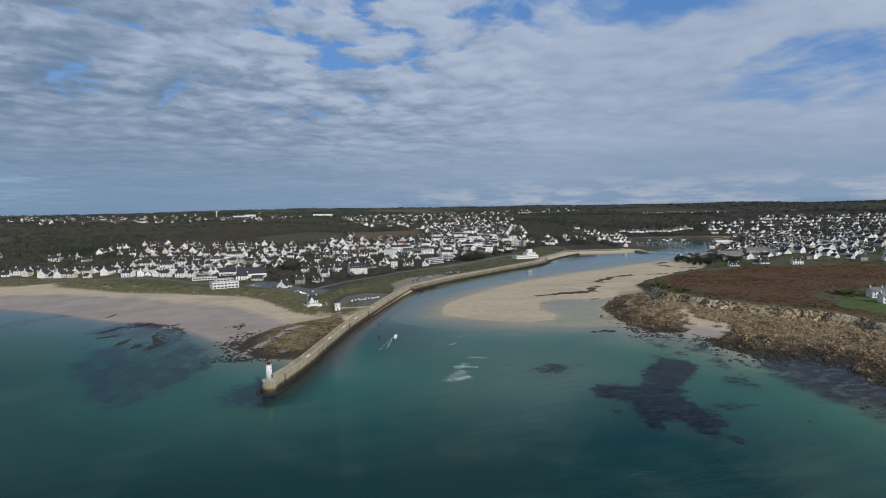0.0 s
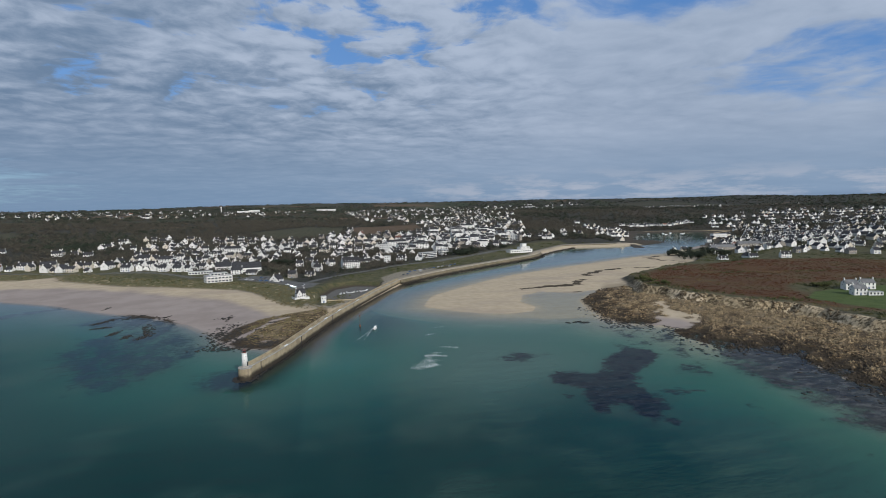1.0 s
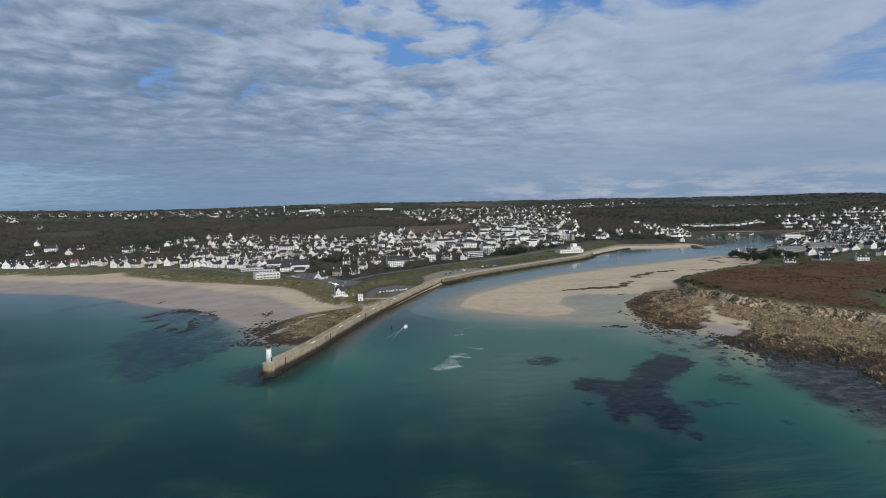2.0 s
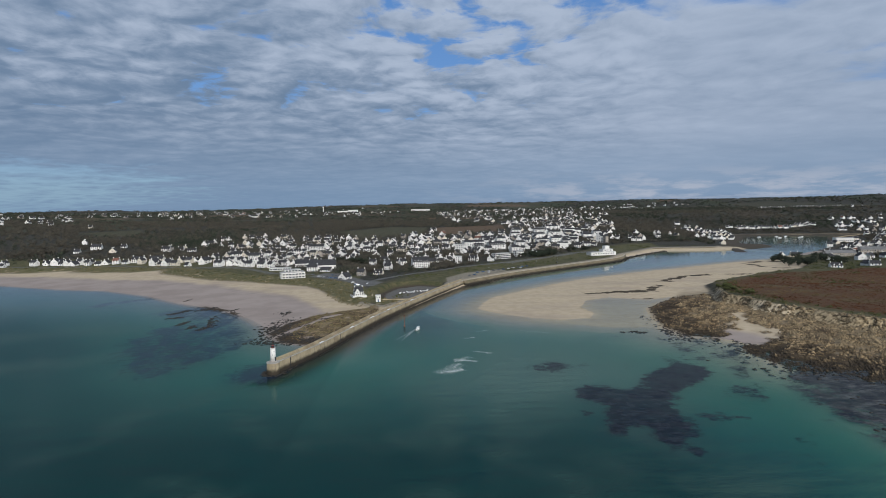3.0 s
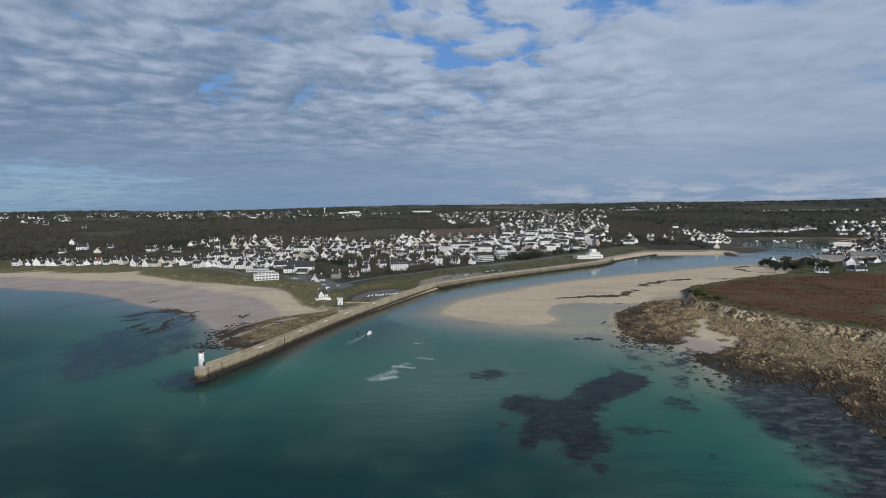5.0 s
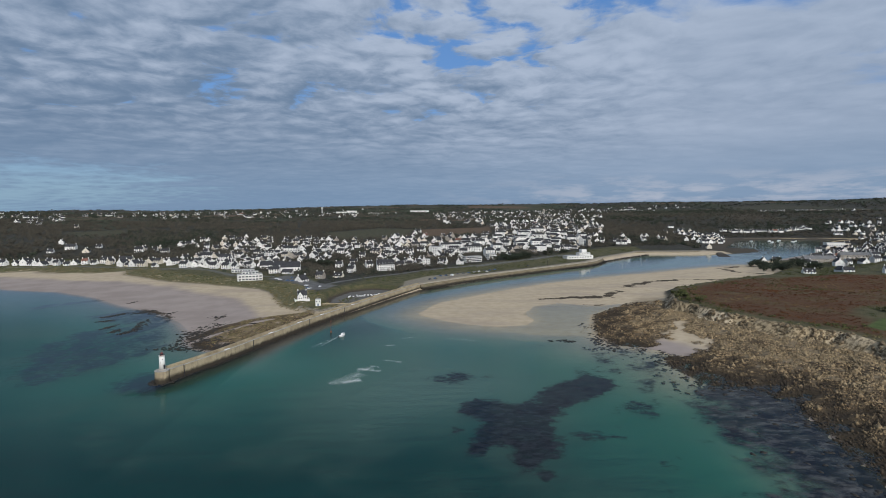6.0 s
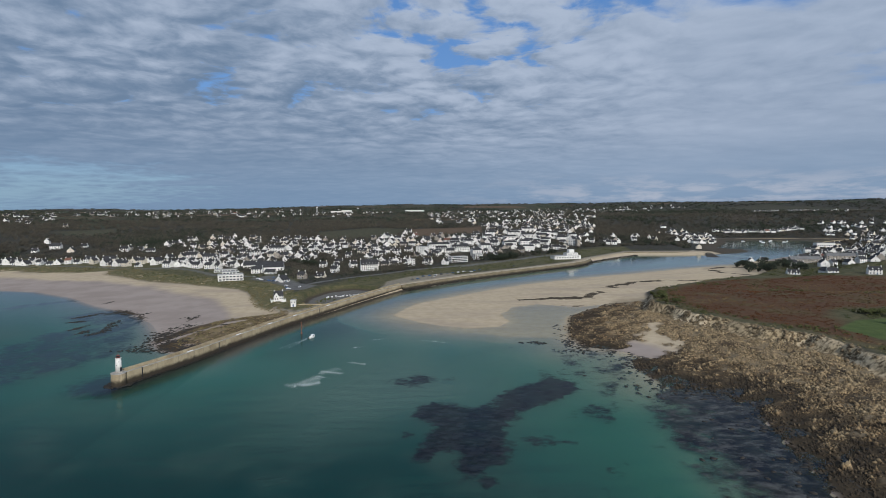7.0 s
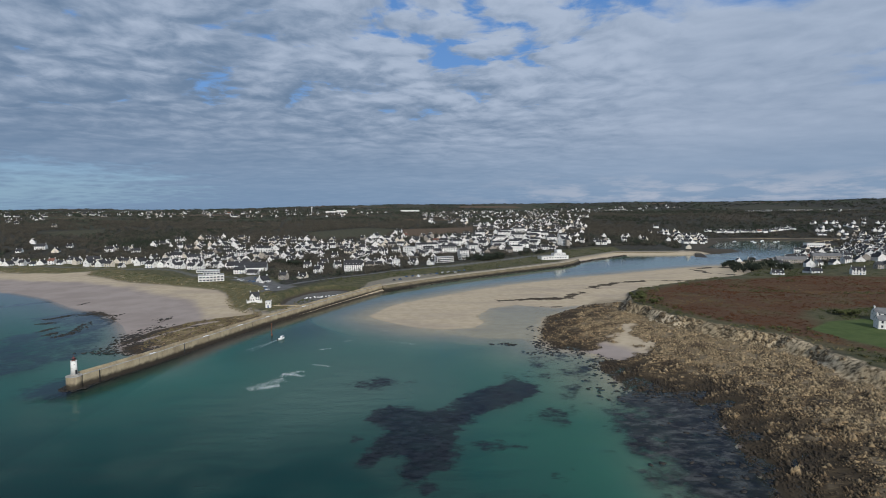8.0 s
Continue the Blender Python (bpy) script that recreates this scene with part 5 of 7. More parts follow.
# seafront hotel: stacked white terraces
NEAR["split"] = True
hotel = big_block("hotel", "white flat-roofed seafront hotel with banded terraces", -78, 342, 26, 15, 6.8, 24, True, 2, 7, True)
balconies(hotel, 26, 15, 6.8, 2, 1.6)
part("upper_floor", box(bmesh.new(), -8, -3, 7.154, 9, 6.5, 9.6), WHITE, hotel)
part("upper_roof", box(bmesh.new(), -8.3, -3.3, 9.604, 9.3, 6.8, 9.9), TERRACE, hotel)
for k in range(5):
    share("window", BAND, hotel, pose(-6.2 + k * 3.4, -3, 7.6))
low = big_block("annexe", "low white annexe with terrace wall behind the dunes", -112, 415, 26, 9, 3.2, 10, True, 1, 8, True)
hall = big_block("hall", "long white hall with wide slate roof and skylights", -62, 432, 34, 19, 4.6, 12, False, 1, 9, False, rise=6.5)
for i in range(7):
    bm = bmesh.new()
    box(bm, -0.6, -0.5, 0, 0.6, 0.5, 0.12)
    part("skylight", bm, GLASS_DARK, hall).matrix_local = pose(-13 + i * 4.3, -4.6, 4.6 + 6.5 * (1 - 4.6 / 9.5) + 0.2, math.degrees(math.atan2(6.5, 9.5)))
hall2 = big_block("hall", "long white hall with dark slate roof", -88, 455, 30, 15, 4.2, 12, False, 1, 7, False, rise=5.0)
NEAR["split"] = False
big_block("apartment_block", "white three-storey apartment block with slate roof", -111, 632, 25, 11, 8.4, -4, False, 3, 9, rise=3.4)
big_block("guest_house", "large white guest house with steep slate roof", 66, 424, 22, 12, 8.0, 14, False, 3, 8, rise=6.0, wings=5)
big_block("tower_block", "narrow white block with flat roof on the esplanade", 118, 465, 7.5, 9, 9.5, -20, True, 3, 2)
flats = big_block("holiday_flats", "white balconied holiday flats facing the river", 183, 510, 26, 10, 8.0, 26, True, 3, 9, True)
balconies(flats, 26, 10, 8.0, 3)
flats = big_block("holiday_flats", "white balconied holiday flats with stepped roof", 213, 540, 13, 10, 8.0, 30, True, 3, 4, True)
balconies(flats, 13, 10, 8.0, 3)
big_block("apartment_block", "tall pale apartment block with flat roof", 130, 600, 17, 13, 13.0, -30, True, 4, 5)
big_block("apartment_block", "long white apartment block with slate roof", 156, 676, 38, 11, 8.5, 18, False, 3, 12, rise=3.0)
big_block("apartment_block", "pale terraced block with dormers", 192, 632, 30, 11, 8.0, 14, False, 3, 10, rise=4.2, wings=7)
big_block("apartment_block", "pale terraced block with dormers", 160, 618, 18, 11, 8.0, 14, False, 3, 6, rise=4.2, wings=4)
big_block("school", "white school block with low roof", 284, 700, 24, 11, 8.0, 14, False, 2, 8, rise=2.6)
big_block("warehouse", "plain white quayside block with low roof", 312, 660, 19, 12, 9.5, -18, False, 1, 3, rise=1.6)
big_block("town_hall", "tall white gabled house above the quay", 425, 806, 12, 11, 13.0, 40, False, 4, 4, rise=6.0)
big_block("church", "small granite church tower above the quay", 432, 790, 7, 7, 15.0, 20, False, 2, 1, wall=GRANITE, rise=4.0)
big_block("town_house", "white gabled house on the slope", 368, 990, 30, 11, 8.5, 6, False, 3, 9, rise=2.8)
big_block("town_house", "long white block on the slope", 335, 960, 26, 10, 7.5, 6, False, 2, 8, rise=2.4)
big_block("stone_terrace", "long grey stone terrace with pale slate roofs", 676, 494, 44, 10, 6.0, -3, False, 2, 14, wall=GRANITE, roof=PALE_ROOF, rise=4.0)
big_block("stone_terrace", "long grey stone terrace with pale slate roofs", 722, 486, 40, 10, 6.0, -14, False, 2, 12, wall=GRANITE, roof=PALE_ROOF, rise=4.0)
TERRACES = [(318, 742, 20, 16), (300, 812, 24, 10), (372, 816, 22, 20), (420, 880, 22, 14), (258, 846, 20, 8), (345, 872, 26, 12), (398, 940, 22, 8), (455, 925, 20, 20), (235, 655, 18, 20), (215, 585, 16, 24),
            (335, 728, 18, 18), (262, 790, 18, 10), (320, 900, 24, 8), (270, 905, 20, 6), (212, 730, 18, 14), (185, 700, 18, 14)]
r7 = random.Random(77)
for x, y, L, turn in TERRACES:
    if not any((x - a) ** 2 + (y - b) ** 2 < (c * 0.8 + L * 0.4) ** 2 for a, b, c in TAKEN):
        H = r7.choice((6.4, 7.6, 8.6))
        big_block("town_house", "long white rendered town house with slate roof", x, y, L, 9.5, H, turn, False, int(H / 2.7), int(L / 3), rise=3.0)
big_block("fish_shed", "long white harbour shed with flat roof", 1010, 905, 36, 16, 7.0, -10, True, 1, 8, True, base=4.2)
big_block("water_company", "far white school block on the hill", -430, 3000, 110, 24, 13, 0, True, 2, 14, True)
big_block("factory", "far long white factory on the ridge", 20, 3180, 120, 26, 15, 0, True, 2, 14, True)
big_block("factory", "far white hangar on the ridge", -400, 3060, 60, 20, 18, 0, True, 2, 6, True)


def lifeboat_station():
    x, y, turn = 361, 601, 24
    root = tagged(new("lifeboat_station"), "white lifeboat station with stepped roof and slipway", "station")
    root.matrix_world = pose(x, y, 5.2, 0, 0, turn)
    TAKEN.append((x, y, 24))
    part("wall", box(bmesh.new(), -26, -6, -3.5, 26, 6, 5.6), WHITE, root)
    part("roof", box(bmesh.new(), -26.3, -6.3, 5.604, 26.3, 6.3, 5.95), TERRACE, root)
    part("upper_floor", box(bmesh.new(), 0, -3.5, 5.954, 22, 5.5, 9.8), WHITE, root)
    part("upper_roof", box(bmesh.new(), -0.3, -3.8, 9.804, 22.3, 5.8, 10.1), TERRACE, root)
    part("turret", box(bmesh.new(), 6, -1.5, 10.104, 16, 4.5, 15.2), WHITE, root, "small white look-out turret")
    for i in range(9):
        share("window", BAND, root, pose(-21 + i * 5.2, -6, 2.4))
    for i in range(6):
        share("window", WIN, root, pose(2.6 + i * 3.4, -3.5, 7.3))
    bm = bmesh.new()
    for c in ((18, -6.4, -0.2), (24, -6.4, -0.2), (24, -30, -6.2), (18, -30, -6.2)):
        bm.verts.new(c)
        bm.verts.new((c[0], c[1], c[2] - 1.2))
    bmesh.ops.convex_hull(bm, input=bm.verts)
    part("slipway", bm, CONCRETE, root, "sloping concrete slipway")


lifeboat_station()


def beach_house():
    """The white house by the jetty root: cross gables, terrace, red door."""
    root = tagged(new("beach_house"), "white seaside house with twin gables and terrace wall", "house")
    root.matrix_world = pose(15, 207, height_of(15, 207) + 0.2, 0, 0, 20) @ Matrix.Diagonal((0.82, 0.82, 0.82, 1))
    TAKEN.append((15, 209, 9))
    part("wall", gabled(bmesh.new(), 9.5, 7, 4.6, 9.0), WHITE, root)
    part("roof", gable_roof(bmesh.new(), 9.5, 7, 4.6, 9.0), SLATE, root)
    wing = part("wing_wall", gabled(bmesh.new(), 6.5, 5, 4.6, 8.2), WHITE, root, "white gabled wing")
    wing.matrix_local = pose(-2.5, -3.0, 0, 0, 0, 90)
    part("wing_roof", gable_roof(bmesh.new(), 6.5, 5, 4.6, 8.2), SLATE, root).matrix_local = pose(-2.5, -3.0, 0, 0, 0, 90)
    for s in (-1, 1):
        share("chimney", CHIMNEY, root, pose(s * 4.2, 0.3, 9.0))
    for x, y, z in ((-3.6, -6.27, 0.9), (-1.4, -6.27, 0.9), (-2.5, -6.27, 3.8), (1.4, -3.5, 0.9), (3.4, -3.5, 0.9), (1.4, -3.5, 3.0), (3.4, -3.5, 3.0)):
        share("window", WIN_SMALL if z > 3 else WIN, root, pose(x, y, z))
    for y, z in ((-1.2, 0.9), (1.4, 0.9), (0, 5.0)):
        share("window", WIN, root, pose(4.75, y, z, 0, 0, 90))
    bm = bmesh.new()
    box(bm, -8, -9.2, -2.2, 7, -8.8, 0.9)
    box(bm, 6.6, -8.796, -2.2, 7, 4, 0.9)
    box(bm, -8, -8.796, -2.2, -7.6, 4, 0.9)
    part("terrace_wall", bm, WHITE, root)
    part("terrace", box(bmesh.new(), -7.6, -8.79, -2.2, 6.6, 3.9, -0.02), CONCRETE, root)


def signal_hut():
    root = tagged(new("signal_hut"), "square white watch hut with flat roof at the jetty root", "hut")
    root.matrix_world = pose(35, 180, height_of(35, 180) - 0.1, 0, 0, 8)
    TAKEN.append((35, 180, 4))
    part("wall", box(bmesh.new(), -2.0, -2.0, -1.5, 2.0, 2.0, 5.0), WHITE, root)
    part("cornice", box(bmesh.new(), -2.25, -2.25, 5.004, 2.25, 2.25, 5.4), WHITE, root)
    part("roof", box(bmesh.new(), -2.0, -2.0, 5.404, 2.0, 2.0, 5.7), TERRACE, root)
    for x in (-1.0, 1.0):
        share("window", WIN_SMALL, root, pose(x, -2.0, 3.4))
        share("window", WIN_SMALL, root, pose(2.0, x, 3.4, 0, 0, 90))
    share("door", DOOR, root, pose(0, -2.0, 0.05))


NEAR["split"] = True
beach_house()
signal_hut()
NEAR["split"] = False


def villa():
    """White house group on the headland lawn: two tall houses, a lower one and a glazed lean-to."""
    for x, y, L, W, st, turn, lab in ((453, 84, 9.5, 7.5, 2, -20, "white two-storey villa with two chimneys on a lawn"), (467, 82, 10, 7.5, 2, -20, "white rear villa with two chimneys on a lawn"),
                                      (437.5, 64, 9, 7, 2, -20, "small white villa with slate roof on a lawn")):
        h = house(L, W, st, 2, WHITE, PALE_ROOF, 0, lab, "villa", 0.75)
        h.matrix_world = pose(x, y, height_of(x, y) - 0.1, 0, 0, turn)
        TAKEN.append((x, y, 8))
    root = tagged(new("sun_lounge"), "low white lean-to with glazed front beside the villa", "building")
    root.matrix_world = pose(446, 58.5, height_of(446, 58.5) - 0.1, 0, 0, -20)
    part("wall", box(bmesh.new(), -5, -2.5, -1, 5, 2.5, 2.6), WHITE, root)
    part("roof", box(bmesh.new(), -5.2, -2.7, 2.604, 5.2, 2.7, 2.9), TERRACE, root)
    for i in range(4):
        share("window", WIN, root, pose(-3.6 + i * 2.4, -2.5, 0.8))


villa()
fill([(-255, 640), (-262, 760), (-220, 850), (-150, 880), (-2, 830), (36, 665), (0, 560), (-68, 480), (-132, 500), (-230, 560)], 78, 11, (8, 13), 0.85, 0.65)
fill([(4, 819), (71, 1049), (225, 1183), (438, 1470), (637, 1507), (592, 1184), (477, 873), (365, 720), (262, 620), (160, 560), (94, 500), (42, 554)], 200, 12, (9, 16), 0.7, 0.5)
fill([(112, 2610), (500, 2800), (803, 2400), (800, 1800), (673, 1500), (425, 1480), (225, 1240), (119, 1400)], 170, 13, (9, 15))
fill([(-1300, 2250), (-351, 2934), (0, 2800), (-100, 2200), (-835, 1700)], 60, 14, (9, 16))
fill([(860, 1100), (740, 1000), (760, 960), (850, 1040), (960, 1280), (900, 1400), (800, 1300)], 40, 15, (10, 15), 0.6, 0.3)
fill([(1401, 1500), (2037, 1750), (2585, 1726), (1500, 700), (818, 345), (700, 345), (650, 400), (700, 530), (860, 600), (1000, 720), (1150, 980)], 420, 16, (8, 13), 0.75, 0.2)
fill([(640, 470), (700, 380), (830, 350), (1050, 480), (1000, 700), (930, 780), (760, 600)], 90, 20, (8, 13), 0.55, 0.3)
fill([(1500, 2100), (2111, 2590), (2600, 2164), (2100, 1900)], 50, 17, (10, 18))
fill([(-1500, 900), (-700, 760), (-560, 900), (-600, 1200), (-1200, 1500)], 16, 18)
fill([(500, 860), (620, 880), (700, 1050), (560, 1000)], 8, 19)
fill([(-2400, 2500), (-1200, 3400), (-300, 3700), (-200, 3000), (-1300, 2300)], 80, 21, (10, 18))
fill([(150, 2650), (700, 3500), (1900, 3300), (1400, 2700), (900, 2300)], 130, 22, (10, 18))
fill([(-1900, 1500), (-1000, 2100), (-500, 1900), (-1000, 1400)], 40, 23, (9, 15))


def terrace_row(line, seed):
    """A row of joined houses along the sea road."""
    r = random.Random(seed)
    pts = curve_through(line, 1.0)
    k = 0
    while k < len(pts) - 8:
        L = r.choice((6.5, 7.5, 9, 10.5))
        x, y = pts[min(k + int(L / 2), len(pts) - 1)]
        d = pts[min(k + int(L), len(pts) - 1)] - pts[k]
        k += int(L) + (r.choice((0, 2, 6, 12)))
        if not any((x - a) ** 2 + (y - b) ** 2 < (c * 0.8 + L * 0.42) ** 2 for a, b, c in TAKEN):
            put_house(x, y, L, r.random() < 0.3, r.choice(["white"] * 5 + ["cream"] * 2), math.degrees(math.atan2(d[1], d[0])) , r.choice((1, 2, 2)))


terrace_row([(-500, 528), (-440, 527), (-383, 528), (-300, 508), (-255, 494)], 31)
terrace_row([(-235, 520), (-160, 490), (-110, 452)], 32)
terrace_row([(-215, 470), (-170, 452), (-128, 440)], 33)
terrace_row([(-205, 500), (-150, 476), (-100, 468)], 34)
terrace_row([(-190, 560), (-120, 540), (-50, 520)], 35)
terrace_row([(20, 440), (70, 470), (110, 500)], 37)
terrace_row([(1020, 1392), (1110, 1388), (1200, 1372), (1300, 1408)], 39)
raise_houses()

# ---- plants, rocks ----
CLIFF_ROCK = plain("dark_cliff_rock", (0.21, 0.158, 0.095), 0.28, 0.5, 0.9)
WEED_ROCK = plain("weed_covered_rock", (0.030, 0.025, 0.019), 0.2, 0.6, 0.7)


def ico():
    bm = bmesh.new()
    bmesh.ops.create_icosphere(bm, subdivisions=1, radius=1.0)
    bm.verts.index_update()
    v = np.array([p.co[:] for p in bm.verts])
    f = np.array([[q.index for q in p.verts] for p in bm.faces])
    bm.free()
    return v, f


ICO_V, ICO_F = ico()


OCT_V = np.array([(1, 0, 0), (-0.8, 0.2, 0), (0.1, 1, 0), (0, -0.9, 0.1), (0.15, 0.1, 1), (0, 0, -1)], float)
OCT_F = np.array([(0, 2, 4), (2, 1, 4), (1, 3, 4), (3, 0, 4), (2, 0, 5), (1, 2, 5), (3, 1, 5), (0, 3, 5)])


def heap(name, centres, sizes, mat, label, category, jitter=0.3, seed=1, smooth=False, spin=math.tau, shard=False):
    """Many rough lumps or shards in one mesh: centres (n, 3), half-sizes (n, 3)."""
    r = np.random.RandomState(seed)
    base, tris = (OCT_V, OCT_F) if shard else (ICO_V, ICO_F)
    n, k = len(centres), len(base)
    v = base[None] * (1 + r.uniform(-jitter, jitter, (n, k, 1)))
    v = v * sizes[:, None, :]
    a = r.uniform(-0.5, 0.5, n) * spin + 0.9
    c, s = np.cos(a)[:, None], np.sin(a)[:, None]
    v = np.stack([v[..., 0] * c - v[..., 1] * s, v[..., 0] * s + v[..., 1] * c, v[..., 2]], -1)
    v = (v + centres[:, None, :]).reshape(-1, 3)
    f = (tris[None] + (np.arange(n) * k)[:, None, None]).reshape(-1, 3)
    return tagged(raw(name, v, f, mat, smooth), label, category, kind="stuff")


def raw(name, v, f, mat, smooth=False):
    me = bpy.data.meshes.new(name)
    me.vertices.add(len(v))
    me.vertices.foreach_set("co", np.ascontiguousarray(v, dtype=np.float32).ravel())
    me.loops.add(f.size)
    me.loops.foreach_set("vertex_index", np.ascontiguousarray(f, dtype=np.int32).ravel())
    me.polygons.add(len(f))
    me.polygons.foreach_set("loop_start", np.arange(0, f.size, f.shape[1], dtype=np.int32))
    me.update(calc_edges=True)
    if smooth:
        me.shade_smooth()
    me.materials.append(mat)
    return new(name, me)


def crown_points(n, r):
    """Directions and depths of the leaves in a crown."""
    d = r.normal(size=(n, 3))
    d /= np.linalg.norm(d, axis=1)[:, None]
    return d * r.uniform(0.55, 1.08, (n, 1))


def leaves(name, trees, mat, label, category, per=26, seed=2, leaf=0.34):
    """Crowns of far woods: each tree (x, y, z, half width, height) a loose ball of leaf clumps."""
    r = np.random.RandomState(seed)
    t = np.asarray(trees, float)
    n = len(t)
    off = crown_points(n * per, r).reshape(n, per, 3)
    off[..., 2] = off[..., 2] * 0.5 + 0.5
    lob = 1 + 0.35 * np.sin(off[..., :1] * 3 + t[:, None, :1]) * np.cos(off[..., 1:2] * 3 + t[:, None, 1:2])
    base = t[:, None, :3] + off * lob * np.stack([t[:, 3], t[:, 3], t[:, 4]], -1)[:, None, :]
    size = (t[:, 3] * leaf)[:, None, None, None]
    tri = r.normal(size=(n, per, 4, 3)) * np.array([1, 1, 0.8])
    tri = tri / np.linalg.norm(tri, axis=-1, keepdims=True) * size * r.uniform(0.7, 1.5, (n, per, 1, 1))
    v = (base[:, :, None, :] + tri).reshape(-1, 3)
    f = (np.arange(n * per)[:, None, None] * 4 + np.array([[0, 1, 2], [0, 3, 1]])[None]).reshape(-1, 3)
    return tagged(raw(name, v, f, mat), label, category, kind="stuff")


TK = np.array(TAKEN)


def clear_of_houses(x, y, room):
    """Which places lie clear of the houses."""
    ok = np.ones(len(x), bool)
    for a, b, c in TK:
        ok &= (x - a) ** 2 + (y - b) ** 2 > (c + room) ** 2
    return ok


def strewn(n, seed, near, far, lo=-0.82, hi=1.0):
    """Places spread evenly as seen from the sea: by bearing and by the ratio of distance."""
    r = np.random.RandomState(seed)
    a = r.uniform(lo, hi, n)
    d = np.exp(r.uniform(math.log(near), math.log(far), n))
    return 110 + d * np.sin(a), -250 + d * np.cos(a), d, r


def woods():
    x, y, d, r = strewn(70000, 5, 640, 4650)
    h, cover = heights(x, y)
    inland = np.maximum(inside_distance(x, y, LAND_TOWN), inside_distance(x, y, LAND_HEAD))
    density = 0.80 + ripple(x, y, 260, 71) * 0.8 + 0.45 * ease(x, 450, 700) * (d < 3400)
    field = cover["farm"] > 0.5
    keep = (h > 3.5) & (inland > 25) & (r.uniform(size=len(x)) < density) & (clear_of_houses(x, y, 13) | ((r.uniform(size=len(x)) < 0.26) & clear_of_houses(x, y, 3.5))) & (r.uniform(size=len(x)) < np.where(field, 0.75, 1.0))
    keep &= cover["open"] < 0.2
    keep &= ~((x < -50) & (inland < 78) & (y < 600))
    keep &= ~((y < 420) & (x > 330) & (x < 800)) & (cover["tarmac"] < 0.3) & ~((x > 20) & (inland < 75) & (y < 900) & (x < 660))
    x, y, d, h = x[keep], y[keep], d[keep], h[keep]
    z = np.array([height_of(a, b) for a, b in zip(x, y)])
    wide = r.uniform(2.2, 4.2, len(x)) * np.interp(d, [700, 1500, 4600], [0.9, 1.4, 2.6])
    tall = r.uniform(4.5, 8.5, len(x)) * np.interp(d, [700, 1500, 4600], [0.85, 0.95, 0.9])
    # share of evergreens rises with distance; their cooler tone stands in for haze
    ever_hazed = (ripple(x, y, 180, 75) + r.uniform(-0.5, 0.5, len(x))) > np.interp(d, [1200, 2000, 3200], [0.42, 0.22, -0.15])
    t = np.stack([x, y, z - 0.3, wide, tall], 1)
    near = d < 2100
    leaves("bare_woodland", t[~ever_hazed & near], TWIG, "leafless grey-brown winter woodland over the hills", "woodland", 26, 6, 0.30)
    leaves("evergreen_woodland", t[ever_hazed & near], LEAF, "dark evergreen trees and hedges among fields and houses", "woodland", 24, 7, 0.32)
    leaves("far_bare_woodland", t[~ever_hazed & ~near], TWIG, "leafless grey-brown woodland on the far slopes", "woodland", 10, 16, 0.46)
    leaves("far_evergreen_woodland", t[ever_hazed & ~near], LEAF, "dark cool evergreen woodland on the far ridge, toned for haze", "woodland", 10, 17, 0.46)
    return t


woods()


def shrubs():
    x, y, d, r = strewn(16000, 8, 560, 1500)
    h, cover = heights(x, y)
    inland = np.maximum(inside_distance(x, y, LAND_TOWN), inside_distance(x, y, LAND_HEAD))
    keep = (h > 4) & (inland > 45) & clear_of_houses(x, y, 0.5) & (cover["tarmac"] < 0.2) & ~((x > 300) & (x < 800) & (y < 400)) & (cover["track"] < 0.2)
    keep &= ~((x > 20) & (inland < 75) & (y < 900) & (x < 660))
    keep &= (r.uniform(size=len(x)) < 0.62) & (cover["open"] < 0.2) & ~((x < -50) & (inland < 62) & (y < 600))
    x, y = x[keep], y[keep]
    z = np.array([height_of(a, b) for a, b in zip(x, y)])
    t = np.stack([x, y, z - 0.2, r.uniform(1.0, 2.6, len(x)), r.uniform(1.0, 3.0, len(x))], 1)
    pick = r.uniform(size=len(x)) < 0.75
    leaves("garden_hedges", t[pick], LEAF, "dark green garden hedges and shrubs between houses", "hedge", 18, 9)
    leaves("garden_shrubs", t[~pick], TWIG, "brown leafless garden shrubs between houses", "shrub", 18, 10)


shrubs()


def moor_cover():
    r = np.random.RandomState(21)
    x, y = r.uniform(318, 800, 30000), r.uniform(-120, 430, 30000)
    h, cover = heights(x, y)
    d = inside_distance(x, y, LAND_HEAD)
    fern = (cover["bracken"] > 0.6) & (r.uniform(size=len(x)) < 0.75)
    z = np.array([height_of(a, b) for a, b in zip(x, y)])
    t = np.stack([x, y, z - 0.15, r.uniform(0.6, 1.5, len(x)), r.uniform(0.5, 1.1, len(x))], 1)
    low = t[fern].copy()
    low[:, 4] *= 0.55
    leaves("bracken", low, FERN, "rust-brown dead bracken covering the headland moor", "bracken", 8, 22, 0.42)
    rough = (d > 7) & ~(cover["lawn"] > 0.1) & (ripple(x, y, 34, 77) > np.where(cover["bracken"] > 0.5, np.interp(d, [10, 42], [-0.25, 0.40]), 0.0)) & (r.uniform(size=len(x)) < 0.36) & clear_of_houses(x, y, 3)
    t2 = t[rough].copy()
    t2[:, 3] *= 1.25
    t2[:, 4] *= 1.5
    leaves("gorse", t2, GORSE, "low olive gorse and bramble thickets on the moor", "shrub", 12, 23, 0.36)
    edge = (d > 6.5) & (d < 14 + 7 * ripple(x, y, 12, 25)) & (y > -100) & (r.uniform(size=len(x)) < 0.45)
    leaves("cliff_grass", t[edge], MARRAM, "tawny grass tufts along the cliff edge", "grass", 9, 24, 0.36)


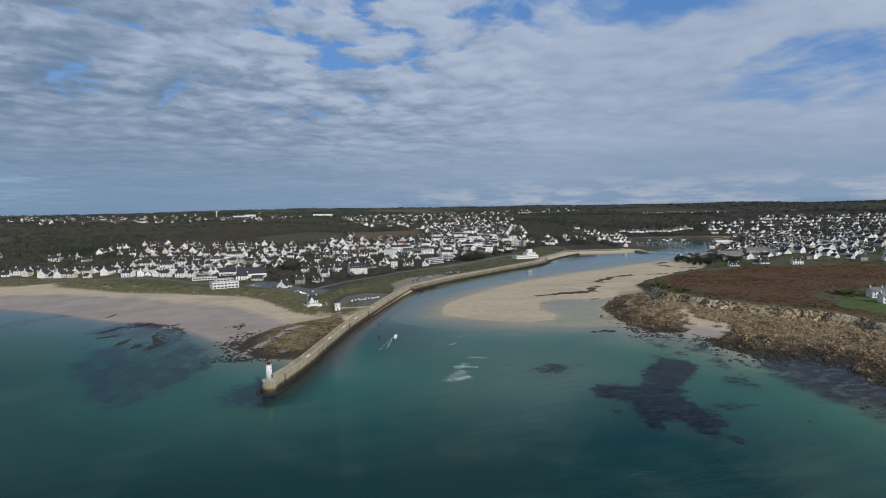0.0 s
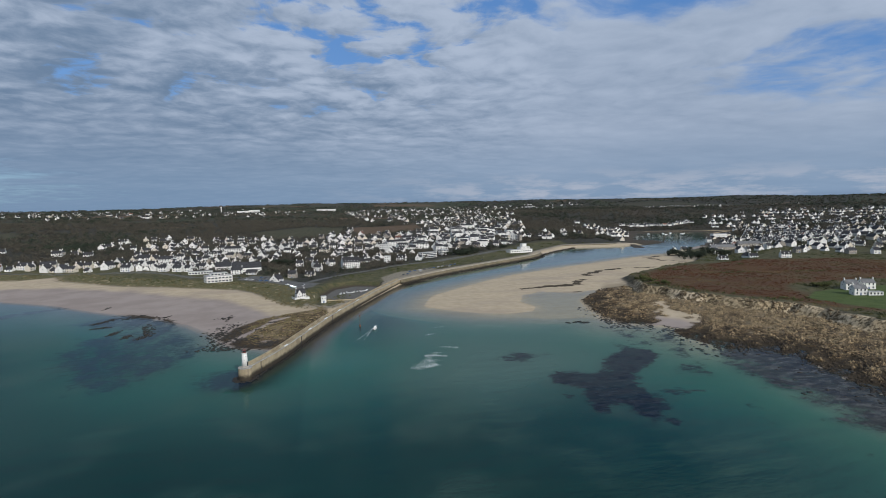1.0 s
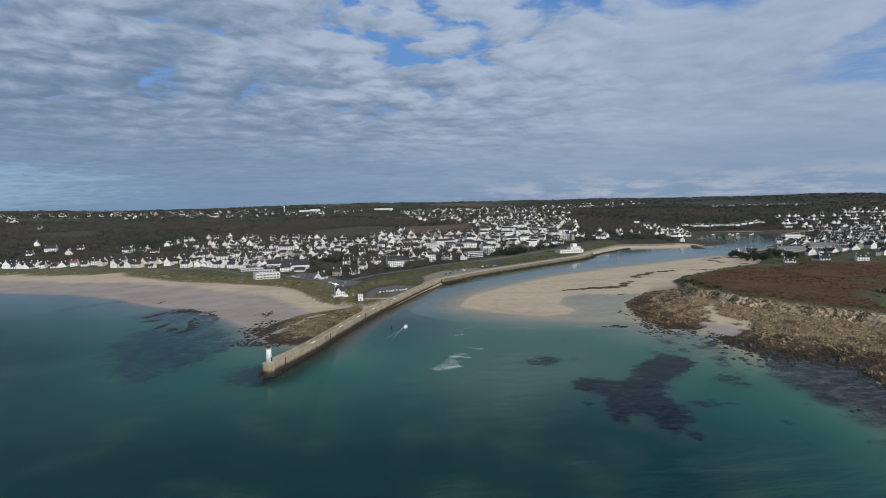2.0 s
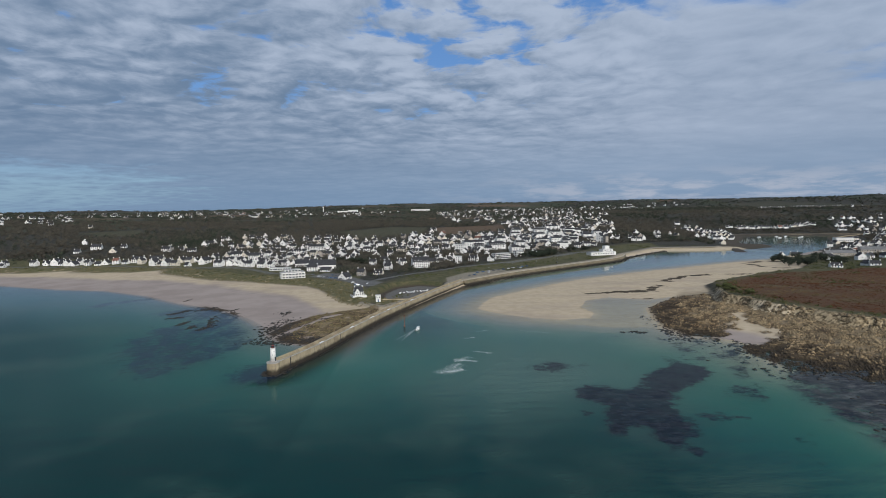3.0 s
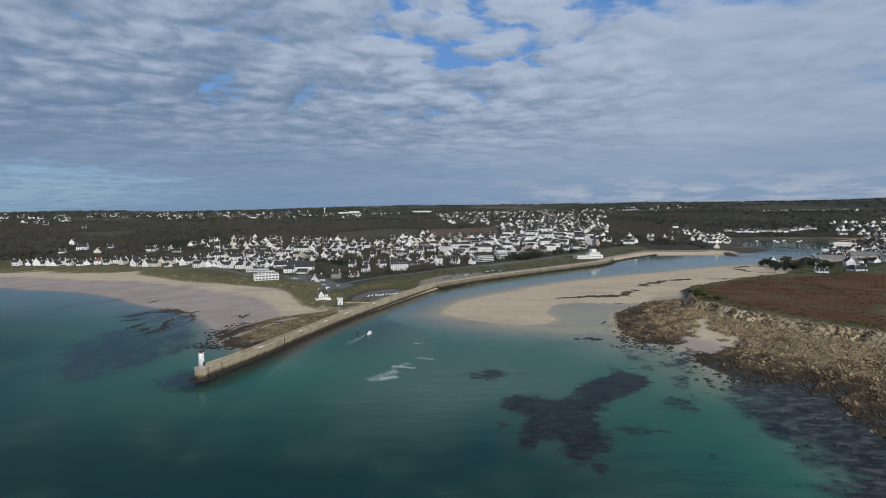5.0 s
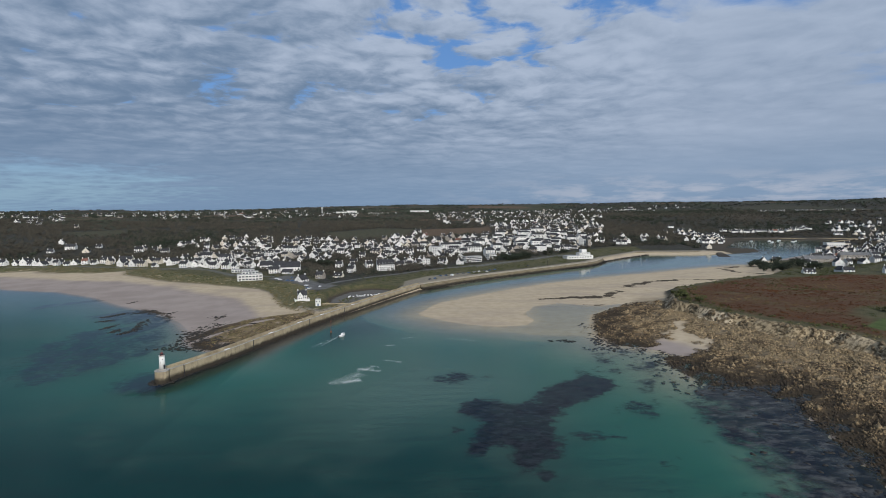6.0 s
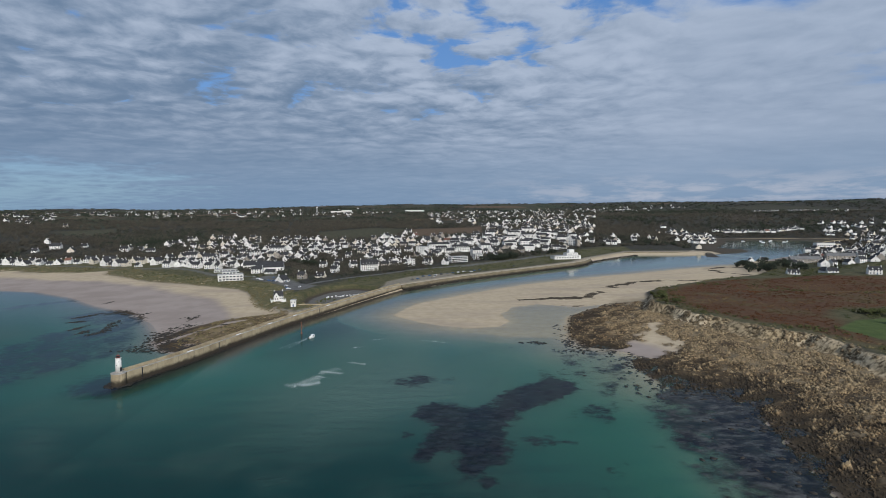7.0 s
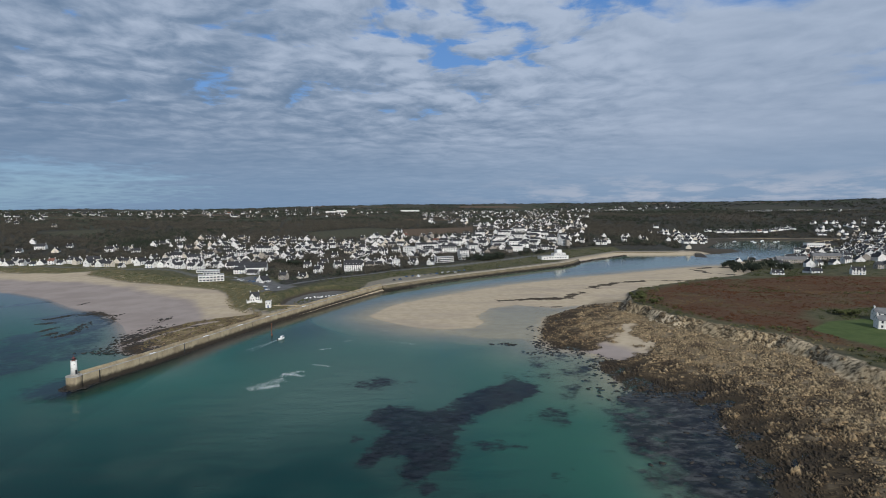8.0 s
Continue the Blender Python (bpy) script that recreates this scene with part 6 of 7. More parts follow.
moor_cover()


def dune_cover():
    r = np.random.RandomState(31)
    x, y = r.uniform(-640, 60, 26000), r.uniform(130, 620, 26000)
    h, cover = heights(x, y)
    keep = (cover["dune"] > 0.4) & (r.uniform(size=len(x)) < 0.8) & clear_of_houses(x, y, 1) & (inside_distance(x, y, LAND_TOWN) > -3) & (cover["tarmac"] < 0.1)
    x, y = x[keep], y[keep]
    z = np.array([height_of(a, b) for a, b in zip(x, y)])
    t = np.stack([x, y, z - 0.1, r.uniform(0.6, 1.6, len(x)), r.uniform(0.5, 1.2, len(x))], 1)
    pick = (ripple(x, y, 18, 33) > 0.05) & (inside_distance(x, y, LAND_TOWN) > 6)
    leaves("marram_grass", t[~pick], MARRAM, "tawny marram grass tufts on the dunes", "grass", 9, 32, 0.4)
    leaves("dune_scrub", t[pick], GORSE, "olive dune scrub behind the beach", "shrub", 9, 33, 0.4)
    x, y = r.uniform(20, 640, 22000), r.uniform(160, 800, 22000)
    d = inside_distance(x, y, LAND_TOWN)
    keep = (d > 11) & (d < 74) & (ripple(x, y, 24, 35) > 0.02) & clear_of_houses(x, y, 1)
    h, cover = heights(x, y)
    keep &= (cover["tarmac"] < 0.2) & (cover["track"] < 0.2) & (h > 4) & (r.uniform(size=len(x)) < 0.6)
    x, y = x[keep], y[keep]
    z = np.array([height_of(a, b) for a, b in zip(x, y)])
    t = np.stack([x, y, z - 0.1, r.uniform(0.7, 1.8, len(x)), r.uniform(0.6, 1.8, len(x))], 1)
    leaves("bank_scrub", t, GORSE, "rough green scrub on the bank above the quay", "shrub", 10, 36, 0.4)


dune_cover()


def foreshore():
    r = np.random.RandomState(41)
    x, y = r.uniform(228, 400, 330000), r.uniform(-140, 215, 330000)
    h, cover = heights(x, y)
    clump = ripple(x * 0.75 + y * 0.66, (y * 0.75 - x * 0.66) * 1.8, 9, 43)
    keep = r.uniform(size=len(x)) < ease(cover["rock"], 0.05, 0.9) * np.clip(0.50 + 0.75 * clump, 0.06, 1)
    x, y, clump = x[keep], y[keep], clump[keep]
    z = np.array([height_of(a, b) for a, b in zip(x, y)])
    s = np.minimum((0.17 + r.gamma(0.75, 0.22, len(x))) * np.exp(0.35 * clump), 1.6)
    size = np.stack([s * r.uniform(0.9, 1.7, len(x)), s * r.uniform(0.6, 1.0, len(x)), s * r.uniform(0.55, 1.2, len(x))], 1)
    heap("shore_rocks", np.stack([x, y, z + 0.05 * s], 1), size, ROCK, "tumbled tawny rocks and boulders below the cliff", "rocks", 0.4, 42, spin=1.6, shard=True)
    # weed-covered rocks awash off the shore
    x, y = r.uniform(216, 305, 26000), r.uniform(-140, 150, 26000)
    d = inside_distance(x, y, SHORE_HEAD)
    keep = (d < 4) & (d > np.where(y > 70, -9, -40)) & (y < 128) & (r.uniform(size=len(x)) < np.exp(d / 7.0) * np.clip(0.55 + 1.4 * ripple(x, y, 11, 49), 0.03, 1.0)) & (np.abs(inside_distance(x, y, [(254, 42), (269, 26), (288, 62), (262, 62)])) > 3)
    x, y = x[keep], y[keep]
    s = r.uniform(0.3, 1.1, len(x))
    heap("weed_rocks", np.stack([x, y, np.full(len(x), -0.15)], 1), np.stack([s * 1.5, s, s * 0.4], 1), WEED_ROCK, "black weed-covered rocks awash at the shore", "rocks", 0.34, 44)
    # broken earth at the cliff
    x, y = r.uniform(312, 392, 22000), r.uniform(-90, 175, 22000)
    h, cover = heights(x, y)
    keep = (cover["bank"] > 0.35) & (r.uniform(size=len(x)) < 0.40) & (ripple(x, y, 13, 47) > np.where(y > 95, -0.15, 0.10))
    x, y = x[keep], y[keep]
    z = np.array([height_of(a, b) for a, b in zip(x, y)])
    s = r.uniform(0.4, 1.5, len(x))
    heap("cliff_rocks", np.stack([x, y, z], 1), np.stack([s * 1.2, s, s * 0.9], 1), CLIFF_ROCK, "dark rocky outcrops in the crumbling cliff", "rocks", 0.4, 48, shard=True)


def spit_rocks():
    r = np.random.RandomState(51)
    x, y = r.uniform(-34, 50, 9000), r.uniform(48, 166, 9000)
    h, cover = heights(x, y)
    keep = (cover["rock"] > 0.4) & (r.uniform(size=len(x)) < 0.75) & (inside_line(x, y, JETTY) < -3.2)
    x, y = x[keep], y[keep]
    z = np.array([height_of(a, b) for a, b in zip(x, y)])
    s = r.uniform(0.18, 0.5, len(x))
    heap("spit_stones", np.stack([x, y, z], 1), np.stack([s * 1.3, s, s * 0.6], 1), ROCK, "brown shingle and stones beside the jetty", "rocks", 0.34, 52)
    pick = (z > 1.3) & (r.uniform(size=len(x)) < 0.4)
    t = np.stack([x[pick], y[pick], z[pick] - 0.05, r.uniform(0.5, 1.1, pick.sum()), r.uniform(0.3, 0.7, pick.sum())], 1)
    leaves("spit_grass", t, MARRAM, "dry tawny grass over the stony spit", "grass", 9, 55, 0.4)
    spots = []
    for cx, cy, n, sx, sy in ((-24, 92, 120, 6, 14), (-15, 64, 60, 10, 3), (-26, 126, 30, 6, 5),
                              (208, 77, 12, 4, 1.2), (216, 74, 8, 2, 1), (-32, 104, 60, 3.5, 5), (-12, 80, 40, 5, 2.5), (3, 67, 50, 4, 3), (1, 127, 12, 2, 2), (-37, 157, 10, 3, 2), (-7, 105, 10, 2, 4)):
        spots += [(cx + r.normal() * sx, cy + r.normal() * sy) for _ in range(n * 2)]
    # low reefs lying in strips off the beach
    for ax, ay, bx, by, n, wide in ((-130, 160, -119, 184, 80, 1.3), (-121, 147, -115, 151, 40, 1.6), (-103, 122, -101, 137, 50, 1.2), (-91, 107, -90, 119, 45, 1.2), (-80, 105, -78, 118, 70, 1.8), (-79, 117, -88, 151, 90, 2.0),
                                    (-112, 180, -105, 190, 80, 2.0), (-87, 174, -83, 181, 24, 1.4), (-146, 227, -146, 240, 16, 0.8), (-35, 147, -34, 164, 22, 1.0), (-27, 61, -24, 66, 14, 0.8), (-104, 178, -86, 168, 16, 4.0)):
        for _ in range(n):
            u = r.uniform()
            spots.append((ax + (bx - ax) * u + r.normal() * wide, ay + (by - ay) * u + r.normal() * wide))
    p = np.array(spots)
    z = np.maximum(np.array([height_of(a, b) for a, b in p]), -0.1)
    s = r.uniform(0.25, 0.85, len(p))
    heap("reef_rocks", np.stack([p[:, 0], p[:, 1], z], 1), np.stack([s * 1.8, s, s * 0.6], 1), WEED_ROCK, "low black weed-covered reef rocks off the beach", "rocks", 0.34, 53)
    # rubble foot of the jetty and of the quay
    line = curve_through(JETTY, 1.4)
    q = np.concatenate([line + np.array([3.3, -1.1]) + r.normal(size=line.shape) * 0.4, line + np.array([3.6, -1.2]) + r.normal(size=line.shape) * 0.5])
    a = r.uniform(0, math.tau, 190)
    ring = r.uniform(4.0, 6.0, 190)
    q = np.concatenate([q, np.stack([0.2 + ring * np.cos(a), 1.6 + ring * np.sin(a)], 1)])
    line = curve_through([(117, 301), (182, 374), (272, 457), (370, 545), (407, 606), (470, 676), (523, 728)], 1.3)
    foot = np.concatenate([line + r.normal(size=line.shape) * 1.6 + np.array([1.8, -1.8]) * k for k in (0.3, 1.0, 1.7)])
    p = np.concatenate([q, foot])
    s = r.uniform(0.3, 0.8, len(p))
    z = np.concatenate([np.full(len(q), -0.15), r.uniform(0.0, 1.5, len(foot))])
    heap("quay_rubble", np.stack([p[:, 0], p[:, 1], z], 1), np.stack([s * 1.2, s, s * 0.7], 1), WEED_ROCK, "dark weed-covered rubble at the foot of the quay", "rocks", 0.34, 54)


foreshore()
spit_rocks()


def tree(height, wide, mat, seed, label, per=130):
    """A tree: tapered trunk with limbs, and a crown of many leaf clumps."""
    r = np.random.RandomState(seed)
    root = tagged(new("tree"), label, "tree", "trees by the shore")
    bm = bmesh.new()
    tube(bm, 0.28, 0.14, -0.4, height * 0.55, sides=8)
    for k in range(5):
        a, z = k * math.tau / 5 + 0.3, height * (0.32 + 0.05 * k)
        end = Vector((math.cos(a) * wide * 0.55, math.sin(a) * wide * 0.55, z + height * 0.25))
        start = Vector((0, 0, z))
        m = Matrix.Translation((start + end) / 2) @ (end - start).to_track_quat("Z", "Y").to_matrix().to_4x4()
        bmesh.ops.create_cone(bm, cap_ends=True, segments=6, radius1=0.12, radius2=0.05, depth=(end - start).length, matrix=m)
    part("trunk", bm, BARK, root)
    off = crown_points(per, r)
    lobes = r.normal(size=(6, 3)) * 0.45
    off = off * 0.62 + lobes[r.randint(0, 6, per)]
    base = off * np.array([wide, wide, height * 0.36]) + np.array([0, 0, height * 0.62])
    tri = r.normal(size=(per, 4, 3))
    tri = tri / np.linalg.norm(tri, axis=-1, keepdims=True) * wide * 0.24
    v = (base[:, None] + tri).reshape(-1, 3)
    f = (np.arange(per)[:, None, None] * 4 + np.array([[0, 1, 2], [0, 2, 3], [0, 3, 1], [1, 3, 2]])[None]).reshape(-1, 3)
    ob = raw("crown", v, f, mat)
    ob.parent = root
    return root


PINE = tree(9, 3.6, LEAF, 61, "dark evergreen pine with uneven crown")
ROUND = tree(7, 3.2, LEAF, 62, "dense green tree with rounded uneven crown")
BARE = tree(8, 3.4, TWIG, 63, "bare brown winter tree")
BUSH = tree(3.2, 2.4, GORSE, 64, "bright green tall bush at the moor's edge")


def grow(kind, places, seed):
    r = random.Random(seed)
    for i, (x, y) in enumerate(places):
        m = pose(x, y, height_of(x, y) - 0.1, 0, 0, r.uniform(0, 360))
        if i == 0:
            kind.matrix_world = m
        else:
            copy_thing(kind, m)


def around(cx, cy, sx, sy, n, seed, turn=0.0):
    r = random.Random(seed)
    c, s = math.cos(radians(turn)), math.sin(radians(turn))
    out = []
    for _ in range(n):
        u, v = r.uniform(-sx, sx), r.uniform(-sy, sy)
        out.append((cx + u * c - v * s, cy + u * s + v * c))
    return out


grow(PINE, around(258, 552, 30, 9, 22, 71, 45) + around(612, 470, 30, 60, 34, 72, -20) + around(-20, 476, 18, 16, 10, 73), 74)
grow(ROUND, around(245, 540, 34, 7, 12, 75, 45) + around(590, 480, 16, 60, 24, 76, -20) + around(-35, 492, 22, 14, 8, 77) + around(-238, 528, 10, 5, 5, 78) + around(330, 640, 40, 6, 8, 79, 42), 80)
grow(BARE, around(-560, 600, 40, 20, 16, 81) + around(-30, 510, 30, 20, 8, 82) + around(120, 560, 40, 16, 8, 83, 30), 84)
grow(BUSH, around(352, 212, 14, 8, 5, 85, 45) + around(340, 190, 5, 12, 5, 90, -30) + around(336, 168, 6, 8, 3, 86) + around(446, 102, 8, 3, 8, 88, -10), 87)


def boulders():
    """The larger boulders of the foreshore, one by one."""
    r = np.random.RandomState(95)
    kinds = []
    for k in range(6):
        v = ICO_V * (1 + r.uniform(-0.32, 0.32, (len(ICO_V), 1))) * np.array([1.3, 0.9, 0.62])
        me = bpy.data.meshes.new("boulder")
        me.from_pydata([tuple(p) for p in v], [], [tuple(f) for f in ICO_F.tolist()])
        me.materials.append(BOULDER)
        kinds.append(me)
    made = 0
    while made < 240:
        x, y = r.uniform(245, 372), r.uniform(-130, 190)
        h, cover = heights(np.array([x]), np.array([y]))
        if cover["rock"][0] < 0.6:
            continue
        s = r.uniform(0.4, 0.85)
        ob = tagged(new("boulder", kinds[made % 6]), "tawny angular boulder lying on the rocky foreshore", "boulder", "boulders on the foreshore")
        ob.matrix_world = pose(x, y, height_of(x, y) + 0.1 * s, r.uniform(-12, 12), r.uniform(-12, 12), r.uniform(0, 360)) @ Matrix.Diagonal((s, s, s, 1))
        made += 1


def boulder_build(n):
    pos = n.place()
    z = n.add("ShaderNodeSeparateXYZ", Vector=pos).outputs[2]
    own = n.add("ShaderNodeObjectInfo").outputs["Random"]
    a = n.noise(pos, 0.9, 4.0, 0.6)
    col = n.mix(own, (0.09, 0.065, 0.034), (0.37, 0.28, 0.155))
    col = n.mix(n.step(a, 0.45, 0.7), col, (0.085, 0.068, 0.045))
    low = n.math("ADD", z, n.math("MULTIPLY", n.math("SUBTRACT", n.noise(pos, 0.12, 3.0), 0.5), 2.6))
    col = n.mix(n.step(low, 0.5, 2.2, 0.94, 0.0), col, (0.036, 0.027, 0.017))
    return surface(n, col, 0.9, a, 0.6, 0.2)


BOULDER = material("boulder_rock", boulder_build)
boulders()

# ---- boats, cars, marks ----


def hull(bm, L, W, H, bow=0.45):
    """An open boat's hull: pointed bow along +x, flat stern."""
    ring = [(-L / 2, -W * 0.42), (0, -W / 2), (L * bow * 0.6, -W * 0.36), (L / 2, 0), (L * bow * 0.6, W * 0.36), (0, W / 2), (-L / 2, W * 0.42)]
    top = [bm.verts.new((x, y, H + 0.12 * max(0, x) / L * H * 3)) for x, y in ring]
    low = [bm.verts.new((x * 0.82, y * 0.62, -0.25)) for x, y in ring]
    n = len(ring)
    for i in range(n):
        bm.faces.new((low[i], low[(i + 1) % n], top[(i + 1) % n], top[i]))
    bm.faces.new(low)
    inn = [bm.verts.new((x * 0.9, y * 0.84, H)) for x, y in ring]
    deep = [bm.verts.new((x * 0.84, y * 0.72, H * 0.45)) for x, y in ring]
    for i in range(n):
        bm.faces.new((top[i], top[(i + 1) % n], inn[(i + 1) % n], inn[i]))
        bm.faces.new((inn[i], inn[(i + 1) % n], deep[(i + 1) % n], deep[i]))
    bm.faces.new(deep)
    return bm


def motor_boat():
    root = tagged(new("motor_boat"), "small white motor boat with cabin on the channel", "boat")
    root.matrix_world = pose(70, 93, 0.05, 0, 0, 62)
    part("hull", hull(bmesh.new(), 6.0, 2.2, 0.9), HULL_WHITE, root)
    bm = bmesh.new()
    box(bm, -0.4, -0.8, 0.5, 1.7, 0.8, 2.1, 0.12)
    part("cabin", bm, HULL_WHITE, root)
    for y in (-0.81, 0.79):
        part("window", box(bmesh.new(), -0.1, y, 1.3, 1.4, y + 0.02, 1.85), GLASS_DARK, root)
    part("windscreen", box(bmesh.new(), 1.69, -0.65, 1.3, 1.72, 0.65, 1.9), GLASS_DARK, root)
    part("outboard", box(bmesh.new(), -3.7, -0.25, 0.0, -3.2, 0.25, 1.2, 0.06), RUBBER, root)


motor_boat()


def dinghy():
    root = tagged(new("dinghy"), "small open dinghy drawn up in the drying dock", "boat", "dinghies in the dock")
    part("hull", hull(bmesh.new(), 4.6, 1.8, 0.75), HULL_WHITE, root)
    for x in (-1.0, 0.4):
        part("thwart", box(bmesh.new(), x, -0.7, 0.5, x + 0.25, 0.7, 0.56), BARK, root)
    part("keel", box(bmesh.new(), -1.8, -0.05, -0.32, 1.8, 0.05, -0.2), HULL_BLUE, root)
    return root


first = dinghy()
for i in range(9):
    x, y = 50 + i * 3.2, 244 + i * 1.6 + (i % 3) * 1.2
    m = pose(x, y, height_of(x, y) + 0.3, 0, 8 if i % 2 else -8, 70 + 23 * (i % 4))
    if i == 0:
        first.matrix_world = m
    else:
        copy_thing(first, m)


def yacht():
    root = tagged(new("yacht"), "moored white yacht with bare mast in the harbour", "boat", "yachts at moorings")
    part("hull", hull(bmesh.new(), 9.5, 3.0, 1.2), HULL_WHITE, root)
    part("cabin", box(bmesh.new(), -1.5, -0.9, 1.0, 2.2, 0.9, 1.8, 0.2), HULL_WHITE, root)
    bm = bmesh.new()
    tube(bm, 0.09, 0.06, 1.5, 12.5, 0.8, 0, 6)
    part("mast", bm, IRON, root)
    part("boom", box(bmesh.new(), -3.2, -0.08, 2.6, 0.7, 0.08, 2.8), HULL_BLUE, root)
    return root


first = yacht()
r5 = random.Random(9)
spots = [(1037, 1174), (1077, 1195), (1075, 1136), (1100, 1160), (985, 1170), (1010, 1120), (1055, 1165)]
for i, (x, y) in enumerate(spots):
    m = pose(x, y, 0.05, 0, 0, r5.uniform(-40, 40))
    if i == 0:
        first.matrix_world = m
    else:
        copy_thing(first, m)


def car(paint, label):
    root = tagged(new("car"), label, "car", "cars in the car park")
    bm = bmesh.new()
    box(bm, -2.1, -0.85, 0.35, 2.1, 0.85, 0.95, 0.1)
    part("body", bm, paint, root)
    bm = bmesh.new()
    bmesh.ops.create_cone(bm, cap_ends=True, segments=4, radius1=1.75, radius2=1.3, depth=0.62, matrix=Matrix.Translation((-0.2, 0, 1.26)) @ Matrix.Diagonal((0.95, 0.64, 1, 1)) @ pose(0, 0, 0, 0, 0, 45))
    part("cabin", bm, GLASS_DARK, root)
    part("roof", box(bmesh.new(), -1.1, -0.58, 1.574, 0.7, 0.58, 1.62, 0.015), paint, root)
    for x in (-1.3, 1.3):
        for y in (-0.8, 0.8):
            bm = bmesh.new()
            bmesh.ops.create_cone(bm, cap_ends=True, segments=12, radius1=0.33, radius2=0.33, depth=0.2, matrix=pose(x, y, 0.33, 90))
            part("wheel", bm, RUBBER, root)
    return root


CARS = [car(HULL_WHITE, "parked white car on the tarmac"), car(HULL_BLUE, "parked blue car on the tarmac"), car(PALE_ROOF, "parked grey car on the tarmac")]
used = set()
for i, (x, y, a) in enumerate([(-44, 342, 30), (-38, 338, 34), (-33, 334, 30), (-27, 330, 30), (-50, 350, 32), (-20, 322, 40), (-10, 316, 60), (3, 276, 10), (6, 270, 12), (-2, 290, 50), (-30, 352, 120),
                               (-22, 346, 120), (-36, 360, 120), (14, 282, 80), (-60, 366, 20), (124, 345, 50), (130, 352, 50), (150, 376, 48), (196, 420, 48), (260, 486, 42)] + [(136 + 7.2 * k, 374 + 6.6 * k, 44) for k in range(11)]):
    k = (i * 2 + i // 3) % 3
    m = pose(x, y, height_of(x, y) + 0.02, 0, 0, a)
    if k in used:
        copy_thing(CARS[k], m)
    else:
        CARS[k].matrix_world = m
        used.add(k)


def channel_mark():
    root = tagged(new("channel_marker"), "rusty channel marker post standing in the water", "marker")
    root.location = (60.5, 104, 0)
    bm = bmesh.new()
    tube(bm, 0.24, 0.18, -4, 7.2, sides=10)
    part("pole", bm, RUST, root)
    bm = bmesh.new()
    tube(bm, 0.5, 0.5, 7.204, 8.2, sides=12)
    part("topmark", bm, RUST, root, "rusty can topmark")
    bm = bmesh.new()
    tube(bm, 0.75, 0.6, -4, 1.3, sides=12)
    part("base", bm, RUST, root)


channel_mark()


def street_lamp():
    root = tagged(new("street_lamp"), "tall grey lamp post beside the esplanade path", "lamp post", "lamps along the esplanade")
    bm = bmesh.new()
    tube(bm, 0.16, 0.09, -0.6, 9.0, sides=8)
    part("pole", bm, IRON, root)
    part("arm", box(bmesh.new(), -0.06, -1.4, 8.95, 0.06, 0.06, 9.07), IRON, root)
    part("lamp_head", box(bmesh.new(), -0.16, -1.9, 8.88, 0.16, -1.2, 9.06, 0.04), HULL_WHITE, root)
    return root


first = street_lamp()
for i, (x, y) in enumerate([(146, 352), (180, 392), (216, 424), (252, 457), (288, 490), (326, 522)]):
    m = pose(x, y, height_of(x, y), 0, 0, 48)
    if i == 0:
        first.matrix_world = m
    else:
        copy_thing(first, m)


def dock_walls():
    """Low stone walls round the drying dock."""
    root = tagged(new("dock_wall"), "low weathered stone wall round the drying dock", "wall", kind="structure")
    wall_along("retaining_wall", curve_through([(37, 186), (48, 187), (60, 187)], 4.0), 0.5, 0.5, 6.0, MASONRY, root)
    wall_along("retaining_wall", curve_through([(27, 206), (26, 244), (37, 282), (64, 304)], 5.0), 0.5, 0.5, 5.9, MASONRY, root)


dock_walls()


def far_water_tower():
    root = tagged(new("water_tower"), "tall pale concrete water tower on the ridge", "tower")
    root.location = (-585, 3060, height_of(-585, 3060) - 1)
    bm = bmesh.new()
    tube(bm, 2.8, 2.4, 0, 34, sides=16)
    part("shaft", bm, WHITE, root)
    bm = bmesh.new()
    tube(bm, 3.4, 5.2, 34.004, 38, sides=16)
    tube(bm, 5.2, 5.0, 38, 42, sides=16)
    part("tank", bm, WHITE, root)


far_water_tower()


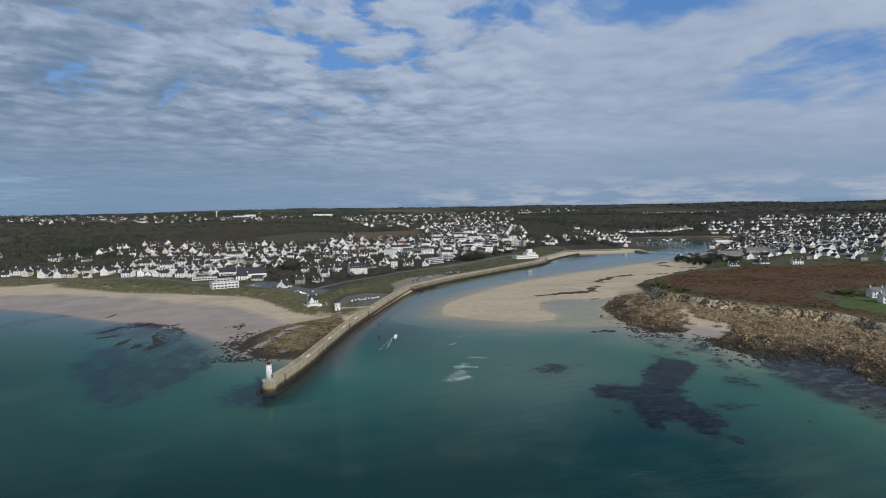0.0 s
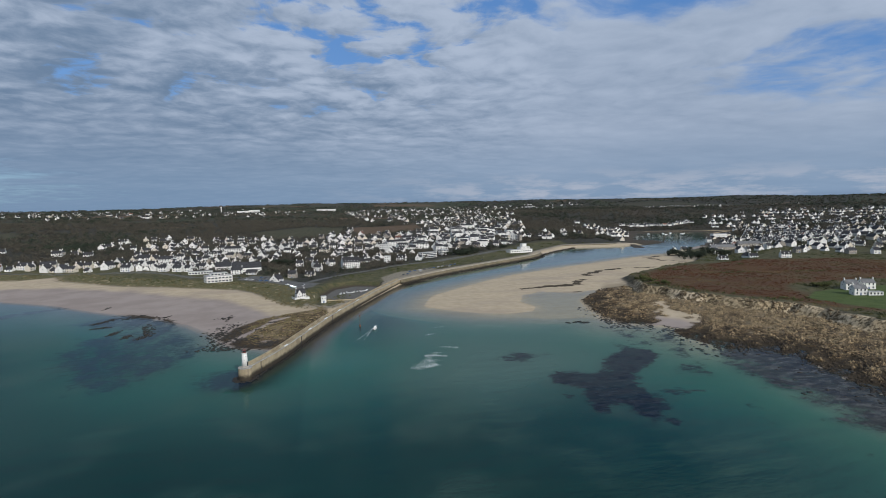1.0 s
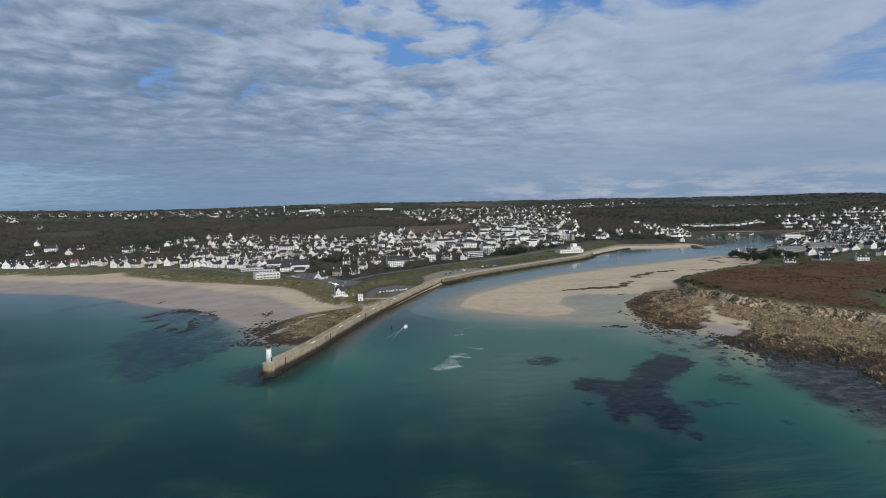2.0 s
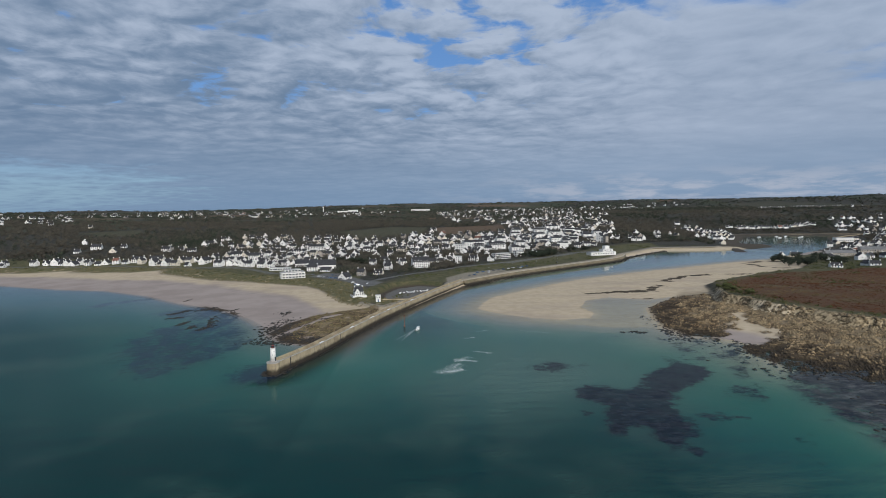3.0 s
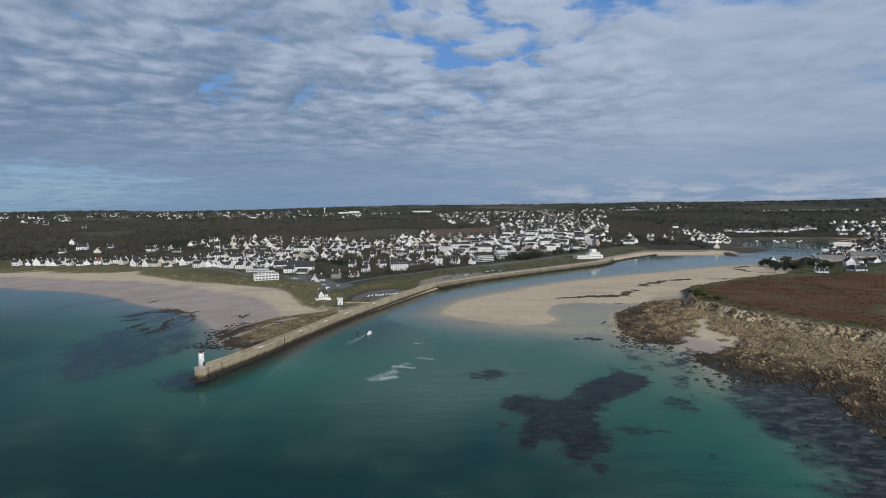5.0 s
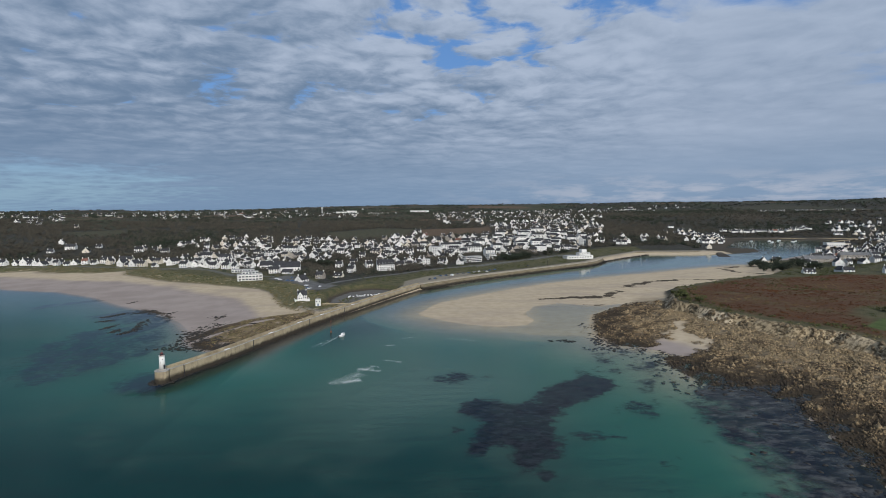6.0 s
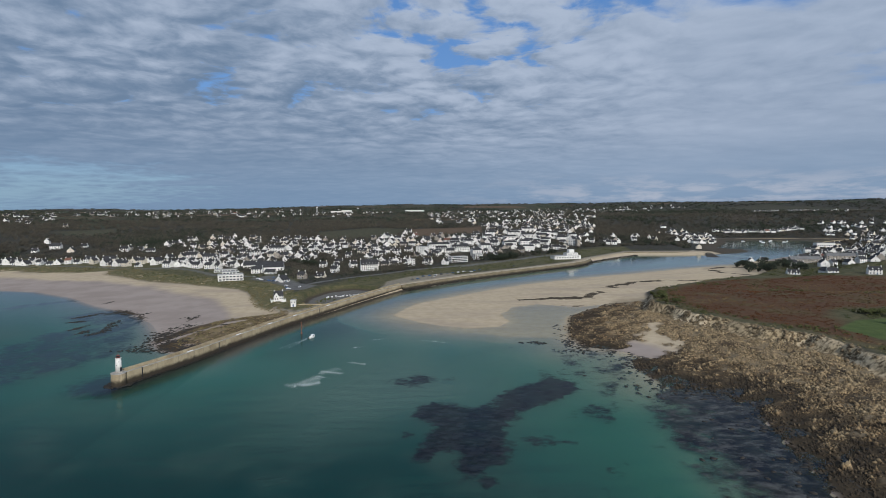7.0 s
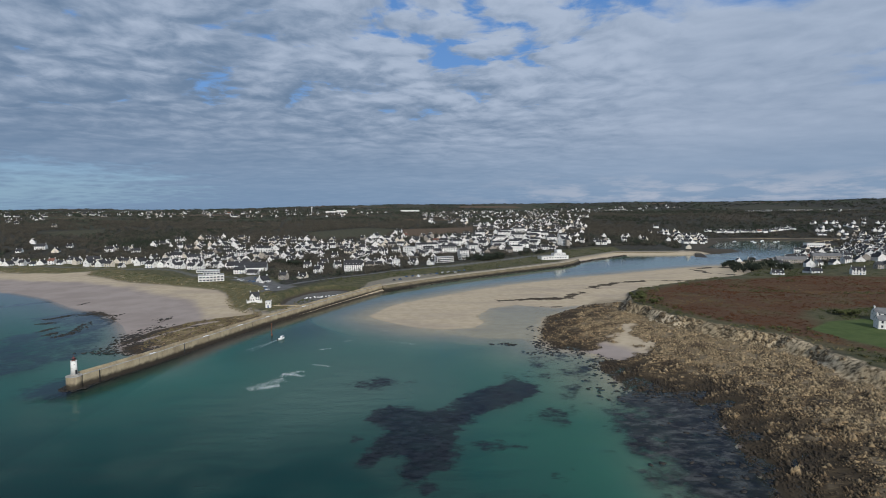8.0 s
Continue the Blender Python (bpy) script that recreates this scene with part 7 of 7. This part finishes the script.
def inner_harbour():
    ramp = tagged(new("slipway"), "long dark stone slipway running into the river", "slipway", kind="structure")
    bm = bmesh.new()
    for c in ((690, 800, 3.6), (700, 812, 3.6), (652, 668, -0.4), (640, 664, -0.4), (632, 680, -0.4)):
        bm.verts.new(c)
        bm.verts.new((c[0], c[1], c[2] - 4))
    bmesh.ops.convex_hull(bm, input=bm.verts)
    part("ramp", bm, MASONRY, ramp)
    wall = tagged(new("harbour_quay"), "pale far harbour quay wall", "quay", kind="structure")
    line = curve_through([(925, 1222), (1000, 1250), (1080, 1254), (1200, 1236), (1310, 1212)], 12.0)
    wall_along("retaining_wall", line, 1.0, -3, 4.0, MASONRY, wall)
    line = curve_through([(1310, 1200), (1130, 1068), (950, 812)], 12.0)
    wall_along("retaining_wall", line, 1.0, -3, 4.0, MASONRY, wall)


inner_harbour()


def foam():
    """Flecks of breaking swell and of a boat's wake, lying on the water."""
    r = np.random.RandomState(91)
    pts, sizes = [], []
    for cx, cy, dx, dy, wide, n, big in ((88, 4, 6, 8, 3.6, 760, 1.0), (96, 20, 4, 5, 2.2, 260, 1.1), (91, 0, 4.0, 2.4, 2.6, 420, 1.3), (97, 18, 6.0, -2.4, 1.5, 280, 1.2), (108, 34, 5.0, -2.2, 1.2, 150, 1.0),
                                         (103, 68, 3, 1.5, 0.5, 60, 1.3), (147, 82, 9, -4, 1.2, 110, 1.0), (113, 87, 4, 2, 0.7, 40, 1.2), (64.5, 79, 3.8, 15, 0.5, 130, 1.2), (62.5, 80, 5.6, 14, 0.5, 110, 1.2)):
        for _ in range(n):
            u, v = r.uniform(-1, 1), r.normal() * 0.55
            px, py = -dy, dx
            k = math.hypot(px, py)
            pts.append((cx + dx * u + px / k * v * wide, cy + dy * u + py / k * v * wide, 0.02))
            s = r.uniform(0.03, 0.085) * big
            sizes.append((s * 1.8, s, 0.05))
    heap("sea_foam", np.array(pts), np.array(sizes), FOAM, "thin white foam flecks of breaking swell and wake", "foam", 0.3, 92)


FOAM = plain("sea_foam", (0.60, 0.65, 0.65), 0.1, 1.0, 0.9)
foam()
